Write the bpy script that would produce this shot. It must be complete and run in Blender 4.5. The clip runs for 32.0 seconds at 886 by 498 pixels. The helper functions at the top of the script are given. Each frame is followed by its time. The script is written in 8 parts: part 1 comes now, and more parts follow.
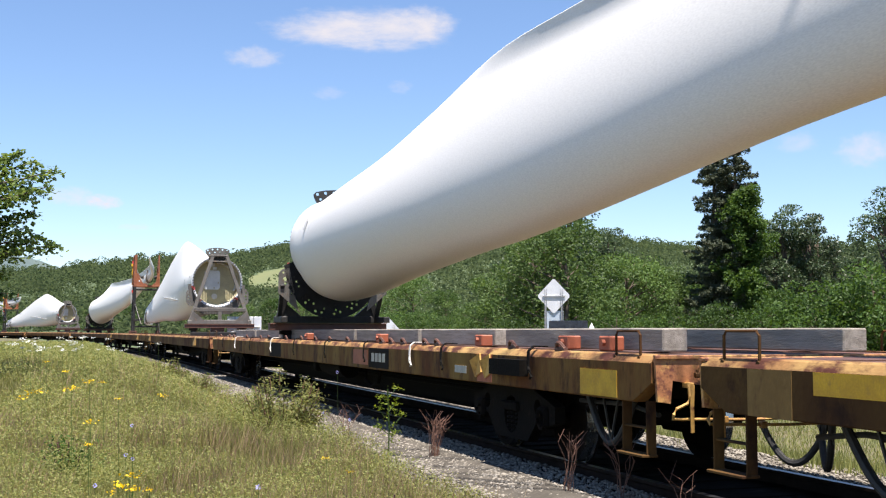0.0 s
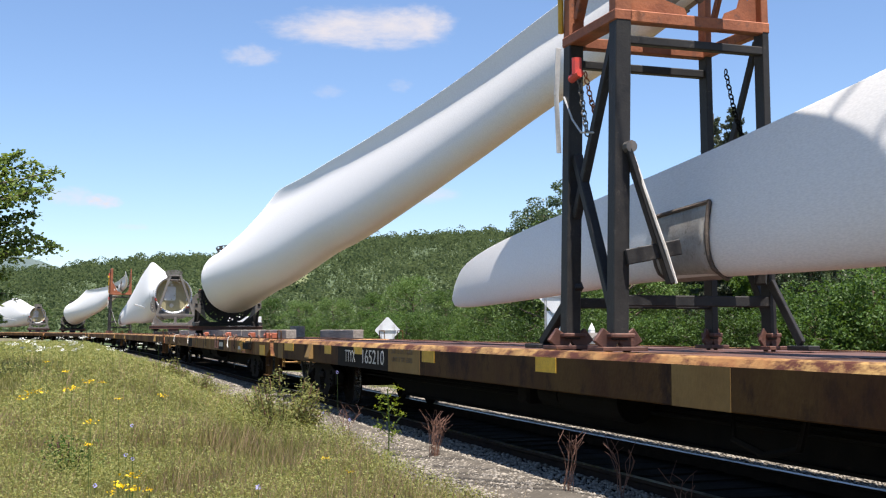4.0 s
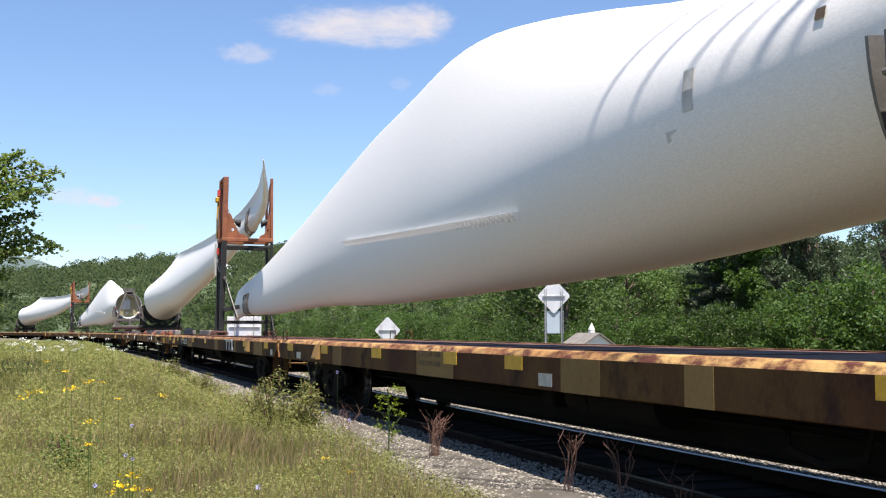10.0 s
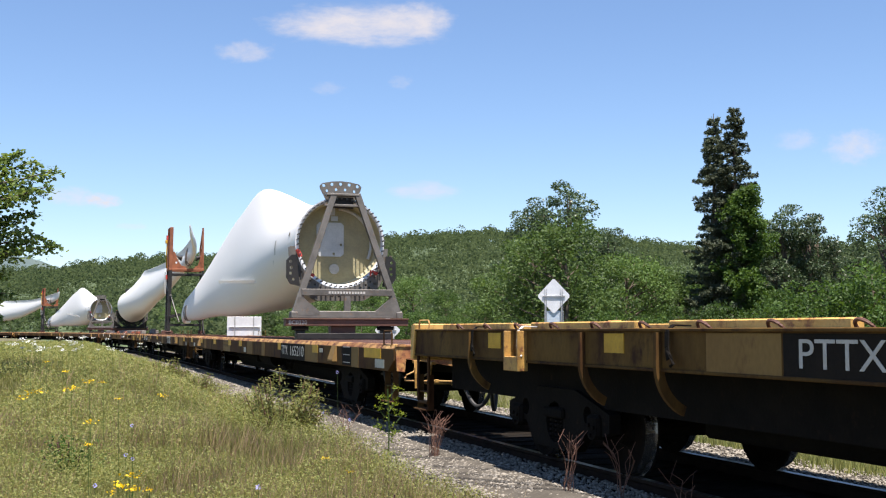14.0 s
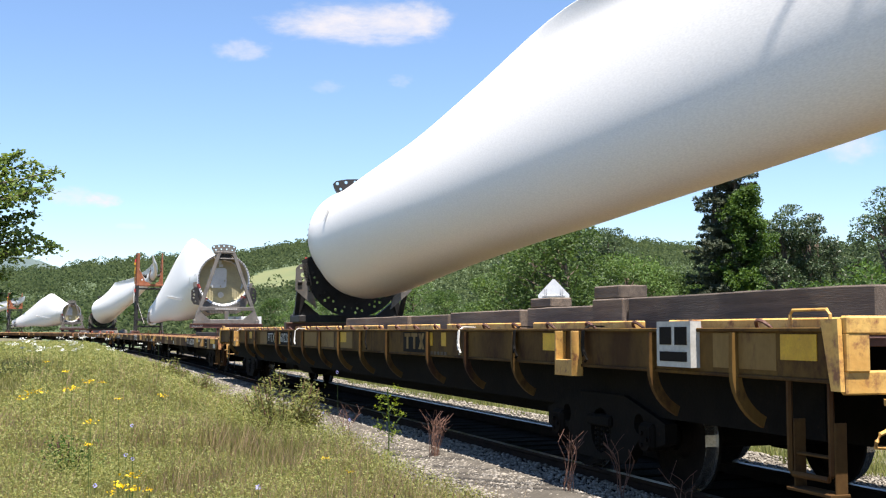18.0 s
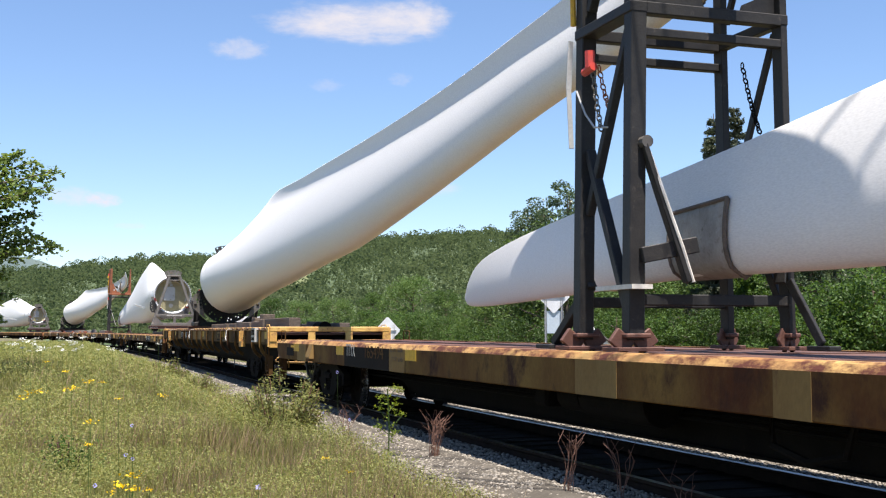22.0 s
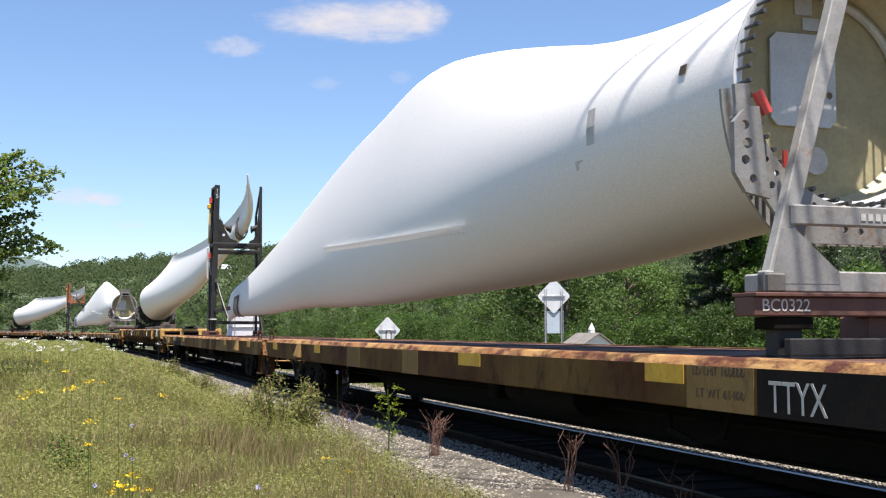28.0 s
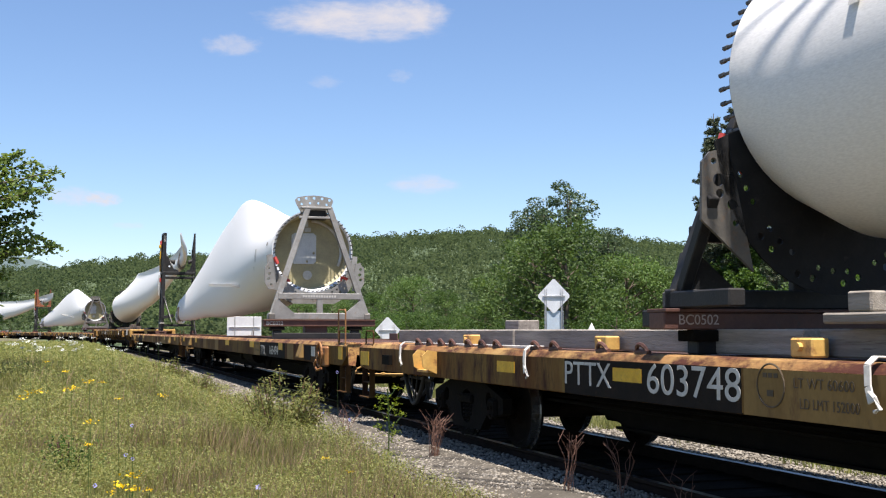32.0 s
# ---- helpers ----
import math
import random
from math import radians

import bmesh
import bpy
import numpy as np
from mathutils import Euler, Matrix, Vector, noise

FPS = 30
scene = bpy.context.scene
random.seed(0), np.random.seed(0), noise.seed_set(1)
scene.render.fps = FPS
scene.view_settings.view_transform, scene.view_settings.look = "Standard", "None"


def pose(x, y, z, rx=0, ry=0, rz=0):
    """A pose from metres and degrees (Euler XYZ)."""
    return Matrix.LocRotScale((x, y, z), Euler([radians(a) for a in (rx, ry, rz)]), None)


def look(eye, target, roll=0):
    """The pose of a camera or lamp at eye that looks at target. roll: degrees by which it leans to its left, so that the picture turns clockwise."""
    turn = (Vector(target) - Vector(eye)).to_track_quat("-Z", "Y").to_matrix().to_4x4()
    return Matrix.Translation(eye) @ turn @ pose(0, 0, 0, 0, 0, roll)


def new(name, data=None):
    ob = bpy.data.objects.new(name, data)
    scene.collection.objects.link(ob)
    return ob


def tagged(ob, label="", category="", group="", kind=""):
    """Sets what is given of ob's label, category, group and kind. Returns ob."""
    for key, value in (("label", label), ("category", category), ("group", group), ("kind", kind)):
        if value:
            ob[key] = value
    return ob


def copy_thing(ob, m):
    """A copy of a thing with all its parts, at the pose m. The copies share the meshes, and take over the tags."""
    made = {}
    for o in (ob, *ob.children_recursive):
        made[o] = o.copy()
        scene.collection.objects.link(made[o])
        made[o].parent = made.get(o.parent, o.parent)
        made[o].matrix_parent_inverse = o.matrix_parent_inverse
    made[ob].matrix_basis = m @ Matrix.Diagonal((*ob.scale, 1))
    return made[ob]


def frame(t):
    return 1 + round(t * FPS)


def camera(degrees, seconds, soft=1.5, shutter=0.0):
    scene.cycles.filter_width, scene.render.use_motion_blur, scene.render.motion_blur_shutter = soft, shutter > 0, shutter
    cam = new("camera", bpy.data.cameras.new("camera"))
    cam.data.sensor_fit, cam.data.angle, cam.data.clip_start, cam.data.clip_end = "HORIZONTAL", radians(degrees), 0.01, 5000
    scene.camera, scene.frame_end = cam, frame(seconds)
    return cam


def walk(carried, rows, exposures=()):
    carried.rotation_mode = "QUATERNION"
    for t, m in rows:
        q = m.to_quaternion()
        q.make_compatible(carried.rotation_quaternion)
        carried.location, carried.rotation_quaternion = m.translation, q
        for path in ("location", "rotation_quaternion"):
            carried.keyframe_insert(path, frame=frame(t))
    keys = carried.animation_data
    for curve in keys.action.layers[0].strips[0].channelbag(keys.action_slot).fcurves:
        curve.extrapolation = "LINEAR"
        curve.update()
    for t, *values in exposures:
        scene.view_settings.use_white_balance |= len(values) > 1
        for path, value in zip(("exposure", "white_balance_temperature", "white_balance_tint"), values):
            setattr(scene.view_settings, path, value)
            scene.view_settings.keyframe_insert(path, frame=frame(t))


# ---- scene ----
# ---- camera: stands still beside the line, on a tripod ----
cam = camera(41.79, 32.0, soft=1.2)
EYE = Vector((0.0, 0.0, 1.302))
YAW, PITCH = radians(18.94), radians(4.03)
HOLD = look(EYE, EYE + Vector((math.sin(YAW) * math.cos(PITCH), math.cos(YAW) * math.cos(PITCH), math.sin(PITCH))))
walk(cam, [(0.0, HOLD), (32.0, HOLD)], exposures=[(0.0, 1.30, 6450.0, 15.0), (1.5, 1.24, 6450.0, 15.0), (10.0, 1.24, 6450.0, 15.0), (12.0, 1.33, 6450.0, 15.0), (14.0, 1.21, 6450.0, 15.0), (16.5, 1.38, 6450.0, 14.0), (18.5, 1.43, 6450.0, 14.0), (20.0, 1.34, 6450.0, 15.0), (23.0, 1.29, 6450.0, 15.0), (25.0, 1.24, 6450.0, 15.0), (29.5, 1.24, 6450.0, 15.0), (31.0, 1.16, 6450.0, 15.0), (32.0, 1.16, 6450.0, 15.0)])

# ---- daylight ----
TO_SUN = Vector((-0.01, -0.30, 1.0)).normalized()
world = bpy.data.worlds.new("sky")
scene.world = world
world.use_nodes = True
wn = world.node_tree.nodes
wl = world.node_tree.links
sky = wn.new("ShaderNodeTexSky")
sky.sky_type = "NISHITA"
sky.sun_disc = False
sky.sun_elevation = math.asin(TO_SUN.z)
sky.sun_rotation = math.atan2(TO_SUN.x, TO_SUN.y)
sky.altitude = 200
sky.air_density, sky.dust_density, sky.ozone_density = 1.0, 0.0, 5.5
wn["Background"].inputs["Strength"].default_value = 0.073
wl.new(sky.outputs[0], wn["Background"].inputs["Color"])
sun = new("sun", bpy.data.lights.new("sun", "SUN"))
sun.data.energy, sun.data.angle, sun.data.color = 5.0, radians(0.53), (1.0, 0.94, 0.84)
sun.matrix_world = look(TO_SUN * 100, (0, 0, 0))


# ---- the line: a long gentle curve to the left in the distance ----
LINE_X, BEND_A, BEND_B = 5.745, 5.262e-4, -5.591e-6


def line_x(s):
    s = max(s, 0.0)
    return LINE_X + BEND_A * s * s + BEND_B * s ** 3


def on_line(s, lat=0.0, z=0.0):
    q = max(s, 0.0)
    slope = 2 * BEND_A * q + 3 * BEND_B * q * q
    n = math.sqrt(1 + slope * slope)
    return Vector((line_x(s) + lat / n, s - lat * slope / n, z))


# the train runs a little unevenly: seconds, metres ahead
SURGE = [(0, 0.0), (1, 0.05), (2, 0.05), (3, 0.0), (10, 0.0), (11, -0.08), (13, -0.07), (14, -0.09), (16, 0.0), (18, -0.05), (19, -0.06), (20, 0.0), (29, 0.0), (30, 0.12), (31, 0.08), (32, 0.0)]


def gone(t):
    """How far the train has gone by t, from where it stands at 16 s."""
    q = t - 16.0
    return 4.792 * q + 0.02276 * q * q / 2 - 0.0016017 * q ** 3 / 6 + table(SURGE, t)[0]


def smooth(a, b, x):
    k = min(1.0, max(0.0, (x - a) / (b - a)))
    return k * k * (3 - 2 * k)


def ground_z(x, y):
    lat = x - line_x(y) if y < 260 else x - line_x(260)
    if lat > -0.2:
        z = -0.16 - 0.45 * smooth(1.6, 3.4, lat) - 0.35 * smooth(4, 16, lat)
        z += 5.0 * smooth(60, 240, lat)
    else:
        z = -0.16 - 0.14 * smooth(-1.3, -2.2, lat)
        z += 0.62 * smooth(8, 30, y) * smooth(-2.4, -4.8, lat) + 0.14 * smooth(-2.6, -3.6, lat) * smooth(14, 24, y)
        z -= 0.25 * smooth(-7, -14, lat)
    return z


# ---- materials ----
def rgb(c, a=1.0):
    return (c[0], c[1], c[2], a)


def material(name, base, other=None, rough=0.6, metal=0.0, scale=4.0, fine=40.0, bump=0.15, third=None, stretch=(1, 1, 1), mix=0.5, spread=0.25, random=0.0, spec=0.5, third_at=0.62):
    """Two colours mixed by coarse noise, a third by finer stains, with grain and bump."""
    m = bpy.data.materials.new(name)
    m.use_nodes = True
    n, l = m.node_tree.nodes, m.node_tree.links
    b = n["Principled BSDF"]
    b.inputs["Metallic"].default_value = metal
    b.inputs["Specular IOR Level"].default_value = spec
    co = n.new("ShaderNodeTexCoord")
    mp = n.new("ShaderNodeMapping")
    mp.inputs["Scale"].default_value = stretch
    l.new(co.outputs["Object"], mp.inputs[0])
    vec = mp.outputs[0]
    if random:
        info = n.new("ShaderNodeObjectInfo")
        sc = n.new("ShaderNodeVectorMath")
        sc.operation = "SCALE"
        sc.inputs[0].default_value = (37, 53, 71)
        l.new(info.outputs["Random"], sc.inputs["Scale"])
        ad = n.new("ShaderNodeVectorMath")
        l.new(vec, ad.inputs[0]), l.new(sc.outputs[0], ad.inputs[1])
        vec = ad.outputs[0]
    n1 = n.new("ShaderNodeTexNoise")
    n1.inputs["Scale"].default_value, n1.inputs["Detail"].default_value, n1.inputs["Roughness"].default_value = scale, 6, 0.62
    n2 = n.new("ShaderNodeTexNoise")
    n2.inputs["Scale"].default_value, n2.inputs["Detail"].default_value = fine, 5
    l.new(vec, n1.inputs["Vector"]), l.new(vec, n2.inputs["Vector"])
    r1 = n.new("ShaderNodeMapRange")
    r1.inputs["From Min"].default_value, r1.inputs["From Max"].default_value = mix - spread / 2, mix + spread / 2
    l.new(n1.outputs["Fac"], r1.inputs["Value"])
    m1 = n.new("ShaderNodeMix")
    m1.data_type = "RGBA"
    m1.inputs["A"].default_value, m1.inputs["B"].default_value = rgb(base), rgb(other or [c * 0.7 for c in base])
    l.new(r1.outputs[0], m1.inputs["Factor"])
    col = m1.outputs["Result"]
    if third:
        r2 = n.new("ShaderNodeMapRange")
        r2.inputs["From Min"].default_value, r2.inputs["From Max"].default_value = third_at - 0.06, third_at + 0.08
        n3 = n.new("ShaderNodeTexNoise")
        n3.inputs["Scale"].default_value, n3.inputs["Detail"].default_value, n3.inputs["Roughness"].default_value = scale * 2.7, 8, 0.7
        l.new(vec, n3.inputs["Vector"]), l.new(n3.outputs["Fac"], r2.inputs["Value"])
        m2 = n.new("ShaderNodeMix")
        m2.data_type = "RGBA"
        m2.inputs["B"].default_value = rgb(third)
        l.new(r2.outputs[0], m2.inputs["Factor"]), l.new(col, m2.inputs["A"])
        col = m2.outputs["Result"]
    hs = n.new("ShaderNodeHueSaturation")
    rv = n.new("ShaderNodeMapRange")
    rv.inputs["To Min"].default_value, rv.inputs["To Max"].default_value = 0.78, 1.2
    l.new(n2.outputs["Fac"], rv.inputs["Value"]), l.new(rv.outputs[0], hs.inputs["Value"]), l.new(col, hs.inputs["Color"])
    col = hs.outputs[0]
    if random:
        h2 = n.new("ShaderNodeHueSaturation")
        r5 = n.new("ShaderNodeMapRange")
        r5.inputs["To Min"].default_value, r5.inputs["To Max"].default_value = 1 - random, 1 + random
        l.new(info.outputs["Random"], r5.inputs["Value"]), l.new(r5.outputs[0], h2.inputs["Value"]), l.new(col, h2.inputs["Color"])
        col = h2.outputs[0]
    l.new(col, b.inputs["Base Color"])
    rr = n.new("ShaderNodeMapRange")
    rr.inputs["To Min"].default_value, rr.inputs["To Max"].default_value = max(0.05, rough - 0.12), min(1, rough + 0.12)
    l.new(n1.outputs["Fac"], rr.inputs["Value"]), l.new(rr.outputs[0], b.inputs["Roughness"])
    if bump:
        bp = n.new("ShaderNodeBump")
        bp.inputs["Strength"].default_value, bp.inputs["Distance"].default_value = bump, 0.02
        l.new(n2.outputs["Fac"], bp.inputs["Height"]), l.new(bp.outputs[0], b.inputs["Normal"])
    return m


def leafy(name, base, other, light=0.35, rough=0.6, island=True, spec=0.3):
    """Leaves: colour varied leaf by leaf and tree by tree, with some light passing through."""
    m = bpy.data.materials.new(name)
    m.use_nodes = True
    n, l = m.node_tree.nodes, m.node_tree.links
    b = n["Principled BSDF"]
    b.inputs["Roughness"].default_value = rough
    b.inputs["Specular IOR Level"].default_value = spec
    g = n.new("ShaderNodeNewGeometry")
    info = n.new("ShaderNodeObjectInfo")
    mx = n.new("ShaderNodeMix")
    mx.data_type = "RGBA"
    mx.inputs["A"].default_value, mx.inputs["B"].default_value = rgb(base), rgb(other)
    l.new(g.outputs["Random Per Island"], mx.inputs["Factor"])
    hs = n.new("ShaderNodeHueSaturation")
    r = n.new("ShaderNodeMapRange")
    r.inputs["To Min"].default_value, r.inputs["To Max"].default_value = 0.75, 1.25
    l.new(info.outputs["Random"], r.inputs["Value"]), l.new(r.outputs[0], hs.inputs["Value"])
    l.new(mx.outputs["Result"], hs.inputs["Color"])
    l.new(hs.outputs[0], b.inputs["Base Color"])
    tr = n.new("ShaderNodeBsdfTranslucent")
    br = n.new("ShaderNodeHueSaturation")
    br.inputs["Value"].default_value, br.inputs["Saturation"].default_value, br.inputs["Hue"].default_value = 1.5, 1.1, 0.485
    l.new(hs.outputs[0], br.inputs["Color"]), l.new(br.outputs[0], tr.inputs["Color"])
    ms = n.new("ShaderNodeMixShader")
    ms.inputs["Fac"].default_value = light
    l.new(b.outputs[0], ms.inputs[1]), l.new(tr.outputs[0], ms.inputs[2])
    l.new(ms.outputs[0], n["Material Output"].inputs["Surface"])
    return m


M_BLADE = material("blade_gelcoat", (0.74, 0.73, 0.70), (0.71, 0.70, 0.675), 0.46, 0, 0.16, 90, 0.0, third=(0.62, 0.60, 0.56), stretch=(1, 0.25, 1), third_at=0.78, spread=0.6)
M_SERR = material("vortex_strip", (0.90, 0.90, 0.90), (0.86, 0.86, 0.86), 0.5, 0, 3, 30, 0.05)
M_INNER = material("root_laminate", (0.46, 0.42, 0.28), (0.38, 0.345, 0.23), 0.55, 0, 2.5, 25, 0.1)
M_HATCH = material("hatch_plate", (0.5, 0.51, 0.5), (0.42, 0.43, 0.43), 0.45, 0.2, 3, 40, 0.05)
M_STEEL = material("galvanised_steel", (0.42, 0.43, 0.43), (0.33, 0.34, 0.35), 0.45, 0.55, 6, 60, 0.1, third=(0.25, 0.22, 0.19))
M_STAND = material("grey_stand_paint", (0.135, 0.126, 0.113), (0.085, 0.079, 0.070), 0.55, 0.1, 3, 40, 0.12, third=(0.17, 0.11, 0.07), random=0.12)
M_BLACK = material("black_stand_paint", (0.016, 0.016, 0.017), (0.028, 0.027, 0.026), 0.55, 0.0, 4, 50, 0.12, third=(0.07, 0.06, 0.052), spec=0.25, third_at=0.66)
M_BROWN = material("red_brown_beam", (0.085, 0.036, 0.026), (0.12, 0.054, 0.037), 0.65, 0.1, 4, 40, 0.15, third=(0.07, 0.045, 0.035))
M_RUST = material("rusted_tower_paint", (0.30, 0.105, 0.045), (0.20, 0.065, 0.03), 0.7, 0.1, 3, 40, 0.2, third=(0.10, 0.05, 0.035), random=0.1)
# Sill paints set darker, holding the shade of the upright sides in their colour.
M_TAN = material("weathered_yellow_tan", (0.160, 0.094, 0.025), (0.066, 0.022, 0.008), 0.85, 0.0, 0.95, 35, 0.10, third=(0.036, 0.015, 0.009), stretch=(1, 0.75, 0.55), random=0.12, third_at=0.58, spread=0.30, spec=0.15)
M_TAN_LIGHT = material("patch_tan", (0.225, 0.145, 0.050), (0.18, 0.105, 0.036), 0.8, 0, 1.2, 35, 0.10, third=(0.10, 0.05, 0.024), stretch=(1, 0.9, 0.5), random=0.12, third_at=0.63, spread=0.4, spec=0.2)
M_RUSTY = material("rust_streaked_sill", (0.050, 0.018, 0.008), (0.100, 0.056, 0.017), 0.85, 0, 1.05, 35, 0.12, third=(0.026, 0.012, 0.008), stretch=(1, 0.75, 0.55), random=0.14, third_at=0.58, spread=0.30, spec=0.15)
M_TAN_B = material("rusting_yellow_paint", (0.205, 0.122, 0.032), (0.110, 0.042, 0.015), 0.8, 0.0, 1.7, 35, 0.12, third=(0.050, 0.020, 0.012), stretch=(1, 0.95, 0.35), random=0.12, third_at=0.57, spread=0.26, spec=0.15)
# Lighter copy of the sill paint, standing in for sun on the upper edge.
M_EDGE = material("worn_sunlit_sill_edge", (0.40, 0.255, 0.095), (0.235, 0.105, 0.042), 0.75, 0, 1.6, 35, 0.14, third=(0.075, 0.026, 0.017), stretch=(1, 0.55, 1.3), random=0.12, third_at=0.50, spread=0.30, spec=0.2)
M_ORANGE = material("orange_yellow_paint", (0.62, 0.39, 0.11), (0.52, 0.28, 0.065), 0.6, 0, 2.4, 30, 0.12, third=(0.22, 0.085, 0.035), random=0.08, third_at=0.57)
M_YELLOW = material("reflective_yellow", (0.62, 0.36, 0.012), (0.50, 0.28, 0.015), 0.6, 0, 6, 60, 0.06, third=(0.42, 0.24, 0.03), random=0.1)
M_DARKP = material("black_lettering_panel", (0.012, 0.011, 0.010), (0.020, 0.016, 0.013), 0.9, 0, 2.5, 35, 0.12, third=(0.05, 0.03, 0.018), spec=0.1, third_at=0.68)
M_WHITE = material("stencil_white", (0.48, 0.475, 0.445), (0.38, 0.37, 0.34), 0.6, 0, 6, 50, 0.05)
M_FADED = material("faded_stencil", (0.055, 0.038, 0.02), (0.09, 0.06, 0.03), 0.7, 0, 6, 50, 0.05)
M_DECK = material("rusty_deck_steel", (0.105, 0.045, 0.030), (0.068, 0.034, 0.026), 0.8, 0.0, 1.2, 30, 0.2, third=(0.17, 0.095, 0.07), stretch=(1, 0.6, 1), random=0.1)
# Grime black, lowered further so the shade under the wagons is in the colour.
M_UNDER = material("grime_and_shade_black", (0.0055, 0.005, 0.0045), (0.010, 0.0085, 0.007), 0.95, 0.0, 3, 30, 0.2, third=(0.02, 0.013, 0.009), spec=0.08, third_at=0.66)
# Steel taken near black to include the shade around the bogies.
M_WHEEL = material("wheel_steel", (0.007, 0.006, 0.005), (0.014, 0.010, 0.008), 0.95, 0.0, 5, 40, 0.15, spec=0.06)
M_TREAD = material("polished_tread", (0.45, 0.44, 0.43), (0.36, 0.35, 0.34), 0.25, 0.9, 6, 60, 0.05)
M_HOSE = material("rubber_hose", (0.015, 0.015, 0.015), (0.03, 0.03, 0.03), 0.6, 0, 8, 60, 0.1)
M_TIMBER = material("weathered_timber", (0.29, 0.262, 0.225), (0.19, 0.168, 0.14), 0.85, 0, 3, 25, 0.35, third=(0.10, 0.085, 0.07), stretch=(6, 0.35, 6), random=0.2)
M_STRAP = material("tie_down_white", (0.62, 0.60, 0.55), (0.5, 0.48, 0.43), 0.6, 0, 8, 50, 0.05)
M_RED = material("red_shackle", (0.55, 0.05, 0.03), (0.42, 0.05, 0.04), 0.45, 0, 8, 50, 0.05)
M_ORED = material("orange_red_plate", (0.36, 0.10, 0.045), (0.27, 0.075, 0.038), 0.6, 0, 5, 40, 0.1)
M_TAN_D = material("rust_darkened_tan", (0.135, 0.077, 0.020), (0.055, 0.027, 0.010), 0.85, 0.0, 1.6, 35, 0.12, third=(0.04, 0.018, 0.010), stretch=(1, 0.8, 0.5), random=0.25, third_at=0.57, spread=0.3, spec=0.15)
M_BULK = material("root_bulkhead", (0.34, 0.305, 0.175), (0.28, 0.25, 0.15), 0.7, 0, 2.5, 25, 0.1)
M_LEVER = material("rusty_lever", (0.30, 0.14, 0.04), (0.20, 0.08, 0.03), 0.65, 0.1, 8, 50, 0.15, third=(0.42, 0.26, 0.06))
M_CHALK = material("chalk", (0.42, 0.36, 0.32), (0.34, 0.28, 0.25), 0.9, 0, 20, 60, 0.05)
# Stand black taken deeper for the blade's shadow on the crescent plate.
M_BLACK_SHADED = material("shaded_black_paint", (0.010, 0.010, 0.011), (0.018, 0.018, 0.018), 0.7, 0, 4, 50, 0.12, third=(0.04, 0.036, 0.032), spec=0.2, third_at=0.68)
M_OCHRE = material("worn_ochre_paint", (0.46, 0.27, 0.065), (0.36, 0.19, 0.05), 0.6, 0, 4, 40, 0.12, third=(0.17, 0.07, 0.03), random=0.1, third_at=0.58)
M_TIMBER_D = material("dark_old_timber", (0.135, 0.105, 0.08), (0.085, 0.066, 0.052), 0.85, 0, 3, 25, 0.35, third=(0.05, 0.04, 0.033), stretch=(6, 0.35, 6), random=0.2)
M_MOTTLE = material("rust_mottled_yellow", (0.50, 0.28, 0.085), (0.34, 0.14, 0.055), 0.7, 0, 4.5, 30, 0.2, third=(0.13, 0.042, 0.024), random=0.1, third_at=0.53, spread=0.12)
M_STAND_L = material("pale_stand_paint", (0.27, 0.265, 0.25), (0.19, 0.185, 0.172), 0.55, 0.1, 3, 40, 0.12, third=(0.20, 0.12, 0.07), random=0.12, third_at=0.64)
M_RIM = material("bolt_steel", (0.055, 0.054, 0.052), (0.11, 0.108, 0.105), 0.5, 0.3, 8, 60, 0.05)
M_RAIL = material("rail_side", (0.030, 0.020, 0.015), (0.02, 0.014, 0.011), 0.95, 0.0, 5, 40, 0.2, spec=0.05)
M_RAILTOP = material("polished_rail_head", (0.26, 0.265, 0.29), (0.18, 0.18, 0.20), 0.36, 0.95, 3, 40, 0.03, stretch=(1, 0.2, 1))
# Creosote brown lowered further to hold the shade under the train.
M_TIE = material("shaded_creosote_tie", (0.016, 0.013, 0.010), (0.010, 0.008, 0.007), 0.95, 0, 4, 25, 0.4, third=(0.05, 0.042, 0.034), stretch=(0.4, 5, 5), random=0.2, spec=0.05)
M_SIGN = material("bare_sign_back", (0.72, 0.74, 0.76), (0.62, 0.64, 0.67), 0.4, 0.2, 3, 40, 0.03)
M_POST = material("sign_post_zinc", (0.42, 0.43, 0.44), (0.33, 0.34, 0.35), 0.5, 0.5, 6, 50, 0.05)
M_BARK = material("bark", (0.14, 0.105, 0.075), (0.085, 0.065, 0.05), 0.9, 0, 5, 30, 0.5, stretch=(1, 1, 0.25))
M_LEAF = leafy("broad_leaf", (0.029, 0.064, 0.013), (0.065, 0.117, 0.023))
M_LEAF_B = leafy("willow_leaf", (0.055, 0.105, 0.025), (0.105, 0.165, 0.045))
M_LEAF_C = leafy("poplar_leaf", (0.030, 0.060, 0.022), (0.085, 0.115, 0.060), 0.25, 0.4)
M_NEEDLE = leafy("spruce_needle", (0.045, 0.062, 0.034), (0.100, 0.115, 0.068), 0.18)
M_CREEPER = leafy("creeper_leaf", (0.050, 0.105, 0.018), (0.105, 0.185, 0.034), 0.35)
M_MAPLE = leafy("maple_leaf", (0.085, 0.14, 0.035), (0.17, 0.23, 0.065), 0.45, 0.45)
M_GRASS = leafy("meadow_grass", (0.128, 0.150, 0.040), (0.300, 0.275, 0.108), 0.4)
M_STRAW = leafy("dry_straw", (0.33, 0.235, 0.135), (0.45, 0.35, 0.20), 0.3)
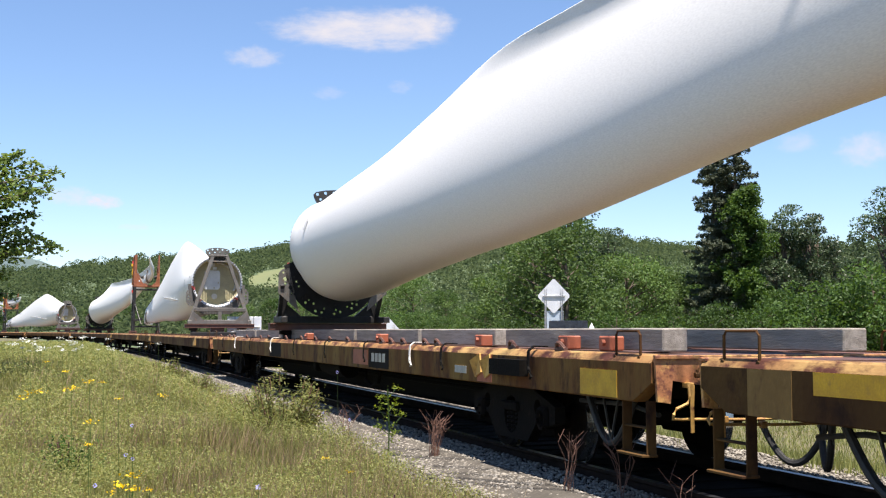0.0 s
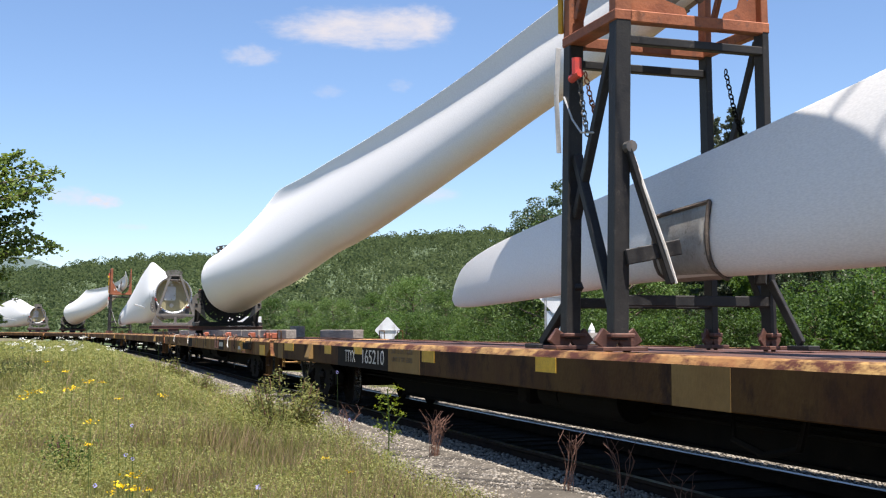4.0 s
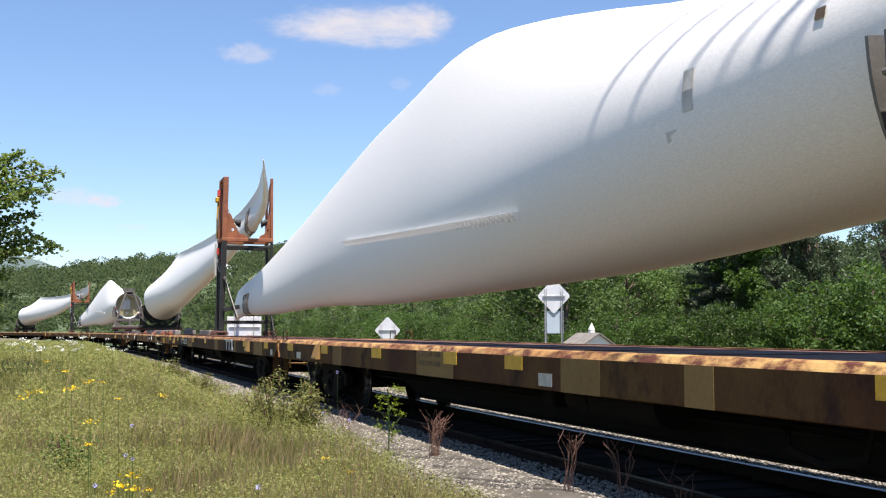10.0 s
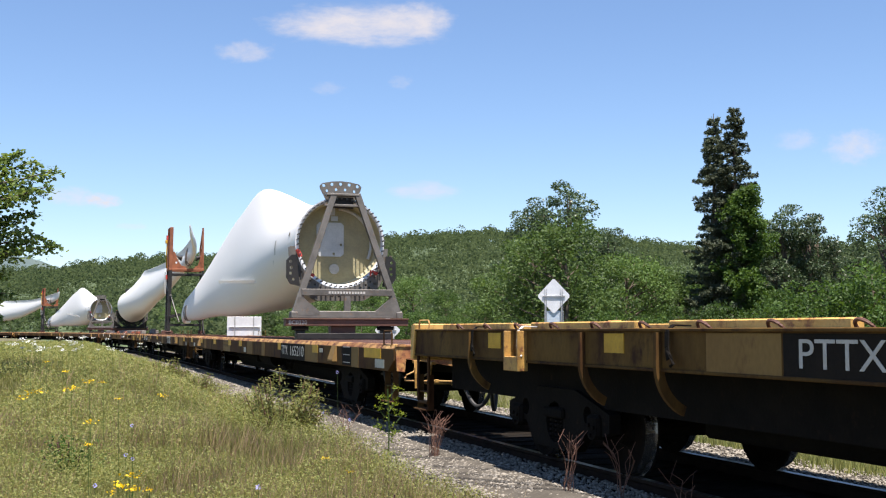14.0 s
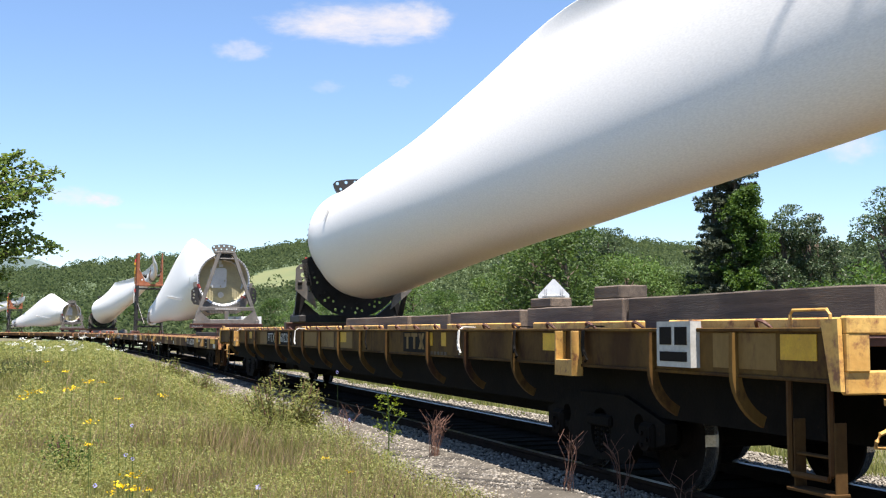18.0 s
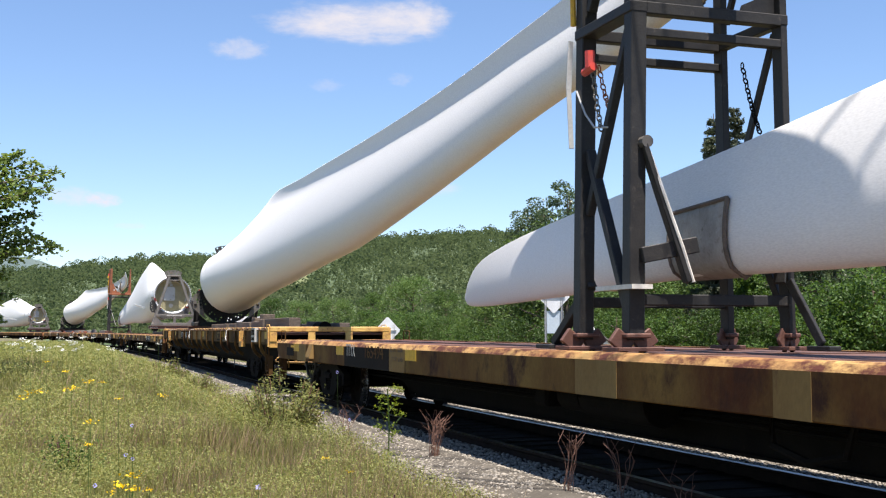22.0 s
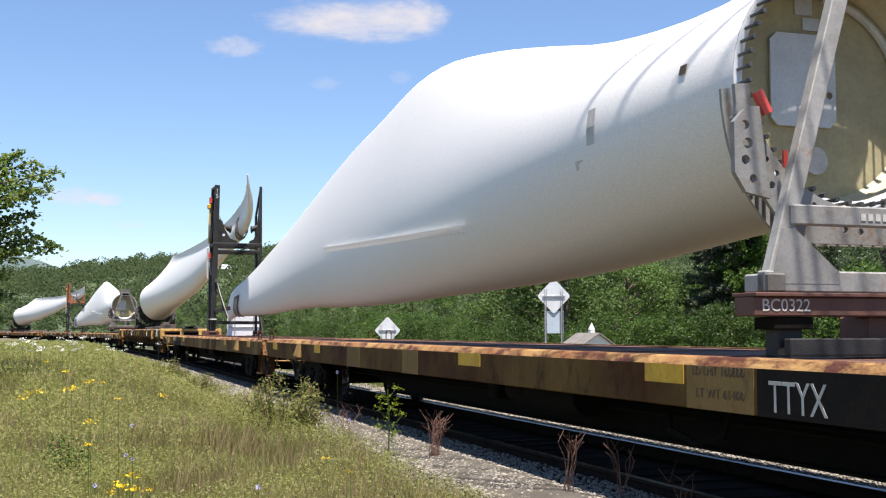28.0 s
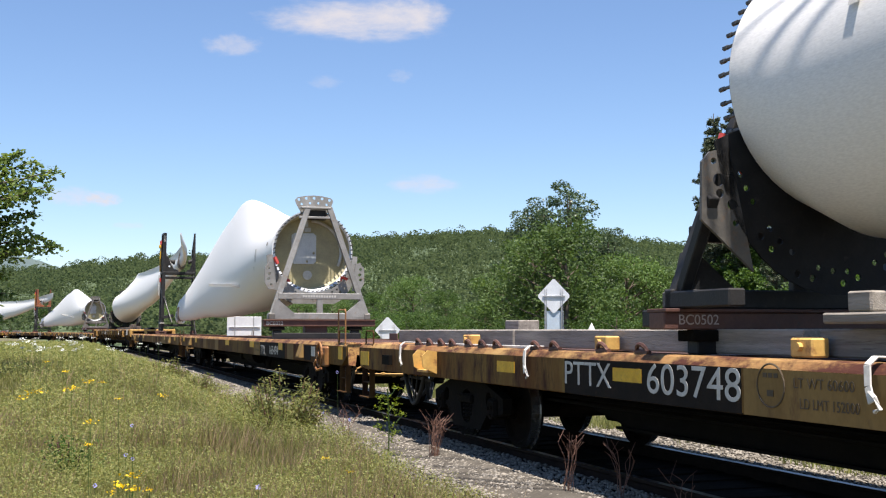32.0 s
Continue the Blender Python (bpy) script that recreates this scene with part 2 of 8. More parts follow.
M_MEADOW = leafy("meadow_weed_leaf", (0.112, 0.142, 0.040), (0.240, 0.235, 0.080), 0.4)
M_PINKISH = leafy("seeding_grass", (0.20, 0.135, 0.085), (0.31, 0.225, 0.135), 0.35)
M_STALK = material("dead_red_stalk", (0.17, 0.085, 0.055), (0.10, 0.05, 0.036), 0.8, 0, 10, 60, 0.1)
M_SOIL = material("meadow_soil", (0.080, 0.080, 0.030), (0.115, 0.095, 0.045), 0.95, 0, 0.5, 12, 0.5, third=(0.035, 0.045, 0.014))
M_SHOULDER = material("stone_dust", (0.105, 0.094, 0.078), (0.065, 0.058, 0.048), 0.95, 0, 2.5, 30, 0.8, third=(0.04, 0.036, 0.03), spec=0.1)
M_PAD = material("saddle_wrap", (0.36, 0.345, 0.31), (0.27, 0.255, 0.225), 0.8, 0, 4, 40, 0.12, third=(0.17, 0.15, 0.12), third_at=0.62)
# Oily stone darkened further, with the train's shadow put into the colour.
M_BALLAST = material("oiled_ballast_in_shade", (0.015, 0.013, 0.011), (0.009, 0.008, 0.007), 0.95, 0, 1.5, 26, 0.9, third=(0.03, 0.026, 0.022), spec=0.05)
M_HILL = material("far_woods_floor", (0.05, 0.078, 0.030), (0.075, 0.105, 0.042), 0.95, 0, 0.02, 0.3, 0.3)
M_CANOPY = leafy("far_canopy", (0.046, 0.070, 0.032), (0.080, 0.106, 0.049), 0.55, 0.8, spec=0.1)
M_CLEAR = material("hill_pasture", (0.095, 0.118, 0.044), (0.13, 0.14, 0.055), 0.9, 0, 0.05, 1, 0.1)
M_FLOWER_Y = leafy("yellow_petal", (0.75, 0.50, 0.01), (0.85, 0.62, 0.03), 0.3)
M_FLOWER_W = leafy("white_umbel", (0.72, 0.74, 0.66), (0.8, 0.8, 0.75), 0.3)
M_FLOWER_B = leafy("blue_petal", (0.34, 0.33, 0.62), (0.42, 0.40, 0.68), 0.3)
M_ROOF = material("grey_shingle", (0.17, 0.155, 0.14), (0.12, 0.11, 0.10), 0.85, 0, 3, 20, 0.3)
M_SIDING = material("white_siding", (0.72, 0.72, 0.70), (0.64, 0.64, 0.63), 0.6, 0, 2, 20, 0.05)
M_GLASS = material("dark_glass", (0.03, 0.035, 0.04), (0.05, 0.05, 0.06), 0.1, 0, 2, 10, 0)


# ---- mesh helpers ----
def finish(name, bm, mat, parent=None, label="", smooth_faces=False):
    me = bpy.data.meshes.new(name)
    bm.normal_update()
    bm.to_mesh(me)
    bm.free()
    for m in (mat if isinstance(mat, (list, tuple)) else (mat,)):
        me.materials.append(m)
    if smooth_faces:
        me.shade_smooth()
    ob = new(name, me)
    if parent is not None:
        ob.parent = parent
    if label:
        tagged(ob, label)
    return ob


part = finish


def share(name, me, parent, m):
    """A piece that shares its mesh with its like."""
    ob = new(name, me)
    ob.parent = parent
    ob.matrix_basis = m
    return ob


def box(bm, a, b, bevel=0.0, turn=None, mi=0):
    """A box from corner a to corner b, its edges rounded."""
    a, b = Vector(a), Vector(b)
    r = bmesh.ops.create_cube(bm, size=1.0)
    v = r["verts"]
    c, d = (a + b) / 2, b - a
    m = Matrix.Translation(c) @ (turn or Matrix()) @ Matrix.Diagonal((abs(d.x), abs(d.y), abs(d.z), 1))
    bmesh.ops.transform(bm, matrix=m, verts=v)
    faces = {f for q in v for f in q.link_faces}
    if bevel:
        e = list({g for q in v for g in q.link_edges})
        r = bmesh.ops.bevel(bm, geom=e, offset=bevel, segments=1, affect="EDGES", clamp_overlap=True)
        faces |= set(r["faces"])
    for f in faces:
        if f.is_valid:
            f.material_index = mi
    return v


def bar(bm, a, b, w, h=None, up=(0, 0, 1), bevel=0.008):
    """A square bar from a to b."""
    a, b = Vector(a), Vector(b)
    d = b - a
    h = h or w
    y = d.normalized()
    u = Vector(up)
    if abs(y.dot(u)) > 0.98:
        u = Vector((1, 0, 0))
    x = y.cross(u).normalized()
    z = x.cross(y)
    m = Matrix((x, y, z)).transposed().to_4x4()
    m.translation = (a + b) / 2
    v = bmesh.ops.create_cube(bm, size=1.0)["verts"]
    bmesh.ops.transform(bm, matrix=m @ Matrix.Diagonal((w, d.length, h, 1)), verts=v)
    if bevel:
        bmesh.ops.bevel(bm, geom=list({g for q in v for g in q.link_edges}), offset=min(bevel, w / 4, h / 4), segments=1, affect="EDGES")


def rod(bm, a, b, r, n=8, r2=None):
    a, b = Vector(a), Vector(b)
    d = b - a
    m = d.to_track_quat("Z", "Y").to_matrix().to_4x4()
    m.translation = (a + b) / 2
    bmesh.ops.create_cone(bm, cap_ends=True, segments=n, radius1=r, radius2=r if r2 is None else r2, depth=d.length, matrix=m)


def tube(bm, pts, r, n=6):
    """A round bar bent along points."""
    pts = [Vector(q) for q in pts]
    rings = []
    for i, q in enumerate(pts):
        d = (pts[min(i + 1, len(pts) - 1)] - pts[max(i - 1, 0)]).normalized()
        u = Vector((0, 0, 1)) if abs(d.z) < 0.9 else Vector((1, 0, 0))
        x = d.cross(u).normalized()
        z = x.cross(d)
        rings.append([bm.verts.new(q + r * (math.cos(k * math.tau / n) * x + math.sin(k * math.tau / n) * z)) for k in range(n)])
    for a, b in zip(rings, rings[1:]):
        for k in range(n):
            bm.faces.new((a[k], a[(k + 1) % n], b[(k + 1) % n], b[k]))
    bm.faces.new(rings[0][::-1])
    bm.faces.new(rings[-1])


def plate(bm, outline, holes=(), thick=0.03, m=Matrix(), n=10):
    """A flat plate in x and z with round holes through it, thick along y. holes: (x, z, radius)."""
    edges = []
    loops = [[(x, z) for x, z in outline]] + [[(x + r * math.cos(k * math.tau / n), z + r * math.sin(k * math.tau / n)) for k in range(n)] for x, z, r in holes]
    for lp in loops:
        vs = [bm.verts.new((x, 0, z)) for x, z in lp]
        edges += [bm.edges.new((vs[i], vs[(i + 1) % len(vs)])) for i in range(len(vs))]
    f = bmesh.ops.triangle_fill(bm, edges=edges, use_beauty=True, use_dissolve=False)
    faces = [g for g in f["geom"] if isinstance(g, bmesh.types.BMFace)]
    ex = bmesh.ops.extrude_face_region(bm, geom=faces)
    vs = [g for g in ex["geom"] if isinstance(g, bmesh.types.BMVert)]
    bmesh.ops.translate(bm, vec=(0, thick, 0), verts=vs)
    allv = {q for e in edges for q in e.verts} | set(vs)
    bmesh.ops.transform(bm, matrix=m, verts=list(allv))
    bmesh.ops.recalc_face_normals(bm, faces=list({g for q in allv for g in q.link_faces}))


def raw_mesh(name, verts, faces, mats, parent=None):
    """Many small pieces from arrays; faces: rows of vertex numbers, all of one length."""
    me = bpy.data.meshes.new(name)
    verts = np.asarray(verts, dtype=np.float32).reshape(-1, 3)
    faces = np.asarray(faces, dtype=np.int32)
    k = faces.shape[1]
    me.vertices.add(len(verts))
    me.vertices.foreach_set("co", verts.ravel())
    me.loops.add(faces.size)
    me.loops.foreach_set("vertex_index", faces.ravel())
    me.polygons.add(len(faces))
    me.polygons.foreach_set("loop_start", np.arange(0, faces.size, k, dtype=np.int32))
    me.polygons.foreach_set("loop_total", np.full(len(faces), k, dtype=np.int32))
    me.update(calc_edges=True)
    for m in (mats if isinstance(mats, (list, tuple)) else (mats,)):
        me.materials.append(m)
    ob = new(name, me)
    if parent is not None:
        ob.parent = parent
    return ob


def lettering(name, text, size, mat, parent, m, squeeze=1.0, label=""):
    """Painted letters, flat on a surface."""
    cu = bpy.data.curves.new(name, "FONT")
    cu.body, cu.size, cu.extrude = text, size, 0.001
    tmp = bpy.data.objects.new(name, cu)
    scene.collection.objects.link(tmp)
    dg = bpy.context.evaluated_depsgraph_get()
    me = bpy.data.meshes.new_from_object(tmp.evaluated_get(dg))
    bpy.data.objects.remove(tmp)
    me.transform(Matrix.Diagonal((squeeze, 1, 1, 1)))
    me.materials.clear()
    me.materials.append(mat)
    ob = new(name, me)
    ob.parent = parent
    ob.matrix_basis = m
    if label:
        tagged(ob, label)
    return ob


MOVING = []


def rides(ob, s0, span=20.0, held=None):
    """ob rides on the train: its origin is at s0 on the line when the clock shows 16 s. held: how far along a long load its second support lies."""
    MOVING.append((ob, s0, span, held))
    ob.matrix_basis = train_pose(s0, span, 16.0, held)
    return ob


def train_pose(s0, span, t, held=None):
    s = s0 + gone(t)
    if held:
        a, b = on_line(s), on_line(s + held)
        d = (b - a) * (1 if held > 0 else -1)
        return Matrix.Translation(a) @ Matrix.Rotation(math.atan2(-d.x, d.y), 4, "Z")
    a, b = on_line(s + span / 2), on_line(s - span / 2)
    c, d = (a + b) / 2, a - b
    return Matrix.Translation(c) @ Matrix.Rotation(math.atan2(-d.x, d.y), 4, "Z")

# ---- the train ----
HALF = 1.35          # half the width of a car
WHEELS = []          # wheelsets that turn: (object, its place on the bogie)


def side_panel(car, name, y0, y1, z0, z1, mat, proud=0.004, label=""):
    """A painted patch on the camera's side of a side sill."""
    bm = bmesh.new()
    if z1 < 1.115:                                    # below the rolled upper edge of the sill
        z0, z1 = z0 - max(0.0, min(z1 - 1.052, z0 - 0.77)), min(z1, 1.052)
    box(bm, (-HALF - proud, y0, z0), (-HALF + 0.012, y1, z1), 0.0)
    return part(name, bm, mat, car, label)


def text_pose(y, z, proud=0.007):
    # letters read from the camera's side: their x runs towards the train's rear
    return Matrix.Translation((-HALF - proud, y, z)) @ Matrix(((0, 0, -1, 0), (-1, 0, 0, 0), (0, 1, 0, 0), (0, 0, 0, 1)))


def wheel_mesh():
    bm = bmesh.new()
    for sx in (-1, 1):
        prof = [(0.0, 0.10), (0.09, 0.10), (0.09, 0.13), (0.02, 0.17), (0.015, 0.33), (0.055, 0.36), (0.055, 0.415), (-0.05, 0.42), (-0.05, 0.445), (-0.075, 0.445), (-0.075, 0.36), (-0.02, 0.33), (-0.02, 0.17), (-0.06, 0.10)]
        n = 28
        rings = []
        for dx, r in prof:
            x = sx * (0.7525 + dx)
            rings.append([bm.verts.new((x, r * math.cos(k * math.tau / n), r * math.sin(k * math.tau / n))) for k in range(n)])
        for i, (a, b) in enumerate(zip(rings, rings[1:])):
            for k in range(n):
                q = (a[k], a[(k + 1) % n], b[(k + 1) % n], b[k])
                f = bm.faces.new(q if sx > 0 else q[::-1])
                f.material_index = 1 if i in (6, 7) else 0
    rod(bm, (-1.0, 0, 0), (1.0, 0, 0), 0.085, 14)
    for sx in (-1, 1):
        rod(bm, (sx * 0.98, 0, 0), (sx * 1.13, 0, 0), 0.10, 12)
        for k in range(3):
            c = k * math.tau / 3
            rod(bm, (sx * 1.12, 0.055 * math.cos(c), 0.055 * math.sin(c)), (sx * 1.15, 0.055 * math.cos(c), 0.055 * math.sin(c)), 0.018, 6)
    bm.normal_update()
    me = bpy.data.meshes.new("wheelset")
    bm.to_mesh(me)
    bm.free()
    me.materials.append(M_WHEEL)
    me.materials.append(M_TREAD)
    return me


def side_frame_mesh():
    """The cast side of a bogie with its springs and openings."""
    bm = bmesh.new()
    out = [(-1.16, 0.40), (-1.16, 0.56), (-0.95, 0.62), (-0.45, 0.75), (0.45, 0.75), (0.95, 0.62), (1.16, 0.56), (1.16, 0.40), (1.0, 0.36), (0.72, 0.40), (0.45, 0.17), (-0.45, 0.17), (-0.72, 0.40), (-1.0, 0.36)]
    win1 = [(-0.72, 0.53, 0.085), (0.72, 0.53, 0.085)]
    plate(bm, out, [(0, 0.42, 0.20)] + win1, 0.11, Matrix.Rotation(radians(90), 4, "Z") @ Matrix.Translation((0, -0.055, 0)), 12)
    for y in (-0.12, 0, 0.12):
        for k in range(5):
            rod(bm, (0, y, 0.24 + k * 0.045), (0, y, 0.262 + k * 0.045), 0.052, 10)
        rod(bm, (0, y, 0.22), (0, y, 0.46), 0.03, 8)
    box(bm, (-0.09, -0.24, 0.46), (0.09, 0.24, 0.56), 0.02)
    for y in (-0.89, 0.89):
        box(bm, (-0.10, y - 0.12, 0.34), (0.10, y + 0.12, 0.55), 0.03)
    bm.normal_update()
    me = bpy.data.meshes.new("side_frame")
    bm.to_mesh(me)
    bm.free()
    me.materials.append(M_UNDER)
    return me


ME_WHEEL = wheel_mesh()
ME_FRAME = side_frame_mesh()


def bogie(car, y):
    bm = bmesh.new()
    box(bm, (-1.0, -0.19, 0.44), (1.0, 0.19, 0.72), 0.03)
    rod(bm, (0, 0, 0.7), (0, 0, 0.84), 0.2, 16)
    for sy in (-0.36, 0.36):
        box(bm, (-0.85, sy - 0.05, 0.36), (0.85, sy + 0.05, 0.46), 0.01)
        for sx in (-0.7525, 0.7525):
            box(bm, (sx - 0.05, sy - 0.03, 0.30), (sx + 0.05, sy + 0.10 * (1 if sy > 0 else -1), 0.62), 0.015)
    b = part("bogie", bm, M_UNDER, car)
    b.location = (0, y, 0)
    for sx in (-1, 1):
        share("side_frame", ME_FRAME, b, Matrix.Translation((sx * 1.03, 0, 0)))
    for sy in (-0.89, 0.89):
        w = share("wheelset", ME_WHEEL, b, Matrix.Translation((0, sy, 0.42)))
        WHEELS.append((w, sy))
    return b


def grab_iron(car, x, y, z, mat, length=0.42, up=0.16, along=True, radius=0.011):
    bm = bmesh.new()
    d = Vector((0, 1, 0)) if along else Vector((1, 0, 0))
    a = Vector((x, y, z)) - d * length / 2
    b = a + d * length
    u = Vector((0, 0, up))
    r = 0.03
    tube(bm, [a - u * 0.35, a + u - Vector((0, 0, r)), a + u + d * r, b + u - d * r, b + u - Vector((0, 0, r)), b - u * 0.35], radius)
    for q in (a, b):
        rod(bm, q - u * 0.35 - Vector((0.02, 0, 0)), q - u * 0.35 + Vector((0.02, 0, 0)), 0.022, 6)
    return part("grab_iron", bm, mat, car)


def coupler_gear(car, end, mat):
    """The coupler, its lever, the air hose and the steps at one end. end: +1 front, -1 rear."""
    L = car["half_length"]
    e = end
    bm = bmesh.new()
    bar(bm, (0, e * (L - 0.25), 0.87), (0, e * (L + 0.22), 0.87), 0.16, 0.18)
    box(bm, (-0.17, e * (L + 0.18), 0.76), (0.10, e * (L + 0.50), 0.99), 0.05)
    box(bm, (0.06, e * (L + 0.28), 0.78), (0.19, e * (L + 0.46), 0.96), 0.04)
    part("coupler", bm, M_UNDER, car)
    bm = bmesh.new()
    y = e * (L + 0.10)
    w = -HALF
    tube(bm, [(w + 0.27, y, 0.90), (w + 0.26, y + e * 0.03, 0.80), (w + 0.24, y + e * 0.03, 0.75), (w + 0.15, y + e * 0.02, 0.71), (w + 0.125, y + e * 0.02, 0.67), (w + 0.13, y, 0.635), (w + 0.20, y, 0.63), (-0.55, y, 0.615), (-0.2, y, 0.62), (-0.1, y + e * 0.1, 0.80)], 0.013)
    bar(bm, (w + 0.285, y + e * 0.03, 0.89), (w + 0.265, y + e * 0.05, 0.72), 0.028, 0.012, up=(0, 1, 0), bevel=0)
    bar(bm, (w + 0.265, y + e * 0.05, 0.725), (w + 0.27, y + e * 0.045, 0.53), 0.028, 0.012, up=(0, 1, 0), bevel=0)
    box(bm, (w + 0.25, y - e * 0.07, 0.865), (w + 0.31, y + e * 0.01, 0.905), 0.004)
    box(bm, (-0.80, y - 0.022, 0.595), (-0.75, y + 0.022, 0.645), 0.004)
    part("uncoupling_lever", bm, mat, car)
    bm = bmesh.new()
    pts = []
    for k in range(15):
        q = k / 14
        pts.append((-0.34 + 0.30 * q, e * (L - 0.12 + 0.55 * q), 0.68 - 0.42 * math.sin(q * math.pi) ** 0.8 + 0.02 * q))
    tube(bm, pts, 0.028, 8)
    rod(bm, pts[-1], (pts[-1][0] + 0.04, pts[-1][1] + e * 0.12, pts[-1][2] + 0.03), 0.042, 8)
    part("air_hose", bm, M_HOSE, car)
    for sx in (-1, 1):
        bm = bmesh.new()
        x = sx * (HALF - 0.06)
        for yy in (L - 0.12, L - 0.52):
            bar(bm, (x, e * yy, 0.76), (x, e * yy, 0.34), 0.014, 0.085, up=(1, 0, 0))
        box(bm, (x - 0.09, e * (L - 0.54), 0.325), (x + 0.05, e * (L - 0.10), 0.345), 0.004)
        box(bm, (x - 0.03, e * (L - 0.52), 0.54), (x + 0.03, e * (L - 0.12), 0.555), 0.004)
        part("step", bm, M_RUSTY, car)


def flatcar(label, s0, length=27.35, sill=M_TAN, sill_top=1.12, sill_low=0.74, end_mat=M_MOTTLE, seed=0, fine=True, pockets=(), grabs=M_RUSTY, truck=3.6, belly=0.29):
    """A long flat wagon with channel side sills. Its origin is on the rail at its middle."""
    car = new("flat_wagon")
    tagged(car, label, "railway wagon", "wagons of the train")
    L = length / 2
    car["half_length"] = L
    rnd = random.Random(seed)
    bm = bmesh.new()
    box(bm, (-HALF + 0.04, -L + 0.02, sill_top - 0.05), (HALF - 0.04, L - 0.02, sill_top - 0.012), 0.004)
    y = -L + 1.1
    while y < L - 1:                                  # seams and bolt heads of the deck
        box(bm, (-HALF + 0.08, y - 0.03, sill_top - 0.014), (HALF - 0.08, y + 0.03, sill_top - 0.004), 0.0)
        y += 2.1
    part("deck", bm, M_DECK, car, "rusty chequered steel deck")
    for sx in (-1, 1):
        bm = bmesh.new()
        x0, x1 = sx * HALF, sx * (HALF - 0.02)
        h = sill_top - sill_low
        ys = [-L + 0.34, -L + 0.10, L - 0.10, L - 0.34]
        # web, tapered at its ends, with a rounded upper edge
        sec = [(0.03, sill_low), (0.0, sill_low + 0.012), (0.0, sill_top - 0.066), (0.010, sill_top - 0.050), (0.040, sill_top - 0.012), (0.065, sill_top), (0.16, sill_top), (0.16, sill_top - 0.02), (0.06, sill_top - 0.06), (0.02, sill_low + 0.03), (0.12, sill_low + 0.014), (0.12, sill_low)]
        rings = []
        for y, k in ((-L, 0.16), (-L + 0.30, 0.0), (L - 0.30, 0.0), (L, 0.16)):
            rings.append([bm.verts.new((sx * (HALF - dx), y, max(z, sill_low + k) if z < sill_low + 0.2 else z)) for dx, z in sec])
        n = len(sec)
        for a, b in zip(rings, rings[1:]):
            for k in range(n):
                f = bm.faces.new((a[k], a[(k + 1) % n], b[(k + 1) % n], b[k]))
                # the rolled upper edge takes the sun-bright copy of the paint
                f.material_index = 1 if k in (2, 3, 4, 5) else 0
        bm.faces.new(rings[0])
        bm.faces.new(rings[-1][::-1])
        bmesh.ops.recalc_face_normals(bm, faces=bm.faces[:])
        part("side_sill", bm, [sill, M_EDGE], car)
    for e in (-1, 1):
        bm = bmesh.new()
        t, w = sill_top - 0.006, HALF - 0.012
        plate(bm, [(-w, t), (w, t), (w - 0.02, 0.76), (w - 0.13, 0.745), (w - 0.15, 0.92), (0.40, 0.80), (0.30, 0.64), (-0.30, 0.64), (-0.40, 0.80), (-w + 0.15, 0.92), (-w + 0.13, 0.745), (-w + 0.02, 0.76)], [], 0.03, Matrix.Translation((0, e * (L + 0.03) - 0.015, 0)))
        box(bm, (-w, e * L - 0.05, t - 0.03), (w, e * (L + 0.06), t), 0.008)
        box(bm, (-0.30, e * L, 0.66), (0.30, e * (L + 0.10), 0.97), 0.02)
        for x in (-0.62, 0.62):
            box(bm, (x - 0.02, e * (L + 0.02), 0.90), (x + 0.02, e * (L + 0.07), t - 0.02), 0.004)
        part("end_sill", bm, end_mat, car)
        coupler_gear(car, e, M_OCHRE)
        for x in (-HALF + 0.04, HALF - 0.04):
            grab_iron(car, x, e * (L - 0.45), sill_top + 0.02, grabs)
        grab_iron(car, -0.75, e * (L + 0.09), sill_top - 0.14, grabs, 0.5, 0.05, False)
        bogie(car, e * (L - truck))
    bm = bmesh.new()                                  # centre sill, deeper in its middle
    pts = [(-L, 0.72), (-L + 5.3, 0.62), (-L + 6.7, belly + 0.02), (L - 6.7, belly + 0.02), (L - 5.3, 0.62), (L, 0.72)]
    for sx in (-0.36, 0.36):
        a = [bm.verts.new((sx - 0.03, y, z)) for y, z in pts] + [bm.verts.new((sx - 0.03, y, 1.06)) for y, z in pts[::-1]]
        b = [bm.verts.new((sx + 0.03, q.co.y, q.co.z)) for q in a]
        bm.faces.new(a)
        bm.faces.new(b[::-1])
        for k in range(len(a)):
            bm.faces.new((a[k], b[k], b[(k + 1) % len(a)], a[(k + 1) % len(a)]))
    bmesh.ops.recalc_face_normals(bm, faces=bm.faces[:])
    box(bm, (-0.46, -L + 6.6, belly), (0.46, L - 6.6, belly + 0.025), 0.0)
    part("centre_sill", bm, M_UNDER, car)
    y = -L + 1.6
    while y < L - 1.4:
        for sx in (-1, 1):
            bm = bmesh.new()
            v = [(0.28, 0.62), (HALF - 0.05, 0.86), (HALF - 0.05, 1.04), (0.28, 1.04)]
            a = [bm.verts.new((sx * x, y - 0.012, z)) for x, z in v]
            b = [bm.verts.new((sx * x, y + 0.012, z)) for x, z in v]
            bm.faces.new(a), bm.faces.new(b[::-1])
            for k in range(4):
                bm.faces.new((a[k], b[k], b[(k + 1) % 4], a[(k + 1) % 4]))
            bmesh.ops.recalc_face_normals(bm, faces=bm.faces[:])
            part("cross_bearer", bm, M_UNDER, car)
        y += 2.75
    if fine:
        bm = bmesh.new()
        rod(bm, (-0.75, -1.4, 0.66), (-0.75, -0.1, 0.66), 0.20, 16)
        part("air_reservoir", bm, M_UNDER, car)
        bm = bmesh.new()
        rod(bm, (-0.75, 0.02, 0.66), (-0.75, 0.5, 0.66), 0.16, 16)
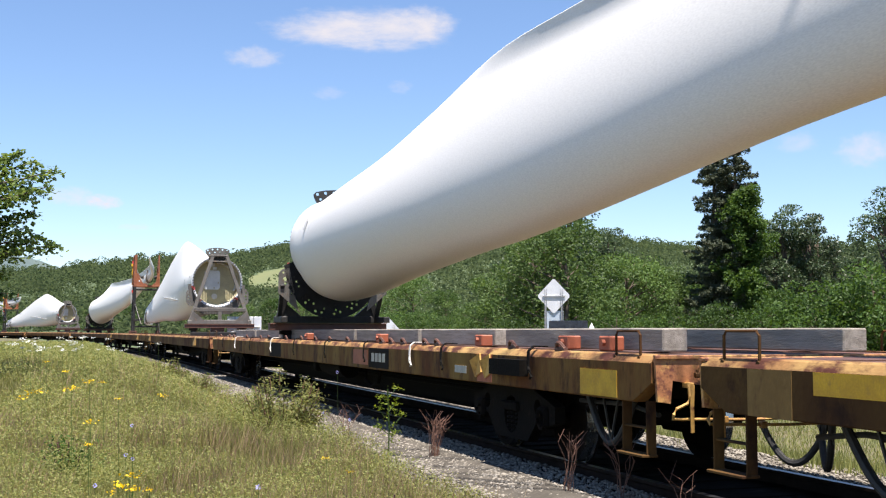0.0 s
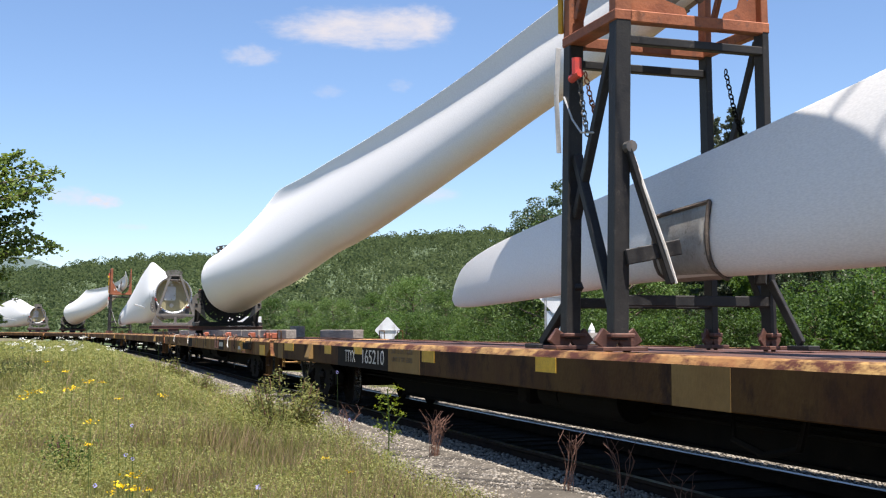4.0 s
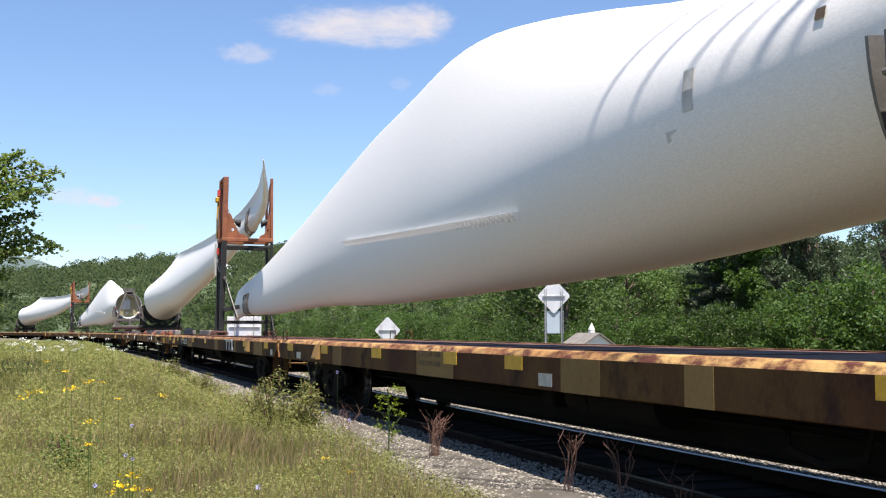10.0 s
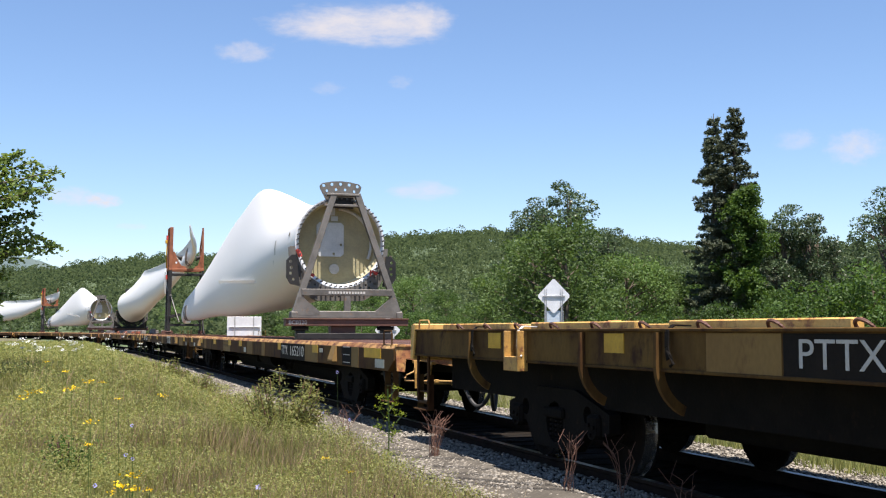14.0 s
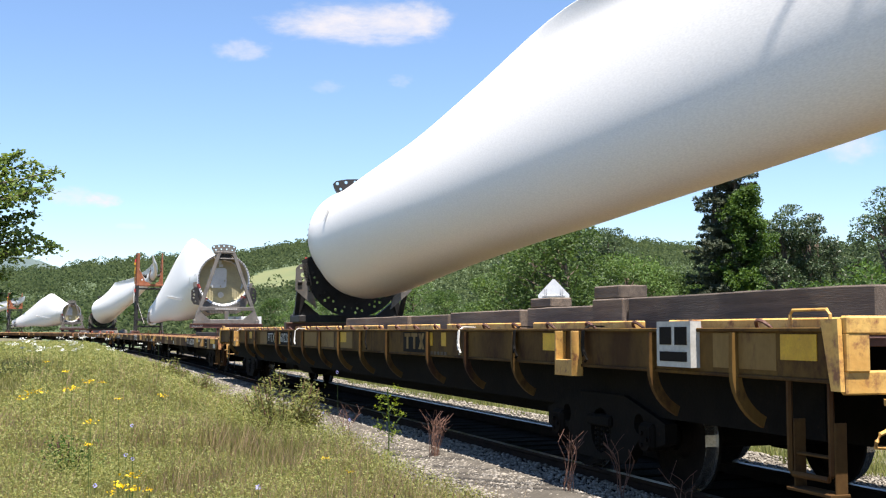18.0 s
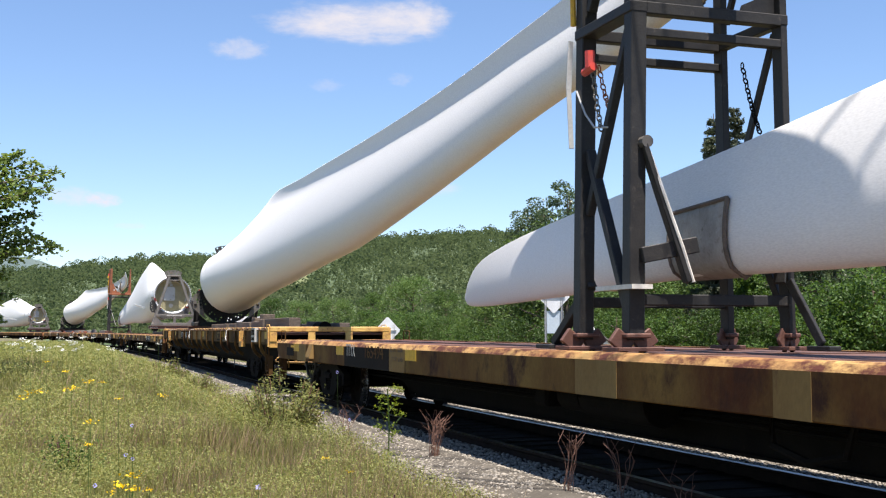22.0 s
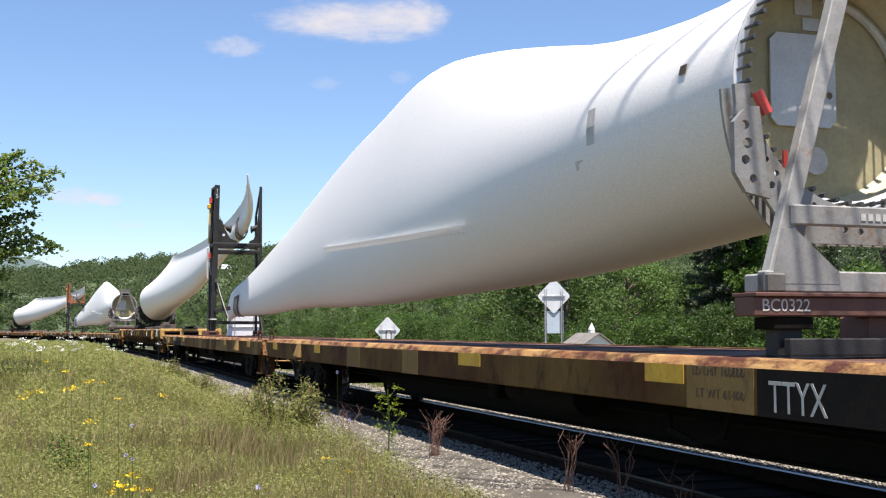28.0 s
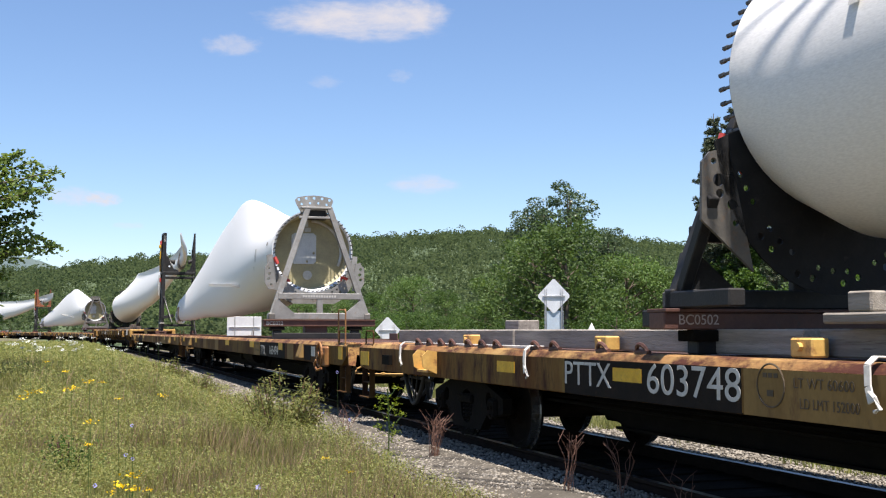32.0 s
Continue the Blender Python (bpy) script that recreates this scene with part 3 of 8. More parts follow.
        part("brake_cylinder", bm, M_UNDER, car)
        bm = bmesh.new()
        box(bm, (-0.92, 0.75, 0.52), (-0.62, 1.05, 0.86), 0.03)
        part("brake_valve", bm, M_UNDER, car)
        bm = bmesh.new()
        for x, z in ((-0.6, 0.56), (-0.5, 0.60), (0.55, 0.58)):
            rod(bm, (x, -L + 4.5, z), (x, L - 4.5, z), 0.018, 6)
        tube(bm, [(-0.9, -3.2, 0.86), (-0.95, -3.3, 0.5), (-0.95, -3.7, 0.42), (-0.95, -4.1, 0.5), (-0.9, -4.2, 0.86)], 0.03)
        part("brake_rigging", bm, M_UNDER, car)
        for e in (-1, 1):                             # drooping brake hose and pipe loops by the ends
            bm = bmesh.new()
            pts = [(-0.95, e * (L - 1.05 - 0.9 * q), 0.70 - 0.40 * math.sin(q * math.pi)) for q in [k / 10 for k in range(11)]]
            tube(bm, pts, 0.032, 8)
            for q in (0.3, 0.7):
                bar(bm, (-0.95, e * (L - 1.05 - 0.9 * q), 0.78), (-0.95, e * (L - 1.50), 0.32), 0.018, 0.018, bevel=0)
            tube(bm, [(-0.9, e * (L - 0.7), 0.60), (-0.92, e * (L - 1.2), 0.66), (-0.92, e * (L - 2.2), 0.64)], 0.022, 6)
            part("brake_hose", bm, M_HOSE, car)
    if pockets:
        for y in pockets:
            bm = bmesh.new()
            v = [(0.0, 0.13), (0.012, 0.13), (0.085, -0.10), (0.085, -0.125), (0.0, -0.125)]
            a = [bm.verts.new((-HALF - x, y - 0.20 + 0.035 * (z > 0), sill_low + 0.19 + z)) for x, z in v]
            b = [bm.verts.new((-HALF - x, y + 0.17 - 0.02 * (z > 0), sill_low + 0.19 + z)) for x, z in v]
            bm.faces.new(a), bm.faces.new(b[::-1])
            for k in range(5):
                bm.faces.new((a[k], b[k], b[(k + 1) % 5], a[(k + 1) % 5]))
            bmesh.ops.recalc_face_normals(bm, faces=bm.faces[:])
            part("stake_pocket", bm, M_TAN_LIGHT, car)
    return rides(car, s0, 2 * (L - truck))


def ribbed_car(label, s0, length=27.72, seed=0):
    """A deep-framed flat wagon with curved outside ribs and a raised orange rim."""
    car = new("ribbed_flat_wagon")
    tagged(car, label, "railway wagon", "wagons of the train")
    L = length / 2
    car["half_length"] = L
    TOP = 1.31
    bm = bmesh.new()
    box(bm, (-HALF + 0.05, -L + 0.02, TOP - 0.10), (HALF - 0.05, L - 0.02, TOP - 0.05), 0.004)
    part("deck", bm, M_DECK, car, "rust-brown wooden and steel deck")
    for sx in (-1, 1):
        bm = bmesh.new()
        box(bm, (sx * (HALF - 0.03), -L, TOP - 0.30), (sx * HALF, L, TOP), 0.008)
        part("side_sill", bm, M_TAN_D, car, "yellow-brown side sill streaked with rust")
        bm = bmesh.new()
        box(bm, (sx * (HALF - 0.16), -L, TOP - 0.014), (sx * (HALF + 0.03), L, TOP + 0.012), 0.006)
        part("top_flange", bm, M_TAN_D, car)
        bm = bmesh.new()
        box(bm, (sx * (HALF - 0.12), -L, TOP - 0.32), (sx * (HALF + 0.012), L, TOP - 0.295), 0.005)
        part("bottom_flange", bm, M_TAN_D, car)
        bm = bmesh.new()
        k = -L + 0.2
        while k < L - 0.5:                            # the bright inner rail with its gaps
            box(bm, (sx * (HALF - 0.30), k, TOP - 0.02), (sx * (HALF - 0.20), k + 2.2, TOP + 0.075), 0.01)
            k += 2.75
        part("rim_rail", bm, M_ORANGE, car, "orange rim rail on the deck")
        k = -L + 0.9
        while sx < 0 and k < L - 0.8:
            bm = bmesh.new()
            tube(bm, [(-HALF + 0.08 - 0.05 * math.sin(q), k - 0.075 * math.cos(q), TOP + 0.005 + 0.055 * math.sin(q)) for q in [math.pi * j / 10 for j in range(11)]], 0.013)
            part("tie_ring", bm, M_BROWN, car)
            k += 0.87
        # ribs: from the sill's lower edge inwards in a curve
        for y in (11.69, 8.89, 7.56, 4.69, 3.25, 1.9, 0.4, -1.05, -2.5, -4.0, -5.90, -7.31, -8.76, -11.60, -12.75):
            bm = bmesh.new()
            outer = [(HALF + 0.05, TOP - 0.02), (HALF + 0.055, TOP - 0.28)]
            inner = [(HALF - 0.005, TOP - 0.02), (HALF - 0.015, TOP - 0.28)]
            for q in range(1, 8):
                c = radians(64 * q / 7)
                outer.append((HALF + 0.055 - 0.42 * (1 - math.cos(c)), TOP - 0.28 - 0.42 * math.sin(c)))
                inner.append((HALF - 0.015 - 0.34 * (1 - math.cos(c)), TOP - 0.28 - 0.34 * math.sin(c)))
            a = [bm.verts.new((sx * x, y - 0.022, z)) for x, z in outer + inner[::-1]]
            b = [bm.verts.new((sx * x, y + 0.022, z)) for x, z in outer + inner[::-1]]
            n = len(a)
            for q in range(len(outer) - 1):
                bm.faces.new((a[q], a[q + 1], a[n - 2 - q], a[n - 1 - q]))
                bm.faces.new((b[q], b[q + 1], b[n - 2 - q], b[n - 1 - q]))
            for q in range(n):
                bm.faces.new((a[q], b[q], b[(q + 1) % n], a[(q + 1) % n]))
            bmesh.ops.recalc_face_normals(bm, faces=bm.faces[:])
            part("rib", bm, M_TAN_D, car)
        for y in (10.35, -10.12):                     # lashing brackets between the ribs
            bm = bmesh.new()
            for d in (-0.17, 0.17):
                box(bm, (sx * (HALF - 0.01), y + d - 0.012, TOP - 0.40), (sx * (HALF + 0.10), y + d + 0.012, TOP - 0.01), 0.003)
            box(bm, (sx * (HALF - 0.01), y - 0.17, TOP - 0.40), (sx * (HALF + 0.10), y + 0.17, TOP - 0.26), 0.006)
            part("lashing_bracket", bm, M_OCHRE, car)
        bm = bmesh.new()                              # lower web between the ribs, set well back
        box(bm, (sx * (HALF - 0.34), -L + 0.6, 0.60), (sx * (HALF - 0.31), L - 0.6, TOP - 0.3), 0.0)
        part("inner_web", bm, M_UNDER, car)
    for e in (-1, 1):
        bm = bmesh.new()
        box(bm, (-HALF, e * (L - 0.03), TOP - 0.38), (HALF, e * (L + 0.03), TOP - 0.24), 0.01)
        box(bm, (-HALF, e * (L - 0.03), TOP - 0.03), (HALF, e * (L + 0.05), TOP + 0.08), 0.012)
        for x in (-HALF + 0.08, -0.42, 0.42, HALF - 0.08):
            box(bm, (x - 0.08, e * (L - 0.028), TOP - 0.25), (x + 0.08, e * (L + 0.045), TOP - 0.02), 0.01)
        box(bm, (-0.36, e * L, 0.66), (0.36, e * (L + 0.12), 1.02), 0.02)
        part("end_sill", bm, M_ORANGE, car, "bright orange-yellow end sill")
        coupler_gear(car, e, M_OCHRE)
        for x in (-HALF + 0.03, HALF - 0.03):
            grab_iron(car, x, e * (L - 0.35), TOP + 0.02, M_ORANGE, 0.4, 0.10)
            sg = 1 if x > 0 else -1
            bm = bmesh.new()                          # corner post, and the stirrup under it
            plate(bm, [(e * (L - 0.16), TOP + 0.06), (e * L, TOP + 0.06), (e * (L + 0.02), TOP - 0.36), (e * (L - 0.07), TOP - 0.36)], [], 0.03, Matrix.Rotation(radians(90), 4, "Z") @ Matrix.Translation((0, -sg * (HALF + 0.02) - 0.015, 0)))
            part("corner_post", bm, M_ORANGE, car)
            bm = bmesh.new()
            q = sg * (HALF - 0.02)
            tube(bm, [(q, e * (L - 0.56), TOP - 0.30), (q, e * (L - 0.56), 0.45), (q, e * (L - 0.53), 0.42), (q, e * (L - 0.18), 0.42), (q, e * (L - 0.15), 0.45), (q, e * (L - 0.15), TOP - 0.30)], 0.02, 6)
            part("stirrup", bm, M_RUSTY, car)
        bogie(car, e * (L - 3.75))
    bm = bmesh.new()
    box(bm, (-0.34, -L + 0.2, 0.50), (0.34, L - 0.2, 1.2), 0.02)
    box(bm, (-0.5, -L + 5.5, 0.40), (0.5, L - 5.5, 0.62), 0.03)
    part("centre_sill", bm, M_UNDER, car)
    bm = bmesh.new()
    rod(bm, (-0.8, 3.0, 0.66), (-0.8, 4.3, 0.66), 0.22, 16)
    part("air_reservoir", bm, M_UNDER, car)
    bm = bmesh.new()
    box(bm, (-0.95, 5.0, 0.5), (-0.6, 5.4, 0.85), 0.03)
    part("brake_valve", bm, M_UNDER, car)
    return rides(car, s0, 2 * (L - 3.75))


# ---- blades, lofted through sections: distance from the root, upper edge, lower edge, thickness, roundness ----
def table(rows, x):
    for a, b in zip(rows, rows[1:]):
        if x <= b[0]:
            k = max(0.0, (x - a[0]) / (b[0] - a[0]))
            return [p + (q - p) * k for p, q in zip(a[1:], b[1:])]
    return list(rows[-1][1:])


THICK = [(0, 1.95), (2, 1.95), (5, 1.78), (9, 1.28), (13, 0.95), (19, 0.70), (26, 0.48), (33, 0.30), (38.5, 0.17), (40.6, 0.08), (41.3, 0.02)]
LOW_BLADE = [(0, 4.165, 2.205), (1.5, 4.15, 2.12), (3.7, 4.40, 1.97), (5.5, 4.78, 1.90), (7.4, 5.15, 1.86), (9.4, 5.43, 1.83), (11.1, 5.46, 1.80), (13.3, 5.22, 1.78), (16, 4.93, 1.79), (19.4, 4.43, 1.84), (22.4, 3.98, 1.82), (25.8, 3.53, 1.77), (29, 3.14, 1.77), (32, 2.86, 1.79), (33.9, 2.73, 1.74), (36, 2.63, 1.70), (38.4, 2.51, 1.68), (40.1, 2.36, 1.70), (41.0, 2.12, 1.75), (41.3, 1.95, 1.84)]
HIGH_BLADE = [(0, 4.165, 2.205), (0.35, 4.165, 2.00), (1.2, 4.19, 1.92), (3, 4.34, 2.00), (5, 4.54, 2.18), (7, 4.85, 2.32), (9, 5.09, 2.44), (10.4, 5.17, 2.50), (12.4, 5.13, 2.62), (14.4, 5.09, 2.74), (16.5, 5.08, 2.87), (19.3, 5.05, 3.02), (23.4, 5.03, 3.42), (26.5, 5.07, 3.76), (28.6, 5.15, 4.0), (31.0, 5.24, 4.22), (33.2, 5.40, 4.46), (36.7, 5.48, 4.67), (39.2, 5.50, 4.86), (40.3, 5.53, 4.98), (40.8, 5.54, 5.12), (41.0, 5.52, 5.28), (41.3, 5.48, 5.44)]


def bow(r):
    """The sideways bend of a blade: nearly straight to the rack, then curving out to its tip."""
    return -0.06 * math.sin(math.pi * min(r, 32) / 32) + (1.05 * ((r - 32) / 8.8) ** 1.75 if r > 32 else 0.0)


def spline(rows, x):
    """A smooth curve through the rows."""
    n = len(rows)
    i = 0
    while i < n - 2 and x > rows[i + 1][0]:
        i += 1
    p = [rows[max(0, i - 1)], rows[i], rows[i + 1], rows[min(n - 1, i + 2)]]
    h = p[2][0] - p[1][0]
    k = min(1.0, max(0.0, (x - p[1][0]) / h))
    out = []
    for c in range(1, len(rows[0])):
        m1 = (p[2][c] - p[0][c]) / max(1e-6, p[2][0] - p[0][0]) * h
        m2 = (p[3][c] - p[1][c]) / max(1e-6, p[3][0] - p[1][0]) * h
        a, b = p[1][c], p[2][c]
        out.append((2 * k ** 3 - 3 * k * k + 1) * a + (k ** 3 - 2 * k * k + k) * m1 + (3 * k * k - 2 * k ** 3) * b + (k ** 3 - k * k) * m2)
    return out


def blade_surface(rows, lean, n=56, droop=0.0):
    """Rings of the blade; its root at the origin's y, its tip along +y; lean: how far the upper edge leans to +x."""
    rs = [0, 0.03, 0.5, 1.0, 1.6, 2.3] + [3 + 0.62 * k for k in range(61)] + [40.6, 40.85, 41.05, 41.2, 41.3]
    rs = sorted({r for r in rs if r <= 41.3})
    rings = []
    for r in rs:
        up, low = spline(rows, r)
        low += droop * math.sin(math.pi * min(r, 33) / 33) ** 2 * smooth(10, 18, r)
        th = spline(THICK, r)[0]
        b = smooth(1.2, 10.5, r)
        h = up - low
        ring = []
        for k in range(n):
            ph = math.tau * k / n
            u = (1 - math.cos(ph)) / 2
            sg = 1 if math.sin(ph) >= 0 else -1
            cx = math.sin(ph) * th / 2
            yt = 5 * (0.2969 * math.sqrt(u) - 0.126 * u - 0.3516 * u * u + 0.2843 * u ** 3 - 0.1036 * u ** 4) * th
            ax = sg * yt
            x = cx + (ax - cx) * b
            # towards the upper edge the face turns hollow
            lip = max(0.0, 1 - (1 - u) * h / 0.36)
            x += lean * lip ** 1.5 * smooth(6.5, 12.0, r) * (1 - smooth(38.0, 41.0, r))
            ring.append((x + bow(r), r, low + u * h))
        rings.append(ring)
    return rings


def blade_skin(r, u, side, out, hi, lo):
    """A place a little outside a blade's skin beyond its round root: how far along, how high, and on which side."""
    th = spline(THICK, r)[0]
    yt = 5 * (0.2969 * math.sqrt(u) - 0.126 * u - 0.3516 * u * u + 0.2843 * u ** 3 - 0.1036 * u ** 4) * th
    return side * (yt + out) + bow(r), lo + u * (hi - lo) - (out if u < 0.03 else 0.0)


def fin_mesh(skew):
    """A small triangular fin, broad above and pointed below."""
    bm = bmesh.new()
    v = [bm.verts.new(q) for q in ((0, -0.022, 0.045), (0, 0.022, 0.045), (-0.08, 0.024 + skew, 0.048), (-0.08, -0.018 + skew, 0.048), (0.0, 0.0, -0.05), (-0.014, skew * 0.4, -0.046))]
    for f in ((0, 1, 2, 3), (0, 3, 5, 4), (1, 4, 5, 2), (2, 5, 3), (0, 4, 1)):
        bm.faces.new([v[i] for i in f])
    bmesh.ops.recalc_face_normals(bm, faces=bm.faces[:])
    me = bpy.data.meshes.new("vortex_fin")
    bm.to_mesh(me)
    bm.free()
    me.materials.append(M_SERR)
    return me


ME_FIN = [fin_mesh(0.014), fin_mesh(-0.014)]


def blade(kind, s0, label, droop=0.0):
    """kind 'low': root to the rear, tip low; 'high': root to the front, tip rising. The origin is at the root, on the rail."""
    low = kind == "low"
    ob = new("turbine_blade")
    tagged(ob, label, "turbine blade", "turbine blades on the train")
    rings = blade_surface(LOW_BLADE if low else HIGH_BLADE, 0.0 if low else 0.13, droop=droop)
    turn = Matrix() if low else Matrix.Rotation(math.pi, 4, "Z")
    verts = [turn @ Vector(q) for ring in rings for q in ring]
    n = len(rings[0])
    bm = bmesh.new()
    vs = [bm.verts.new(v) for v in verts]
    for i in range(len(rings) - 1):
        for k in range(n):
            bm.faces.new((vs[i * n + k], vs[i * n + n + k], vs[i * n + n + (k + 1) % n], vs[i * n + (k + 1) % n]))
    bm.faces.new(vs[-n:])
    shell = part("shell", bm, M_BLADE, ob, "glossy off-white blade shell", True)
    # root wall, laminate inside and the closing plate deeper in
    bm = bmesh.new()
    R0, R1 = 0.975, 0.90
    zc = 3.185
    seg = 64
    def ring(r, y):
        return [bm.verts.new(turn @ Vector((r * math.cos(k * math.tau / seg), y, zc + r * math.sin(k * math.tau / seg)))) for k in range(seg)]
    a, b, c, d = ring(R0, -0.004), ring(R1, -0.004), ring(R1, 0.20), ring(R1 - 0.05, 0.33)
    for p, q, mi in ((a, b, 1), (b, c, 0), (c, d, 0)):
        for k in range(seg):
            f = bm.faces.new((p[k], p[(k + 1) % seg], q[(k + 1) % seg], q[k]))
            f.material_index = mi
            f.smooth = True
    f = bm.faces.new(d)
    f.material_index = 2
    bmesh.ops.recalc_face_normals(bm, faces=bm.faces[:])
    part("root_wall", bm, [M_INNER, M_SIGN, M_BULK], ob, "pale yellow fibreglass inside of the root")
    bm = bmesh.new()
    plate(bm, [(-0.40, -0.22), (-0.40, 0.40), (-0.34, 0.46), (0.14, 0.46), (0.20, 0.40), (0.20, -0.22), (0.14, -0.28), (-0.34, -0.28)], [(0.14, -0.02, 0.03), (-0.02, -0.22, 0.03)], 0.02, turn @ Matrix.Translation((-0.05, 0.295, zc)))
    part("bulkhead_hatch", bm, M_HATCH, ob, "grey rectangular hatch inside the root")
    bm = bmesh.new()
    rod(bm, turn @ Vector((-0.06, 0.28, zc - 0.55)), turn @ Vector((-0.06, 0.34, zc - 0.55)), 0.11, 20)
    part("drain_cap", bm, M_WHITE, ob, "white round cap")
    for x0, x1, z0, z1 in ((-0.20, -0.04, 0.62, 0.78), (-0.13, 0.02, 0.50, 0.60)):
        bm = bmesh.new()
        box(bm, (x0, 0.318, zc + z0), (x1, 0.328, zc + z1), 0.0)
        bmesh.ops.transform(bm, matrix=turn, verts=bm.verts[:])
        part("notice_label", bm, M_HATCH, ob)
    bm = bmesh.new()
    tube(bm, [turn @ Vector((0.76 * math.cos(a), 0.30, zc + 0.76 * math.sin(a))) for a in [radians(-25 + 7 * k) for k in range(17)]], 0.035, 8)
    part("conduit_arc", bm, M_HATCH, ob, "grey bent conduit inside the root")
    bolt = bmesh.new()
    rod(bolt, (0, 0.02, 0), (0, -0.16, 0), 0.014, 6)
    rod(bolt, (0, -0.13, 0), (0, -0.185, 0), 0.02, 6)
    bme = bpy.data.meshes.new("stud_bolt")
    bolt.to_mesh(bme)
    bolt.free()
    bme.materials.append(M_RIM)
    for k in range(54):
        c = math.tau * (k + 0.5) / 54
        share("stud_bolt", bme, ob, turn @ Matrix.Translation((0.937 * math.cos(c), 0, zc + 0.937 * math.sin(c))))
    # small fins in a row along the near face
    r, k = 6.6, 0
    while low and r < 16.4:
        zz = 2.60 + (r - 6.6) * 0.04
        i = max(j for j in range(len(rings) - 1) if rings[j][0][1] <= r)
        face = []
        for near in (rings[i], rings[i + 1]):
            xs = sorted([q for q in near if q[0] < 0], key=lambda q: abs(q[2] - zz))[:2]
            f = (zz - xs[0][2]) / ((xs[1][2] - xs[0][2]) or 1)
            face.append(xs[0][0] + (xs[1][0] - xs[0][0]) * f)
        f = (r - rings[i][0][1]) / (rings[i + 1][0][1] - rings[i][0][1])
        x = face[0] + (face[1] - face[0]) * f
        share("vortex_fin", ME_FIN[k % 2], ob, turn @ Matrix.Translation((x + 0.008, r, zz)))
        r += 0.096
        k += 1
    # stickers by the root
    for y, z, w, h, mat in ((2.45, 3.22, 0.16, 0.34, M_WHITE), (2.75, 2.86, 0.17, 0.16, M_HATCH), (0.75, 3.40, 0.11, 0.08, M_FADED)) if low else ((1.4, 3.5, 0.10, 0.26, M_WHITE),):
        bm = bmesh.new()
        th = spline(THICK, y)[0] / 2
        up, lo = spline(LOW_BLADE, y)
        rr = (up - lo) / 2
        cz = (up + lo) / 2
        vs = []
        for dz in (-h / 2, 0, h / 2):
            a = math.asin(max(-1, min(1, (z + dz - cz) / rr)))
            for dy in (-w / 2, w / 2):
                vs.append(bm.verts.new((-th * math.cos(a) * 1.004 - 0.012, (y if low else -y) + dy, z + dz)))
        bm.faces.new((vs[0], vs[1], vs[3], vs[2])), bm.faces.new((vs[2], vs[3], vs[5], vs[4]))
        bmesh.ops.recalc_face_normals(bm, faces=bm.faces[:])
        if bm.faces[0].normal.x > 0:
            bmesh.ops.reverse_faces(bm, faces=bm.faces[:])
        part("sticker", bm, mat, ob)
    return rides(ob, s0, 4.0, 31.3 if low else -32.4)


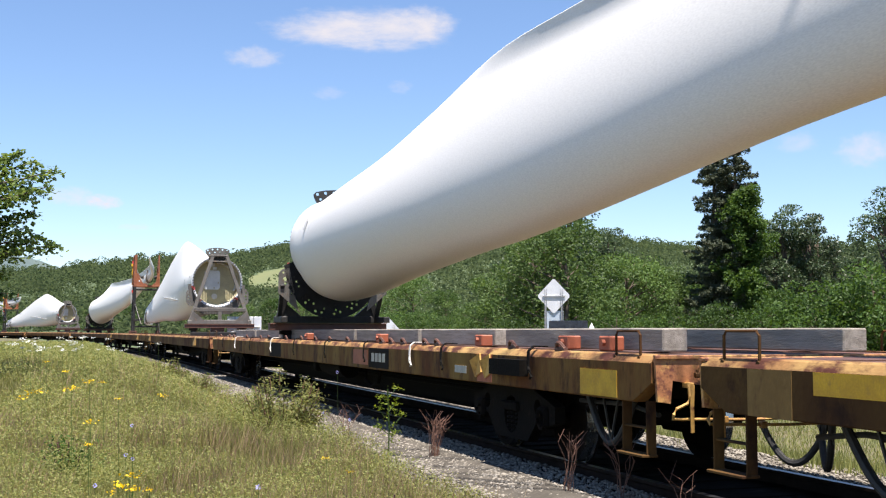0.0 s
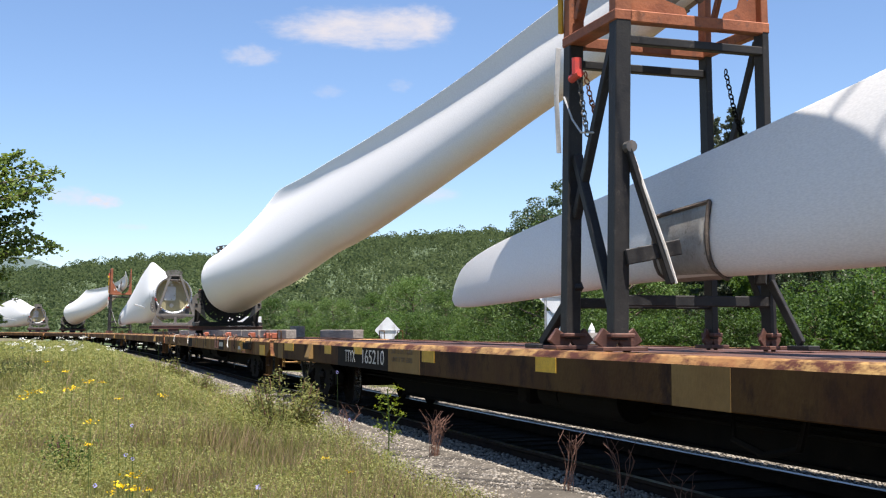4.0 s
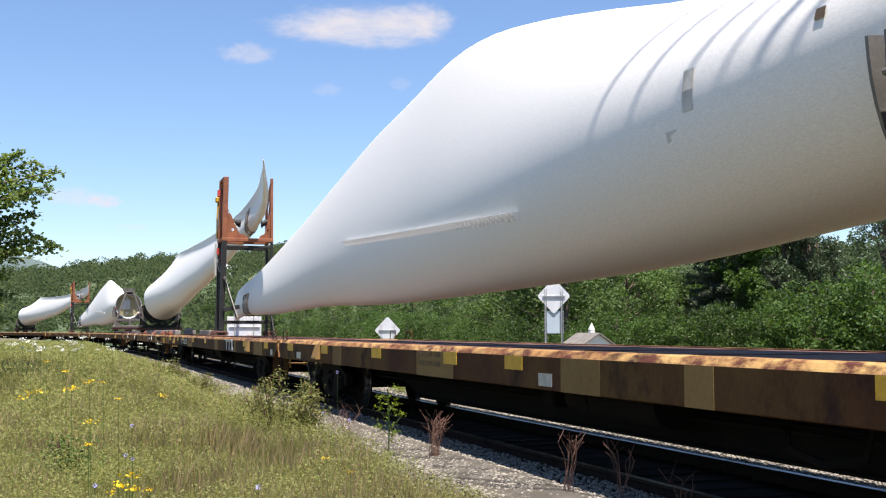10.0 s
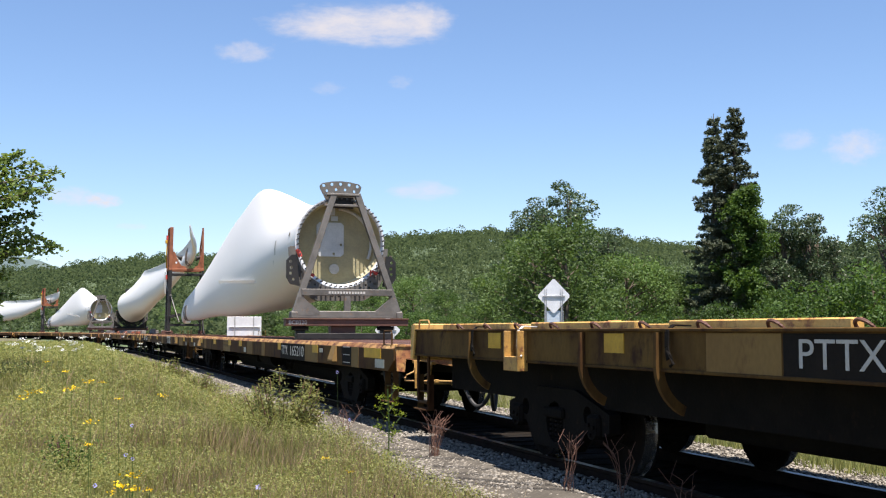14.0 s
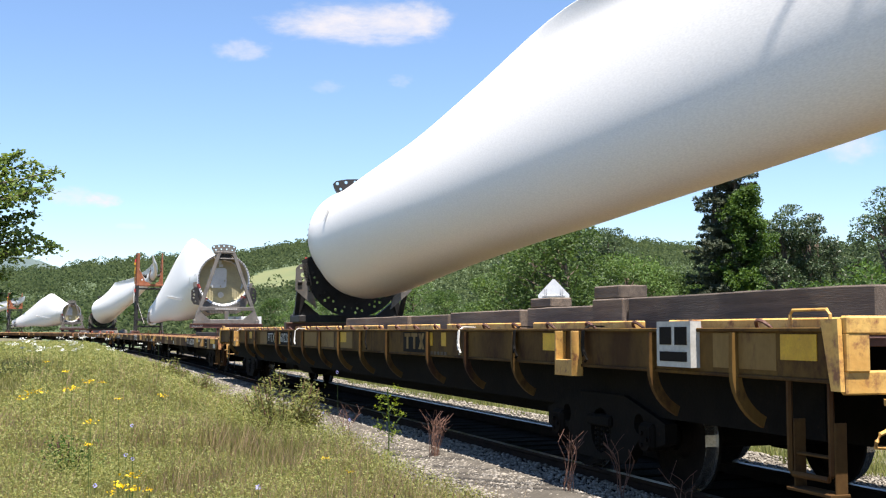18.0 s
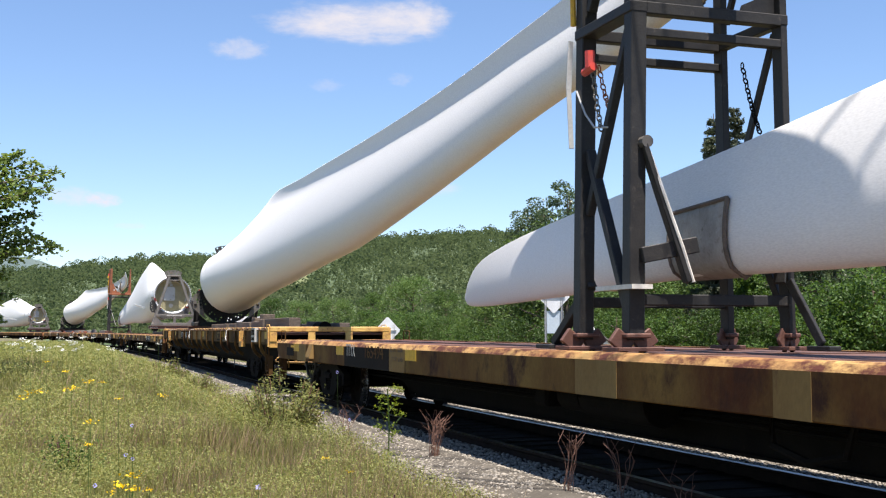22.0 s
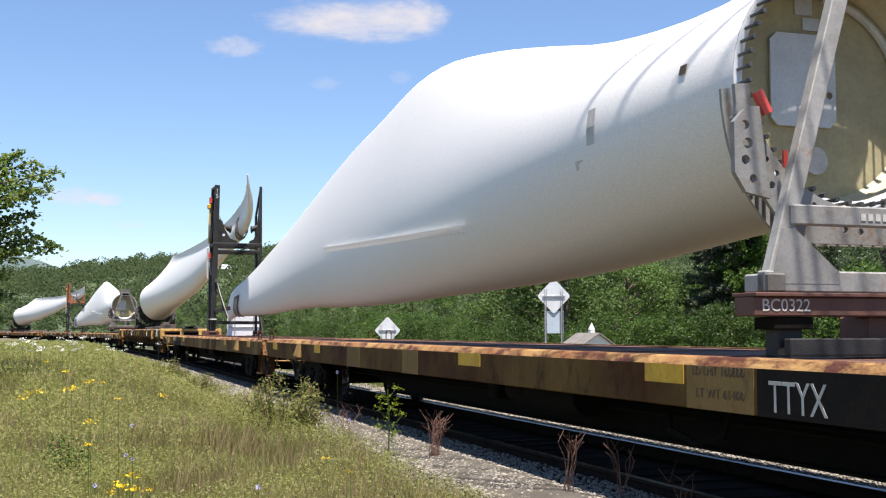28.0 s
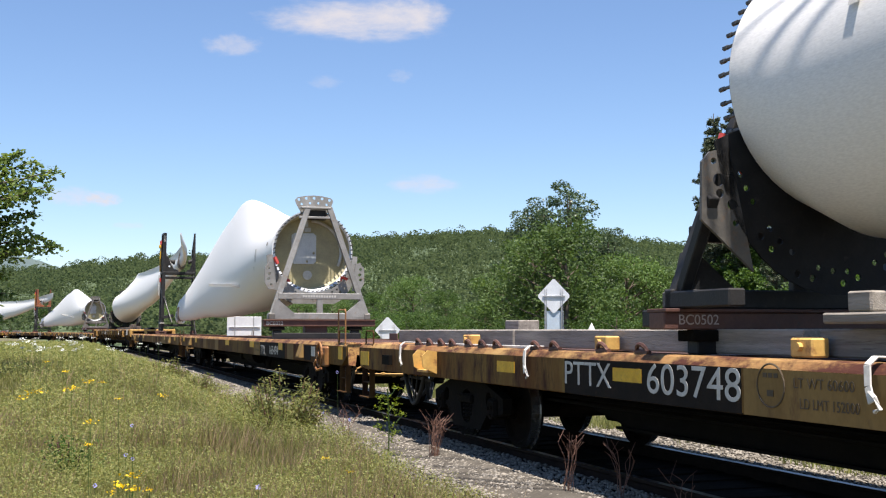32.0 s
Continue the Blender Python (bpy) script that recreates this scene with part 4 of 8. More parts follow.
# ---- root stands ----
def root_stand(kind, s0, label, paint, deck_z, beam=M_BROWN, mark=""):
    """The frame that holds a blade's root. kind 'low': the open side faces the rear; 'high': it faces the front."""
    ob = new("root_stand")
    tagged(ob, label, "transport stand", "blade root stands")
    high = kind == "high"
    turn = Matrix.Rotation(math.pi, 4, "Z") if high else Matrix()
    zb = 1.475 if high else 1.565
    ox = 0.0 if high else 0.07
    top = 0.24 if high else 0.12                       # how much lower the head sits
    F = -0.57 if high else -0.40                       # the front frame stands before the root's face
    def put(name, build, mat, lab=""):
        bm = bmesh.new()
        build(bm)
        if name in ("leg", "foot_beam", "gusset", "foot_lock", "sill_beam", "cross_beam", "centre_post", "base_beam", "rear_leg"):
            bmesh.ops.translate(bm, vec=(ox, 0, 0), verts=bm.verts[:])
        bmesh.ops.transform(bm, matrix=turn, verts=bm.verts[:])
        return part(name, bm, mat, ob, lab)
    for sx in (-1, 1):
        put("leg", lambda bm: bar(bm, (sx * 1.14, F, zb + 0.02), (sx * 0.25, -0.22, 4.34 - top), 0.13, 0.10, up=(0, 1, 0)), paint)
        put("gusset", lambda bm: plate(bm, [(sx * 1.16, zb + 0.06), (sx * 0.60, zb + 0.06), (sx * 0.60, zb + 0.14), (sx * 0.96, zb + 0.44), (sx * 1.05, zb + 0.44)], [], 0.10, Matrix.Translation((0, F - 0.052, 0))), paint)
        if high:
            put("foot_beam", lambda bm: box(bm, (sx * 1.06, F - 0.03, zb), (sx * 1.20, 0.30, zb + 0.13), 0.012), paint)
            put("clamp_wing", lambda bm: plate(bm, [(sx * 0.97, 2.67), (sx * 1.13, 2.63), (sx * 1.20, 2.55), (sx * 1.21, 2.12), (sx * 0.77, 1.74), (sx * 0.87, 2.21)], [(sx * 1.10, 2.56, 0.025), (sx * 1.06, 2.42, 0.05), (sx * 1.05, 2.32, 0.035), (sx * 0.95, 2.24, 0.04), (sx * 0.92, 2.10, 0.025)], 0.03, Matrix.Translation((0, -0.06, 0))), M_STAND, "scuffed grey clamp plate")
            put("back_strut", lambda bm: bar(bm, (sx * 1.10, F + 0.05, zb + 0.10), (sx * 1.12, -0.02, 2.3), 0.09, 0.09, up=(1, 0, 0)), paint)
        else:
            put("foot_beam", lambda bm: box(bm, (sx * 1.06, F - 0.03, zb), (sx * 1.20, F + 0.22, zb + 0.13), 0.012), paint)
            put("clamp_wing", lambda bm: plate(bm, [(sx * 0.90, 2.24), (sx * 1.10, 2.28), (sx * 1.19, 2.42), (sx * 1.19, 2.78), (sx * 1.08, 2.90), (sx * 0.98, 2.90)], [(sx * 1.10, 2.76, 0.035), (sx * 1.08, 2.63, 0.04), (sx * 1.10, 2.51, 0.035), (sx * 1.04, 2.38, 0.03)], 0.05, Matrix.Translation((0, -0.19, 0))), M_BLACK if mark == "BC0320" else paint)
        put("foot_lock", lambda bm: box(bm, (sx * 1.06, F - 0.085, zb + 0.0), (sx * 1.20, F - 0.03, zb + 0.13), 0.012), M_STAND)
    put("sill_beam", lambda bm: box(bm, (-1.2, F - 0.05, zb + 0.0), (1.2, F + 0.06, zb + 0.15), 0.012), paint)
    put("cross_beam", lambda bm: box(bm, (-0.98, F - 0.045, zb + (0.52 if high else 0.47)), (0.98, F + 0.05, zb + (0.65 if high else 0.61)), 0.01), paint)
    put("centre_post", lambda bm: box(bm, (-0.07, F - 0.04, zb + 0.14), (0.07, F + 0.04, zb + 0.53), 0.01), paint)
    put("top_beam", lambda bm: box(bm, (-0.36, -0.28, 4.29 - top), (0.36, -0.06, 4.34 - top), 0.01), paint)
    put("tie_beam", lambda bm: box(bm, (-0.40, -0.27, 4.06 - top), (0.40, -0.18, 4.11 - top), 0.008), paint)
    put("head_plate", lambda bm: box(bm, (-0.27, -0.10, 3.98 - top * 0.5), (0.27, -0.06, 4.28 - top), 0.006), M_BLACK)
    fan = [(-0.30, 4.18), (-0.44, 4.44), (-0.46, 4.52), (-0.40, 4.58), (-0.2, 4.62), (0, 4.635), (0.2, 4.62), (0.40, 4.58), (0.46, 4.52), (0.44, 4.44), (0.30, 4.18)]
    holes = [(-0.37, 4.53, 0.035), (-0.19, 4.56, 0.035), (0, 4.57, 0.035), (0.19, 4.56, 0.035), (0.37, 4.53, 0.035), (-0.3, 4.42, 0.03), (-0.1, 4.45, 0.03), (0.1, 4.45, 0.03), (0.3, 4.42, 0.03)]
    put("top_plate", lambda bm: plate(bm, fan, holes, 0.03, Matrix.Translation((0, -0.03, -top))), paint)
    # crescent plate under the root with its bolt holes
    zc = 3.185
    out, hol = [], []
    deep, low, e0 = (0.52, 1.575, 0.13) if high else (0.30, 1.94, 0.03)
    for k in range(25):
        a = math.pi + math.pi * (e0 + (1 - 2 * e0) * k / 24)
        r = 1.10 + deep * math.sin(a) ** 2
        out.append((r * math.cos(a), max(zc + r * math.sin(a), low)))
    for k in range(25):
        a = math.tau - math.pi * (e0 + (1 - 2 * e0) * k / 24)
        out.append(((0.90 if high else 0.985) * math.cos(a), zc + (0.90 if high else 0.985) * math.sin(a)))
    for k in range(22):
        a = math.pi + math.pi * (e0 + 0.06 + (0.88 - 2 * e0) * k / 21)
        if high:
            if k % 4 != 1:
                r = 1.07 + 0.36 * math.sin(a) ** 4
                hol.append((r * math.cos(a), zc + r * math.sin(a), 0.026))
            if k % 3 != 2 and 3 < k < 18:
                hol.append(((r + 0.09) * math.cos(a + 0.03), zc + (r + 0.09) * math.sin(a + 0.03), 0.03))
        else:
            hol.append((1.06 * math.cos(a), zc + 1.06 * math.sin(a), 0.024))
            if k % 3 != 2:
                hol.append((1.15 * math.cos(a + 0.03), zc + 1.15 * math.sin(a + 0.03), 0.028))
    if high:
        put("crescent_plate", lambda bm: plate(bm, out, hol, 0.02, Matrix.Translation((0, -0.05, 0)), 8), M_BLACK_SHADED, "black crescent plate drilled with bolt holes")
    else:
        put("crescent_plate", lambda bm: plate(bm, out, hol, 0.04, Matrix.Translation((0, -0.06, 0)), 8), paint, "crescent plate drilled with bolt holes")
        put("rear_crescent", lambda bm: plate(bm, [(x, z) for x, z in out], [], 0.03, Matrix.Translation((0, 0.12, 0))), paint)
    for k, x in enumerate((-0.72, 0.66)):
        put("shackle", lambda bm: [rod(bm, (x, -0.14, 2.52 + 0.06 * k), (x + 0.13, -0.16, 2.46 + 0.06 * k), 0.035, 8), rod(bm, (x - 0.02, -0.14, 2.60), (x - 0.02, -0.14, 2.48), 0.02, 6)], M_RED, "red lifting shackle")
    put("shackle", lambda bm: rod(bm, (0.97, -0.10, 2.78), (0.99, -0.11, 2.70), 0.03, 8) if high else rod(bm, (-0.95, -0.12, 3.02), (-0.88, -0.14, 2.86), 0.045, 8), M_RED, "red lifting shackle")
    # turntable beam and bearers on the deck
    b0, b1 = zb - 0.165, zb - 0.02
    put("base_beam", lambda bm: [box(bm, (-1.32, F - 0.08, b0), (1.32, F + 0.16, b1 - 0.01), 0.01), box(bm, (-1.32, F - 0.11, b1 - 0.01), (1.32, F + 0.19, b1 + 0.016), 0.004)], beam, "red-brown base beam with chalked marks" if mark else "red-brown base beam")
    if high:
        for sx in (-1, 1):
            put("end_block", lambda bm: box(bm, (sx * 1.02, F - 0.34, b0 + 0.02), (sx * 1.24, F - 0.12, b1 + 0.01), 0.01), M_BLACK)
    if deck_z < b0 - 0.03:
        for x in (-0.92, 0.92):
            put("riser", lambda bm: box(bm, (x - 0.10, F - 0.02, deck_z), (x + 0.10, F + 0.14, b0 + 0.01), 0.01), M_BLACK)
            put("riser", lambda bm: box(bm, (x - 0.16, F - 0.06, b0 - 0.09), (x + 0.16, F + 0.18, b0 - 0.003), 0.008), M_UNDER)
        put("pivot_block", lambda bm: box(bm, (-0.26, F + 0.02, deck_z), (0.26, F + 0.34, b0 + 0.01), 0.02), M_BLACK if high else beam)
        if not high:
            put("bearer", lambda bm: [box(bm, (-1.02, F - 0.16, deck_z), (1.02, F - 0.08, deck_z + 0.13), 0.008), box(bm, (-1.02, F - 0.16, deck_z), (1.02, F + 0.02, deck_z + 0.02), 0.0)], M_BLACK)
    if mark:                                           # chalked on the base beam
        lettering("chalk_mark", mark, 0.11 if high else 0.12, M_CHALK if high else M_WHITE, ob, Matrix(((1, 0, 0, -1.20), (0, 0, -1, -F - 0.164), (0, 1, 0, b0 + 0.04), (0, 0, 0, 1))) if high else Matrix(((1, 0, 0, -1.26 + ox), (0, 0, -1, F - 0.082), (0, 1, 0, b0 + 0.035), (0, 0, 0, 1))))
        if not high:
            for k in range(13):
                put("stencil_mark", lambda bm: box(bm, (-0.34 + 0.062 * k, F - 0.05, zb + 0.51), (-0.34 + 0.062 * k + 0.042, F - 0.046, zb + 0.56)), M_WHITE)
    return rides(ob, s0, 4.0)


# ---- the tall racks that hold two blades one above the other ----
def tip_rack(s0, label, upper, deck_z, numbered=False):
    ob = new("tip_rack")
    tagged(ob, label, "transport rack", "blade tip racks")
    Z0, ZM, Z1 = deck_z, 4.15, 6.12
    def put(name, build, mat, lab=""):
        bm = bmesh.new()
        build(bm)
        for v in bm.verts:                             # the far side stands closer to the middle
            if v.co.x > 0.3:
                v.co.x = 0.3 + (v.co.x - 0.3) * 0.47
        return part(name, bm, mat, ob, lab)
    for sx in (-1, 1):
        xo, xt = 0.96, 0.90
        for y in (-0.42, 0.58):
            front = y < 0
            put("post", lambda bm: bar(bm, (sx * xo, y, Z0 + 0.10), (sx * xt, y, ZM), 0.15, 0.15, up=(0, 1, 0)), M_BLACK)
            put("upper_post", lambda bm: bar(bm, (sx * xt, y, ZM + 0.02), (sx * (xt - 0.03), y * 0.95, Z1 - (0.9 if sx > 0 and y > 0 else 0.0)), 0.16, 0.14, up=(0, 1, 0)), upper)
            put("foot", lambda bm: [box(bm, (sx * xo - 0.22, y - 0.16, Z0 + 0.005), (sx * xo + 0.22, y + 0.16, Z0 + 0.04), 0.005), bar(bm, (sx * xo - 0.16, y, Z0 + 0.03), (sx * xo - 0.07, y, Z0 + 0.15), 0.05, 0.2), bar(bm, (sx * xo + 0.16, y, Z0 + 0.03), (sx * xo + 0.07, y, Z0 + 0.15), 0.05, 0.2), box(bm, (sx * xo - 0.12, y - 0.12, Z0 + 0.12), (sx * xo + 0.12, y + 0.12, Z0 + 0.16), 0.01)], M_BROWN)
        put("brace", lambda bm: bar(bm, (sx * 0.96, -0.36, Z0 + 0.35), (sx * 0.91, 0.50, 3.0), 0.09, 0.09), M_BLACK)
        put("brace", lambda bm: bar(bm, (sx * 0.92, 0.50, 2.4), (sx * 0.90, -0.34, ZM - 0.1), 0.08, 0.08), M_BLACK)
        put("upper_brace", lambda bm: bar(bm, (sx * 0.90, 0.46, ZM + 0.2), (sx * 0.88, -0.30, Z1 - 0.35), 0.09, 0.08), upper)
        put("head_beam", lambda bm: bar(bm, (sx * 0.87, -0.42, Z1 - 0.04), (sx * 0.87, 0.60, Z1 - (0.94 if sx > 0 else 0.04)), 0.14, 0.09), upper)
        put("collar", lambda bm: box(bm, (sx * 0.90 - 0.09, -0.50, ZM - 0.05), (sx * 0.90 + 0.09, 0.66, ZM + 0.05), 0.01), upper)
        put("cheek_plate", lambda bm: plate(bm, [(sx * 0.92, ZM + 0.02), (sx * 0.18, ZM + 0.04), (sx * 0.22, ZM + 0.14), (sx * 0.42, ZM + 0.20), (sx * 0.56, ZM + 0.42), (sx * 0.70, ZM + 0.80), (sx * 0.86, ZM + 0.86)], [(sx * 0.64, ZM + 0.32, 0.05)], 0.04, Matrix.Translation((0, -0.40, 0))), upper)
        put("roller", lambda bm: [rod(bm, (sx * 0.88, 0.0, 4.80), (sx * 0.36, 0.0, 4.70), 0.095, 16), rod(bm, (sx * 0.40, 0.0, 4.71), (sx * 0.34, 0.0, 4.70), 0.13, 16)], M_BLACK, "black padded roller arm")
        put("lower_arm", lambda bm: bar(bm, (sx * 0.92, -0.5, 1.95), (sx * 0.42, -0.58, 2.05), 0.12, 0.14), M_BLACK)
        put("pad_arm", lambda bm: bar(bm, (sx * 0.88, -0.50, 2.92), (sx * 0.52, -0.60, 1.72), 0.16, 0.05), M_BLACK)
        put("pad_hinge", lambda bm: rod(bm, (sx * 0.88, -0.58, 2.94), (sx * 0.88, -0.44, 2.94), 0.055, 10), M_STAND)
    # padded wraps bent round the undersides of both blades
    for rows, r0, r1, u1, flip in ((LOW_BLADE, 30.55, 31.55, 0.56, 1), (HIGH_BLADE, 32.25, 32.72, 0.80, -1)):
        where = 31.25 if flip > 0 else 32.4
        ring_at = []
        for r in [r0 + (r1 - r0) * k / 6 for k in range(7)]:
            hi, lo = spline(rows, r)
            ring = []
            for side, q in [(-1, u1 * (1 - k / 9)) for k in range(9)] + [(0, 0.0)] + [(1, u1 * (k + 1) / 9) for k in range(9)]:
                x, z = blade_skin(r, q, side, 0.022, hi, lo)
                ring.append((flip * x, flip * (r - where), z))
            ring_at.append(ring)
        bm = bmesh.new()
        vs = [[bm.verts.new(q) for q in ring] for ring in ring_at]
        for a, b in zip(vs, vs[1:]):
            for k in range(len(a) - 1):
                bm.faces.new((a[k], a[k + 1], b[k + 1], b[k]))
        bmesh.ops.recalc_face_normals(bm, faces=bm.faces[:])
        bmesh.ops.solidify(bm, geom=bm.faces[:], thickness=0.016)
        part("saddle_wrap", bm, M_PAD, ob, "grey padded wrap under the blade", True)
        bm = bmesh.new()
        for ring in (ring_at[0], ring_at[-1]):
            tube(bm, ring, 0.022, 6)
        for k in (0, -1):
            tube(bm, [ring[k] for ring in ring_at], 0.022, 6)
        part("wrap_edging", bm, M_TIMBER_D, ob, "dark rubber edging")
    for y in (-0.44, 0.60):
        put("cross_beam", lambda bm: box(bm, (-0.84, y - 0.06, ZM - 0.06), (0.84, y + 0.05, ZM + 0.05), 0.01), upper)
        put("cross_beam", lambda bm: box(bm, (-0.86, y - 0.05, ZM - 0.26), (0.86, y + 0.04, ZM - 0.18), 0.01), M_BLACK)
        put("low_beam", lambda bm: box(bm, (-0.90, y - 0.05, 1.52), (0.90, y + 0.05, 1.62), 0.01), M_BLACK)
    put("back_stay", lambda bm: [bar(bm, (0.9, -0.5, 1.75), (0.95, -0.92, Z0 + 0.06), 0.09, 0.09), box(bm, (0.82, -1.1, Z0 + 0.005), (1.08, -0.78, Z0 + 0.05), 0.008)], M_BLACK)
    put("back_stay", lambda bm: [bar(bm, (-0.9, 0.5, 1.75), (-0.95, 1.25, Z0 + 0.06), 0.09, 0.09), box(bm, (-1.08, 1.1, Z0 + 0.005), (-0.82, 1.45, Z0 + 0.05), 0.008)], M_BLACK)
    # chains, hooks and straps on the camera's side
    def chain(name, a, b, mat, sag=0.1, n=16):
        bm = bmesh.new()
        a, b = Vector(a), Vector(b)
        for k in range(n):
            q = (k + 0.5) / n
            c = a.lerp(b, q) - Vector((0, 0, sag * math.sin(q * math.pi)))
            d = (b - a).normalized()
            s = d.cross(Vector((0, 1, 0) if k % 2 else (1, 0, 0))).normalized()
            h = (b - a).length / n * 0.68
            pts = [c + d * h * math.cos(w * math.tau / 8) + s * 0.024 * math.sin(w * math.tau / 8) for w in range(9)]
            tube(bm, pts, 0.008, 4)
        return part(name, bm, mat, ob)
    chain("chain", (-0.88, 0.50, 5.85), (-0.78, -0.1, 5.0), M_UNDER, 0.25)
    chain("chain", (-0.98, 0.30, 3.78), (-0.96, 0.16, 3.15), M_STAND, 0.02, 12)
    chain("chain", (-0.94, 0.24, 3.78), (-0.90, 0.06, 3.30), M_RUST, 0.06, 10)
    chain("chain", (0.58, 0.2, 3.9), (0.50, -0.2, 3.15), M_UNDER, 0.05)
    for z in (5.72, 3.86):
        put("chain_hook", lambda bm: [rod(bm, (-1.0, 0.3, z + 0.06), (-1.0, 0.3, z - 0.10), 0.05, 8), rod(bm, (-1.0, 0.22, z - 0.1), (-1.0, 0.42, z - 0.12), 0.04, 8)], M_RED, "red chain hook")
    put("strap", lambda bm: tube(bm, [(-0.97, 0.67, 5.55), (-1.0, 0.67, 4.9), (-1.0, 0.66, 4.25)], 0.028, 6), M_YELLOW, "yellow webbing strap")
    put("ratchet", lambda bm: box(bm, (-1.06, 0.60, 5.42), (-0.94, 0.78, 5.60), 0.03), M_YELLOW, "yellow strap ratchet")
    put("strap", lambda bm: tube(bm, [(-0.86, -0.56, 2.86), (-0.74, -0.62, 2.45), (-0.60, -0.66, 2.02), (-0.50, -0.66, 1.72)], 0.016, 6), M_STRAP, "pale webbing strap")
    put("strap", lambda bm: [bar(bm, (-1.03, 0.66, 4.10), (-1.05, 0.67, 3.62), 0.012, 0.055), bar(bm, (-1.05, 0.67, 3.62), (-1.03, 0.66, 3.05), 0.012, 0.05), tube(bm, [(-1.0, 0.60, 3.60), (-0.98, 0.45, 3.35), (-0.96, 0.30, 3.20), (-0.95, 0.05, 3.16)], 0.010, 5)], M_HATCH, "grey webbing strap hanging from the post")
    put("strap", lambda bm: tube(bm, [(-0.80, -0.30, 5.15), (-0.62, -0.2, 4.75), (-0.45, -0.2, 4.5)], 0.018, 6), M_STRAP, "pale webbing strap")
    if numbered:
        for k, c in enumerate("15001"):
            lettering("rack_digit", c, 0.19, M_WHITE, ob, Matrix(((1, 0, 0, -0.93), (0, 0, -1, -0.476 + 0.003 * k), (0, 1, 0, 5.86 - 0.17 * k), (0, 0, 0, 1))))
        put("tape", lambda bm: box(bm, (-1.06, -0.60, 1.66), (-0.86, 0.1, 1.70), 0.0), M_STRAP, "white tape")
    return rides(ob, s0, 4.0)
# ---- the train put together, from front to rear ----
flatcar("rust-brown flat wagon far along the train", 235.2, sill=M_RUSTY, fine=False)
flatcar("tan and rust flat wagon carrying a blade root", 207.0, sill=M_TAN, fine=False)
flatcar("rust-streaked flat wagon below a blade root", 178.6, sill=M_RUSTY, fine=False)
flatcar("tan flat wagon below the rusty tip rack", 150.6, sill=M_TAN, pockets=(10.1, -9.8))
flatcar("tan flat wagon with a grey root stand on it", 122.7, sill=M_TAN, pockets=(10.2, -9.9))
car_a = flatcar("rusty yellow flat wagon loaded with grey timbers", 94.25, sill=M_TAN_B)
car_b = flatcar("brown and tan flat wagon carrying a rusty tip rack", 66.2, sill=M_RUSTY, pockets=(9.86, -9.80))
car_c = flatcar("rust-streaked tan flat wagon with black number panel", 38.4, sill=M_RUSTY, pockets=(9.95, -10.04))
car_d = ribbed_car("yellow-brown deep-ribbed flat wagon with orange rim", 9.9)
car_e = flatcar("yellow-tan flat wagon carrying a black tip rack", -18.8, sill=M_TAN, pockets=(10.30, -9.90))
car_f = flatcar("dark rusty flat wagon with black number panel", -46.95, sill=M_TAN, pockets=(10.02, -10.04))
car_g = flatcar("tan flat wagon with black panel and grey timbers", -74.1, length=25.1, sill=M_TAN_B, truck=4.0, belly=0.34)

for unit, (tip, root_low, root_high, upper, droop, low_mark, high_mark) in enumerate(((65.1, 33.85, 97.5, M_RUST, 0.14, "BC0320", ""), (-19.7, -51.35, 13.3, M_BLACK, -0.02, "BC0322", ""), (149.2, 118.0, 181.8, M_RUST, 0.0, "", ""), (233.5, 202.8, 266.1, M_RUST, 0.0, "", ""), (None, None, -71.1, None, 0.0, "", "BC0502"))):
    if tip is not None:
        tip_rack(tip, "rusty red and black steel rack holding two blades" if upper is M_RUST else "black steel rack holding two blades", upper, 1.12, unit == 1)
        blade("low", root_low, "long white turbine blade, tip low in the rack")
        root_stand("low", root_low - (0.14 if unit == 1 else 0.0), "grey steel A-shaped stand bolted to a blade root", M_STAND_L if unit == 1 else M_STAND, 1.12, M_BROWN, low_mark)
    blade("high", root_high, "long white turbine blade rising over the rack", droop)
    root_stand("high", root_high, "dark steel stand with crescent plate under a blade root", M_BLACK, 1.30 if unit == 1 else 1.12, M_BROWN, high_mark)
# ---- ground ----
def ground():
    xs = sorted(set([-3000, -1500, -700, -300, -150, -80, -50, -35, -25, -18] + [-14 + 0.5 * k for k in range(80)] + [27, 30, 35, 40, 50, 60, 75, 95, 120, 150, 200, 300, 500, 900, 1600, 3000]))
    ys = sorted(set([-3000, -800, -200, -60, -25, -10, -5] + [1.0 * k for k in range(0, 60)] + [60 + 4 * k for k in range(50)] + [270, 300, 350, 420, 520, 700, 1000, 1600, 3000]))
    verts = [(x, y, ground_z(x, y)) for y in ys for x in xs]
    n = len(xs)
    faces = [(j * n + i, j * n + i + 1, (j + 1) * n + i + 1, (j + 1) * n + i) for j in range(len(ys) - 1) for i in range(n - 1)]
    ob = raw_mesh("ground", verts, faces, M_SOIL)
    ob.data.shade_smooth()
    return tagged(ob, "grassy ground beside the railway", "ground", kind="structure")


ground()


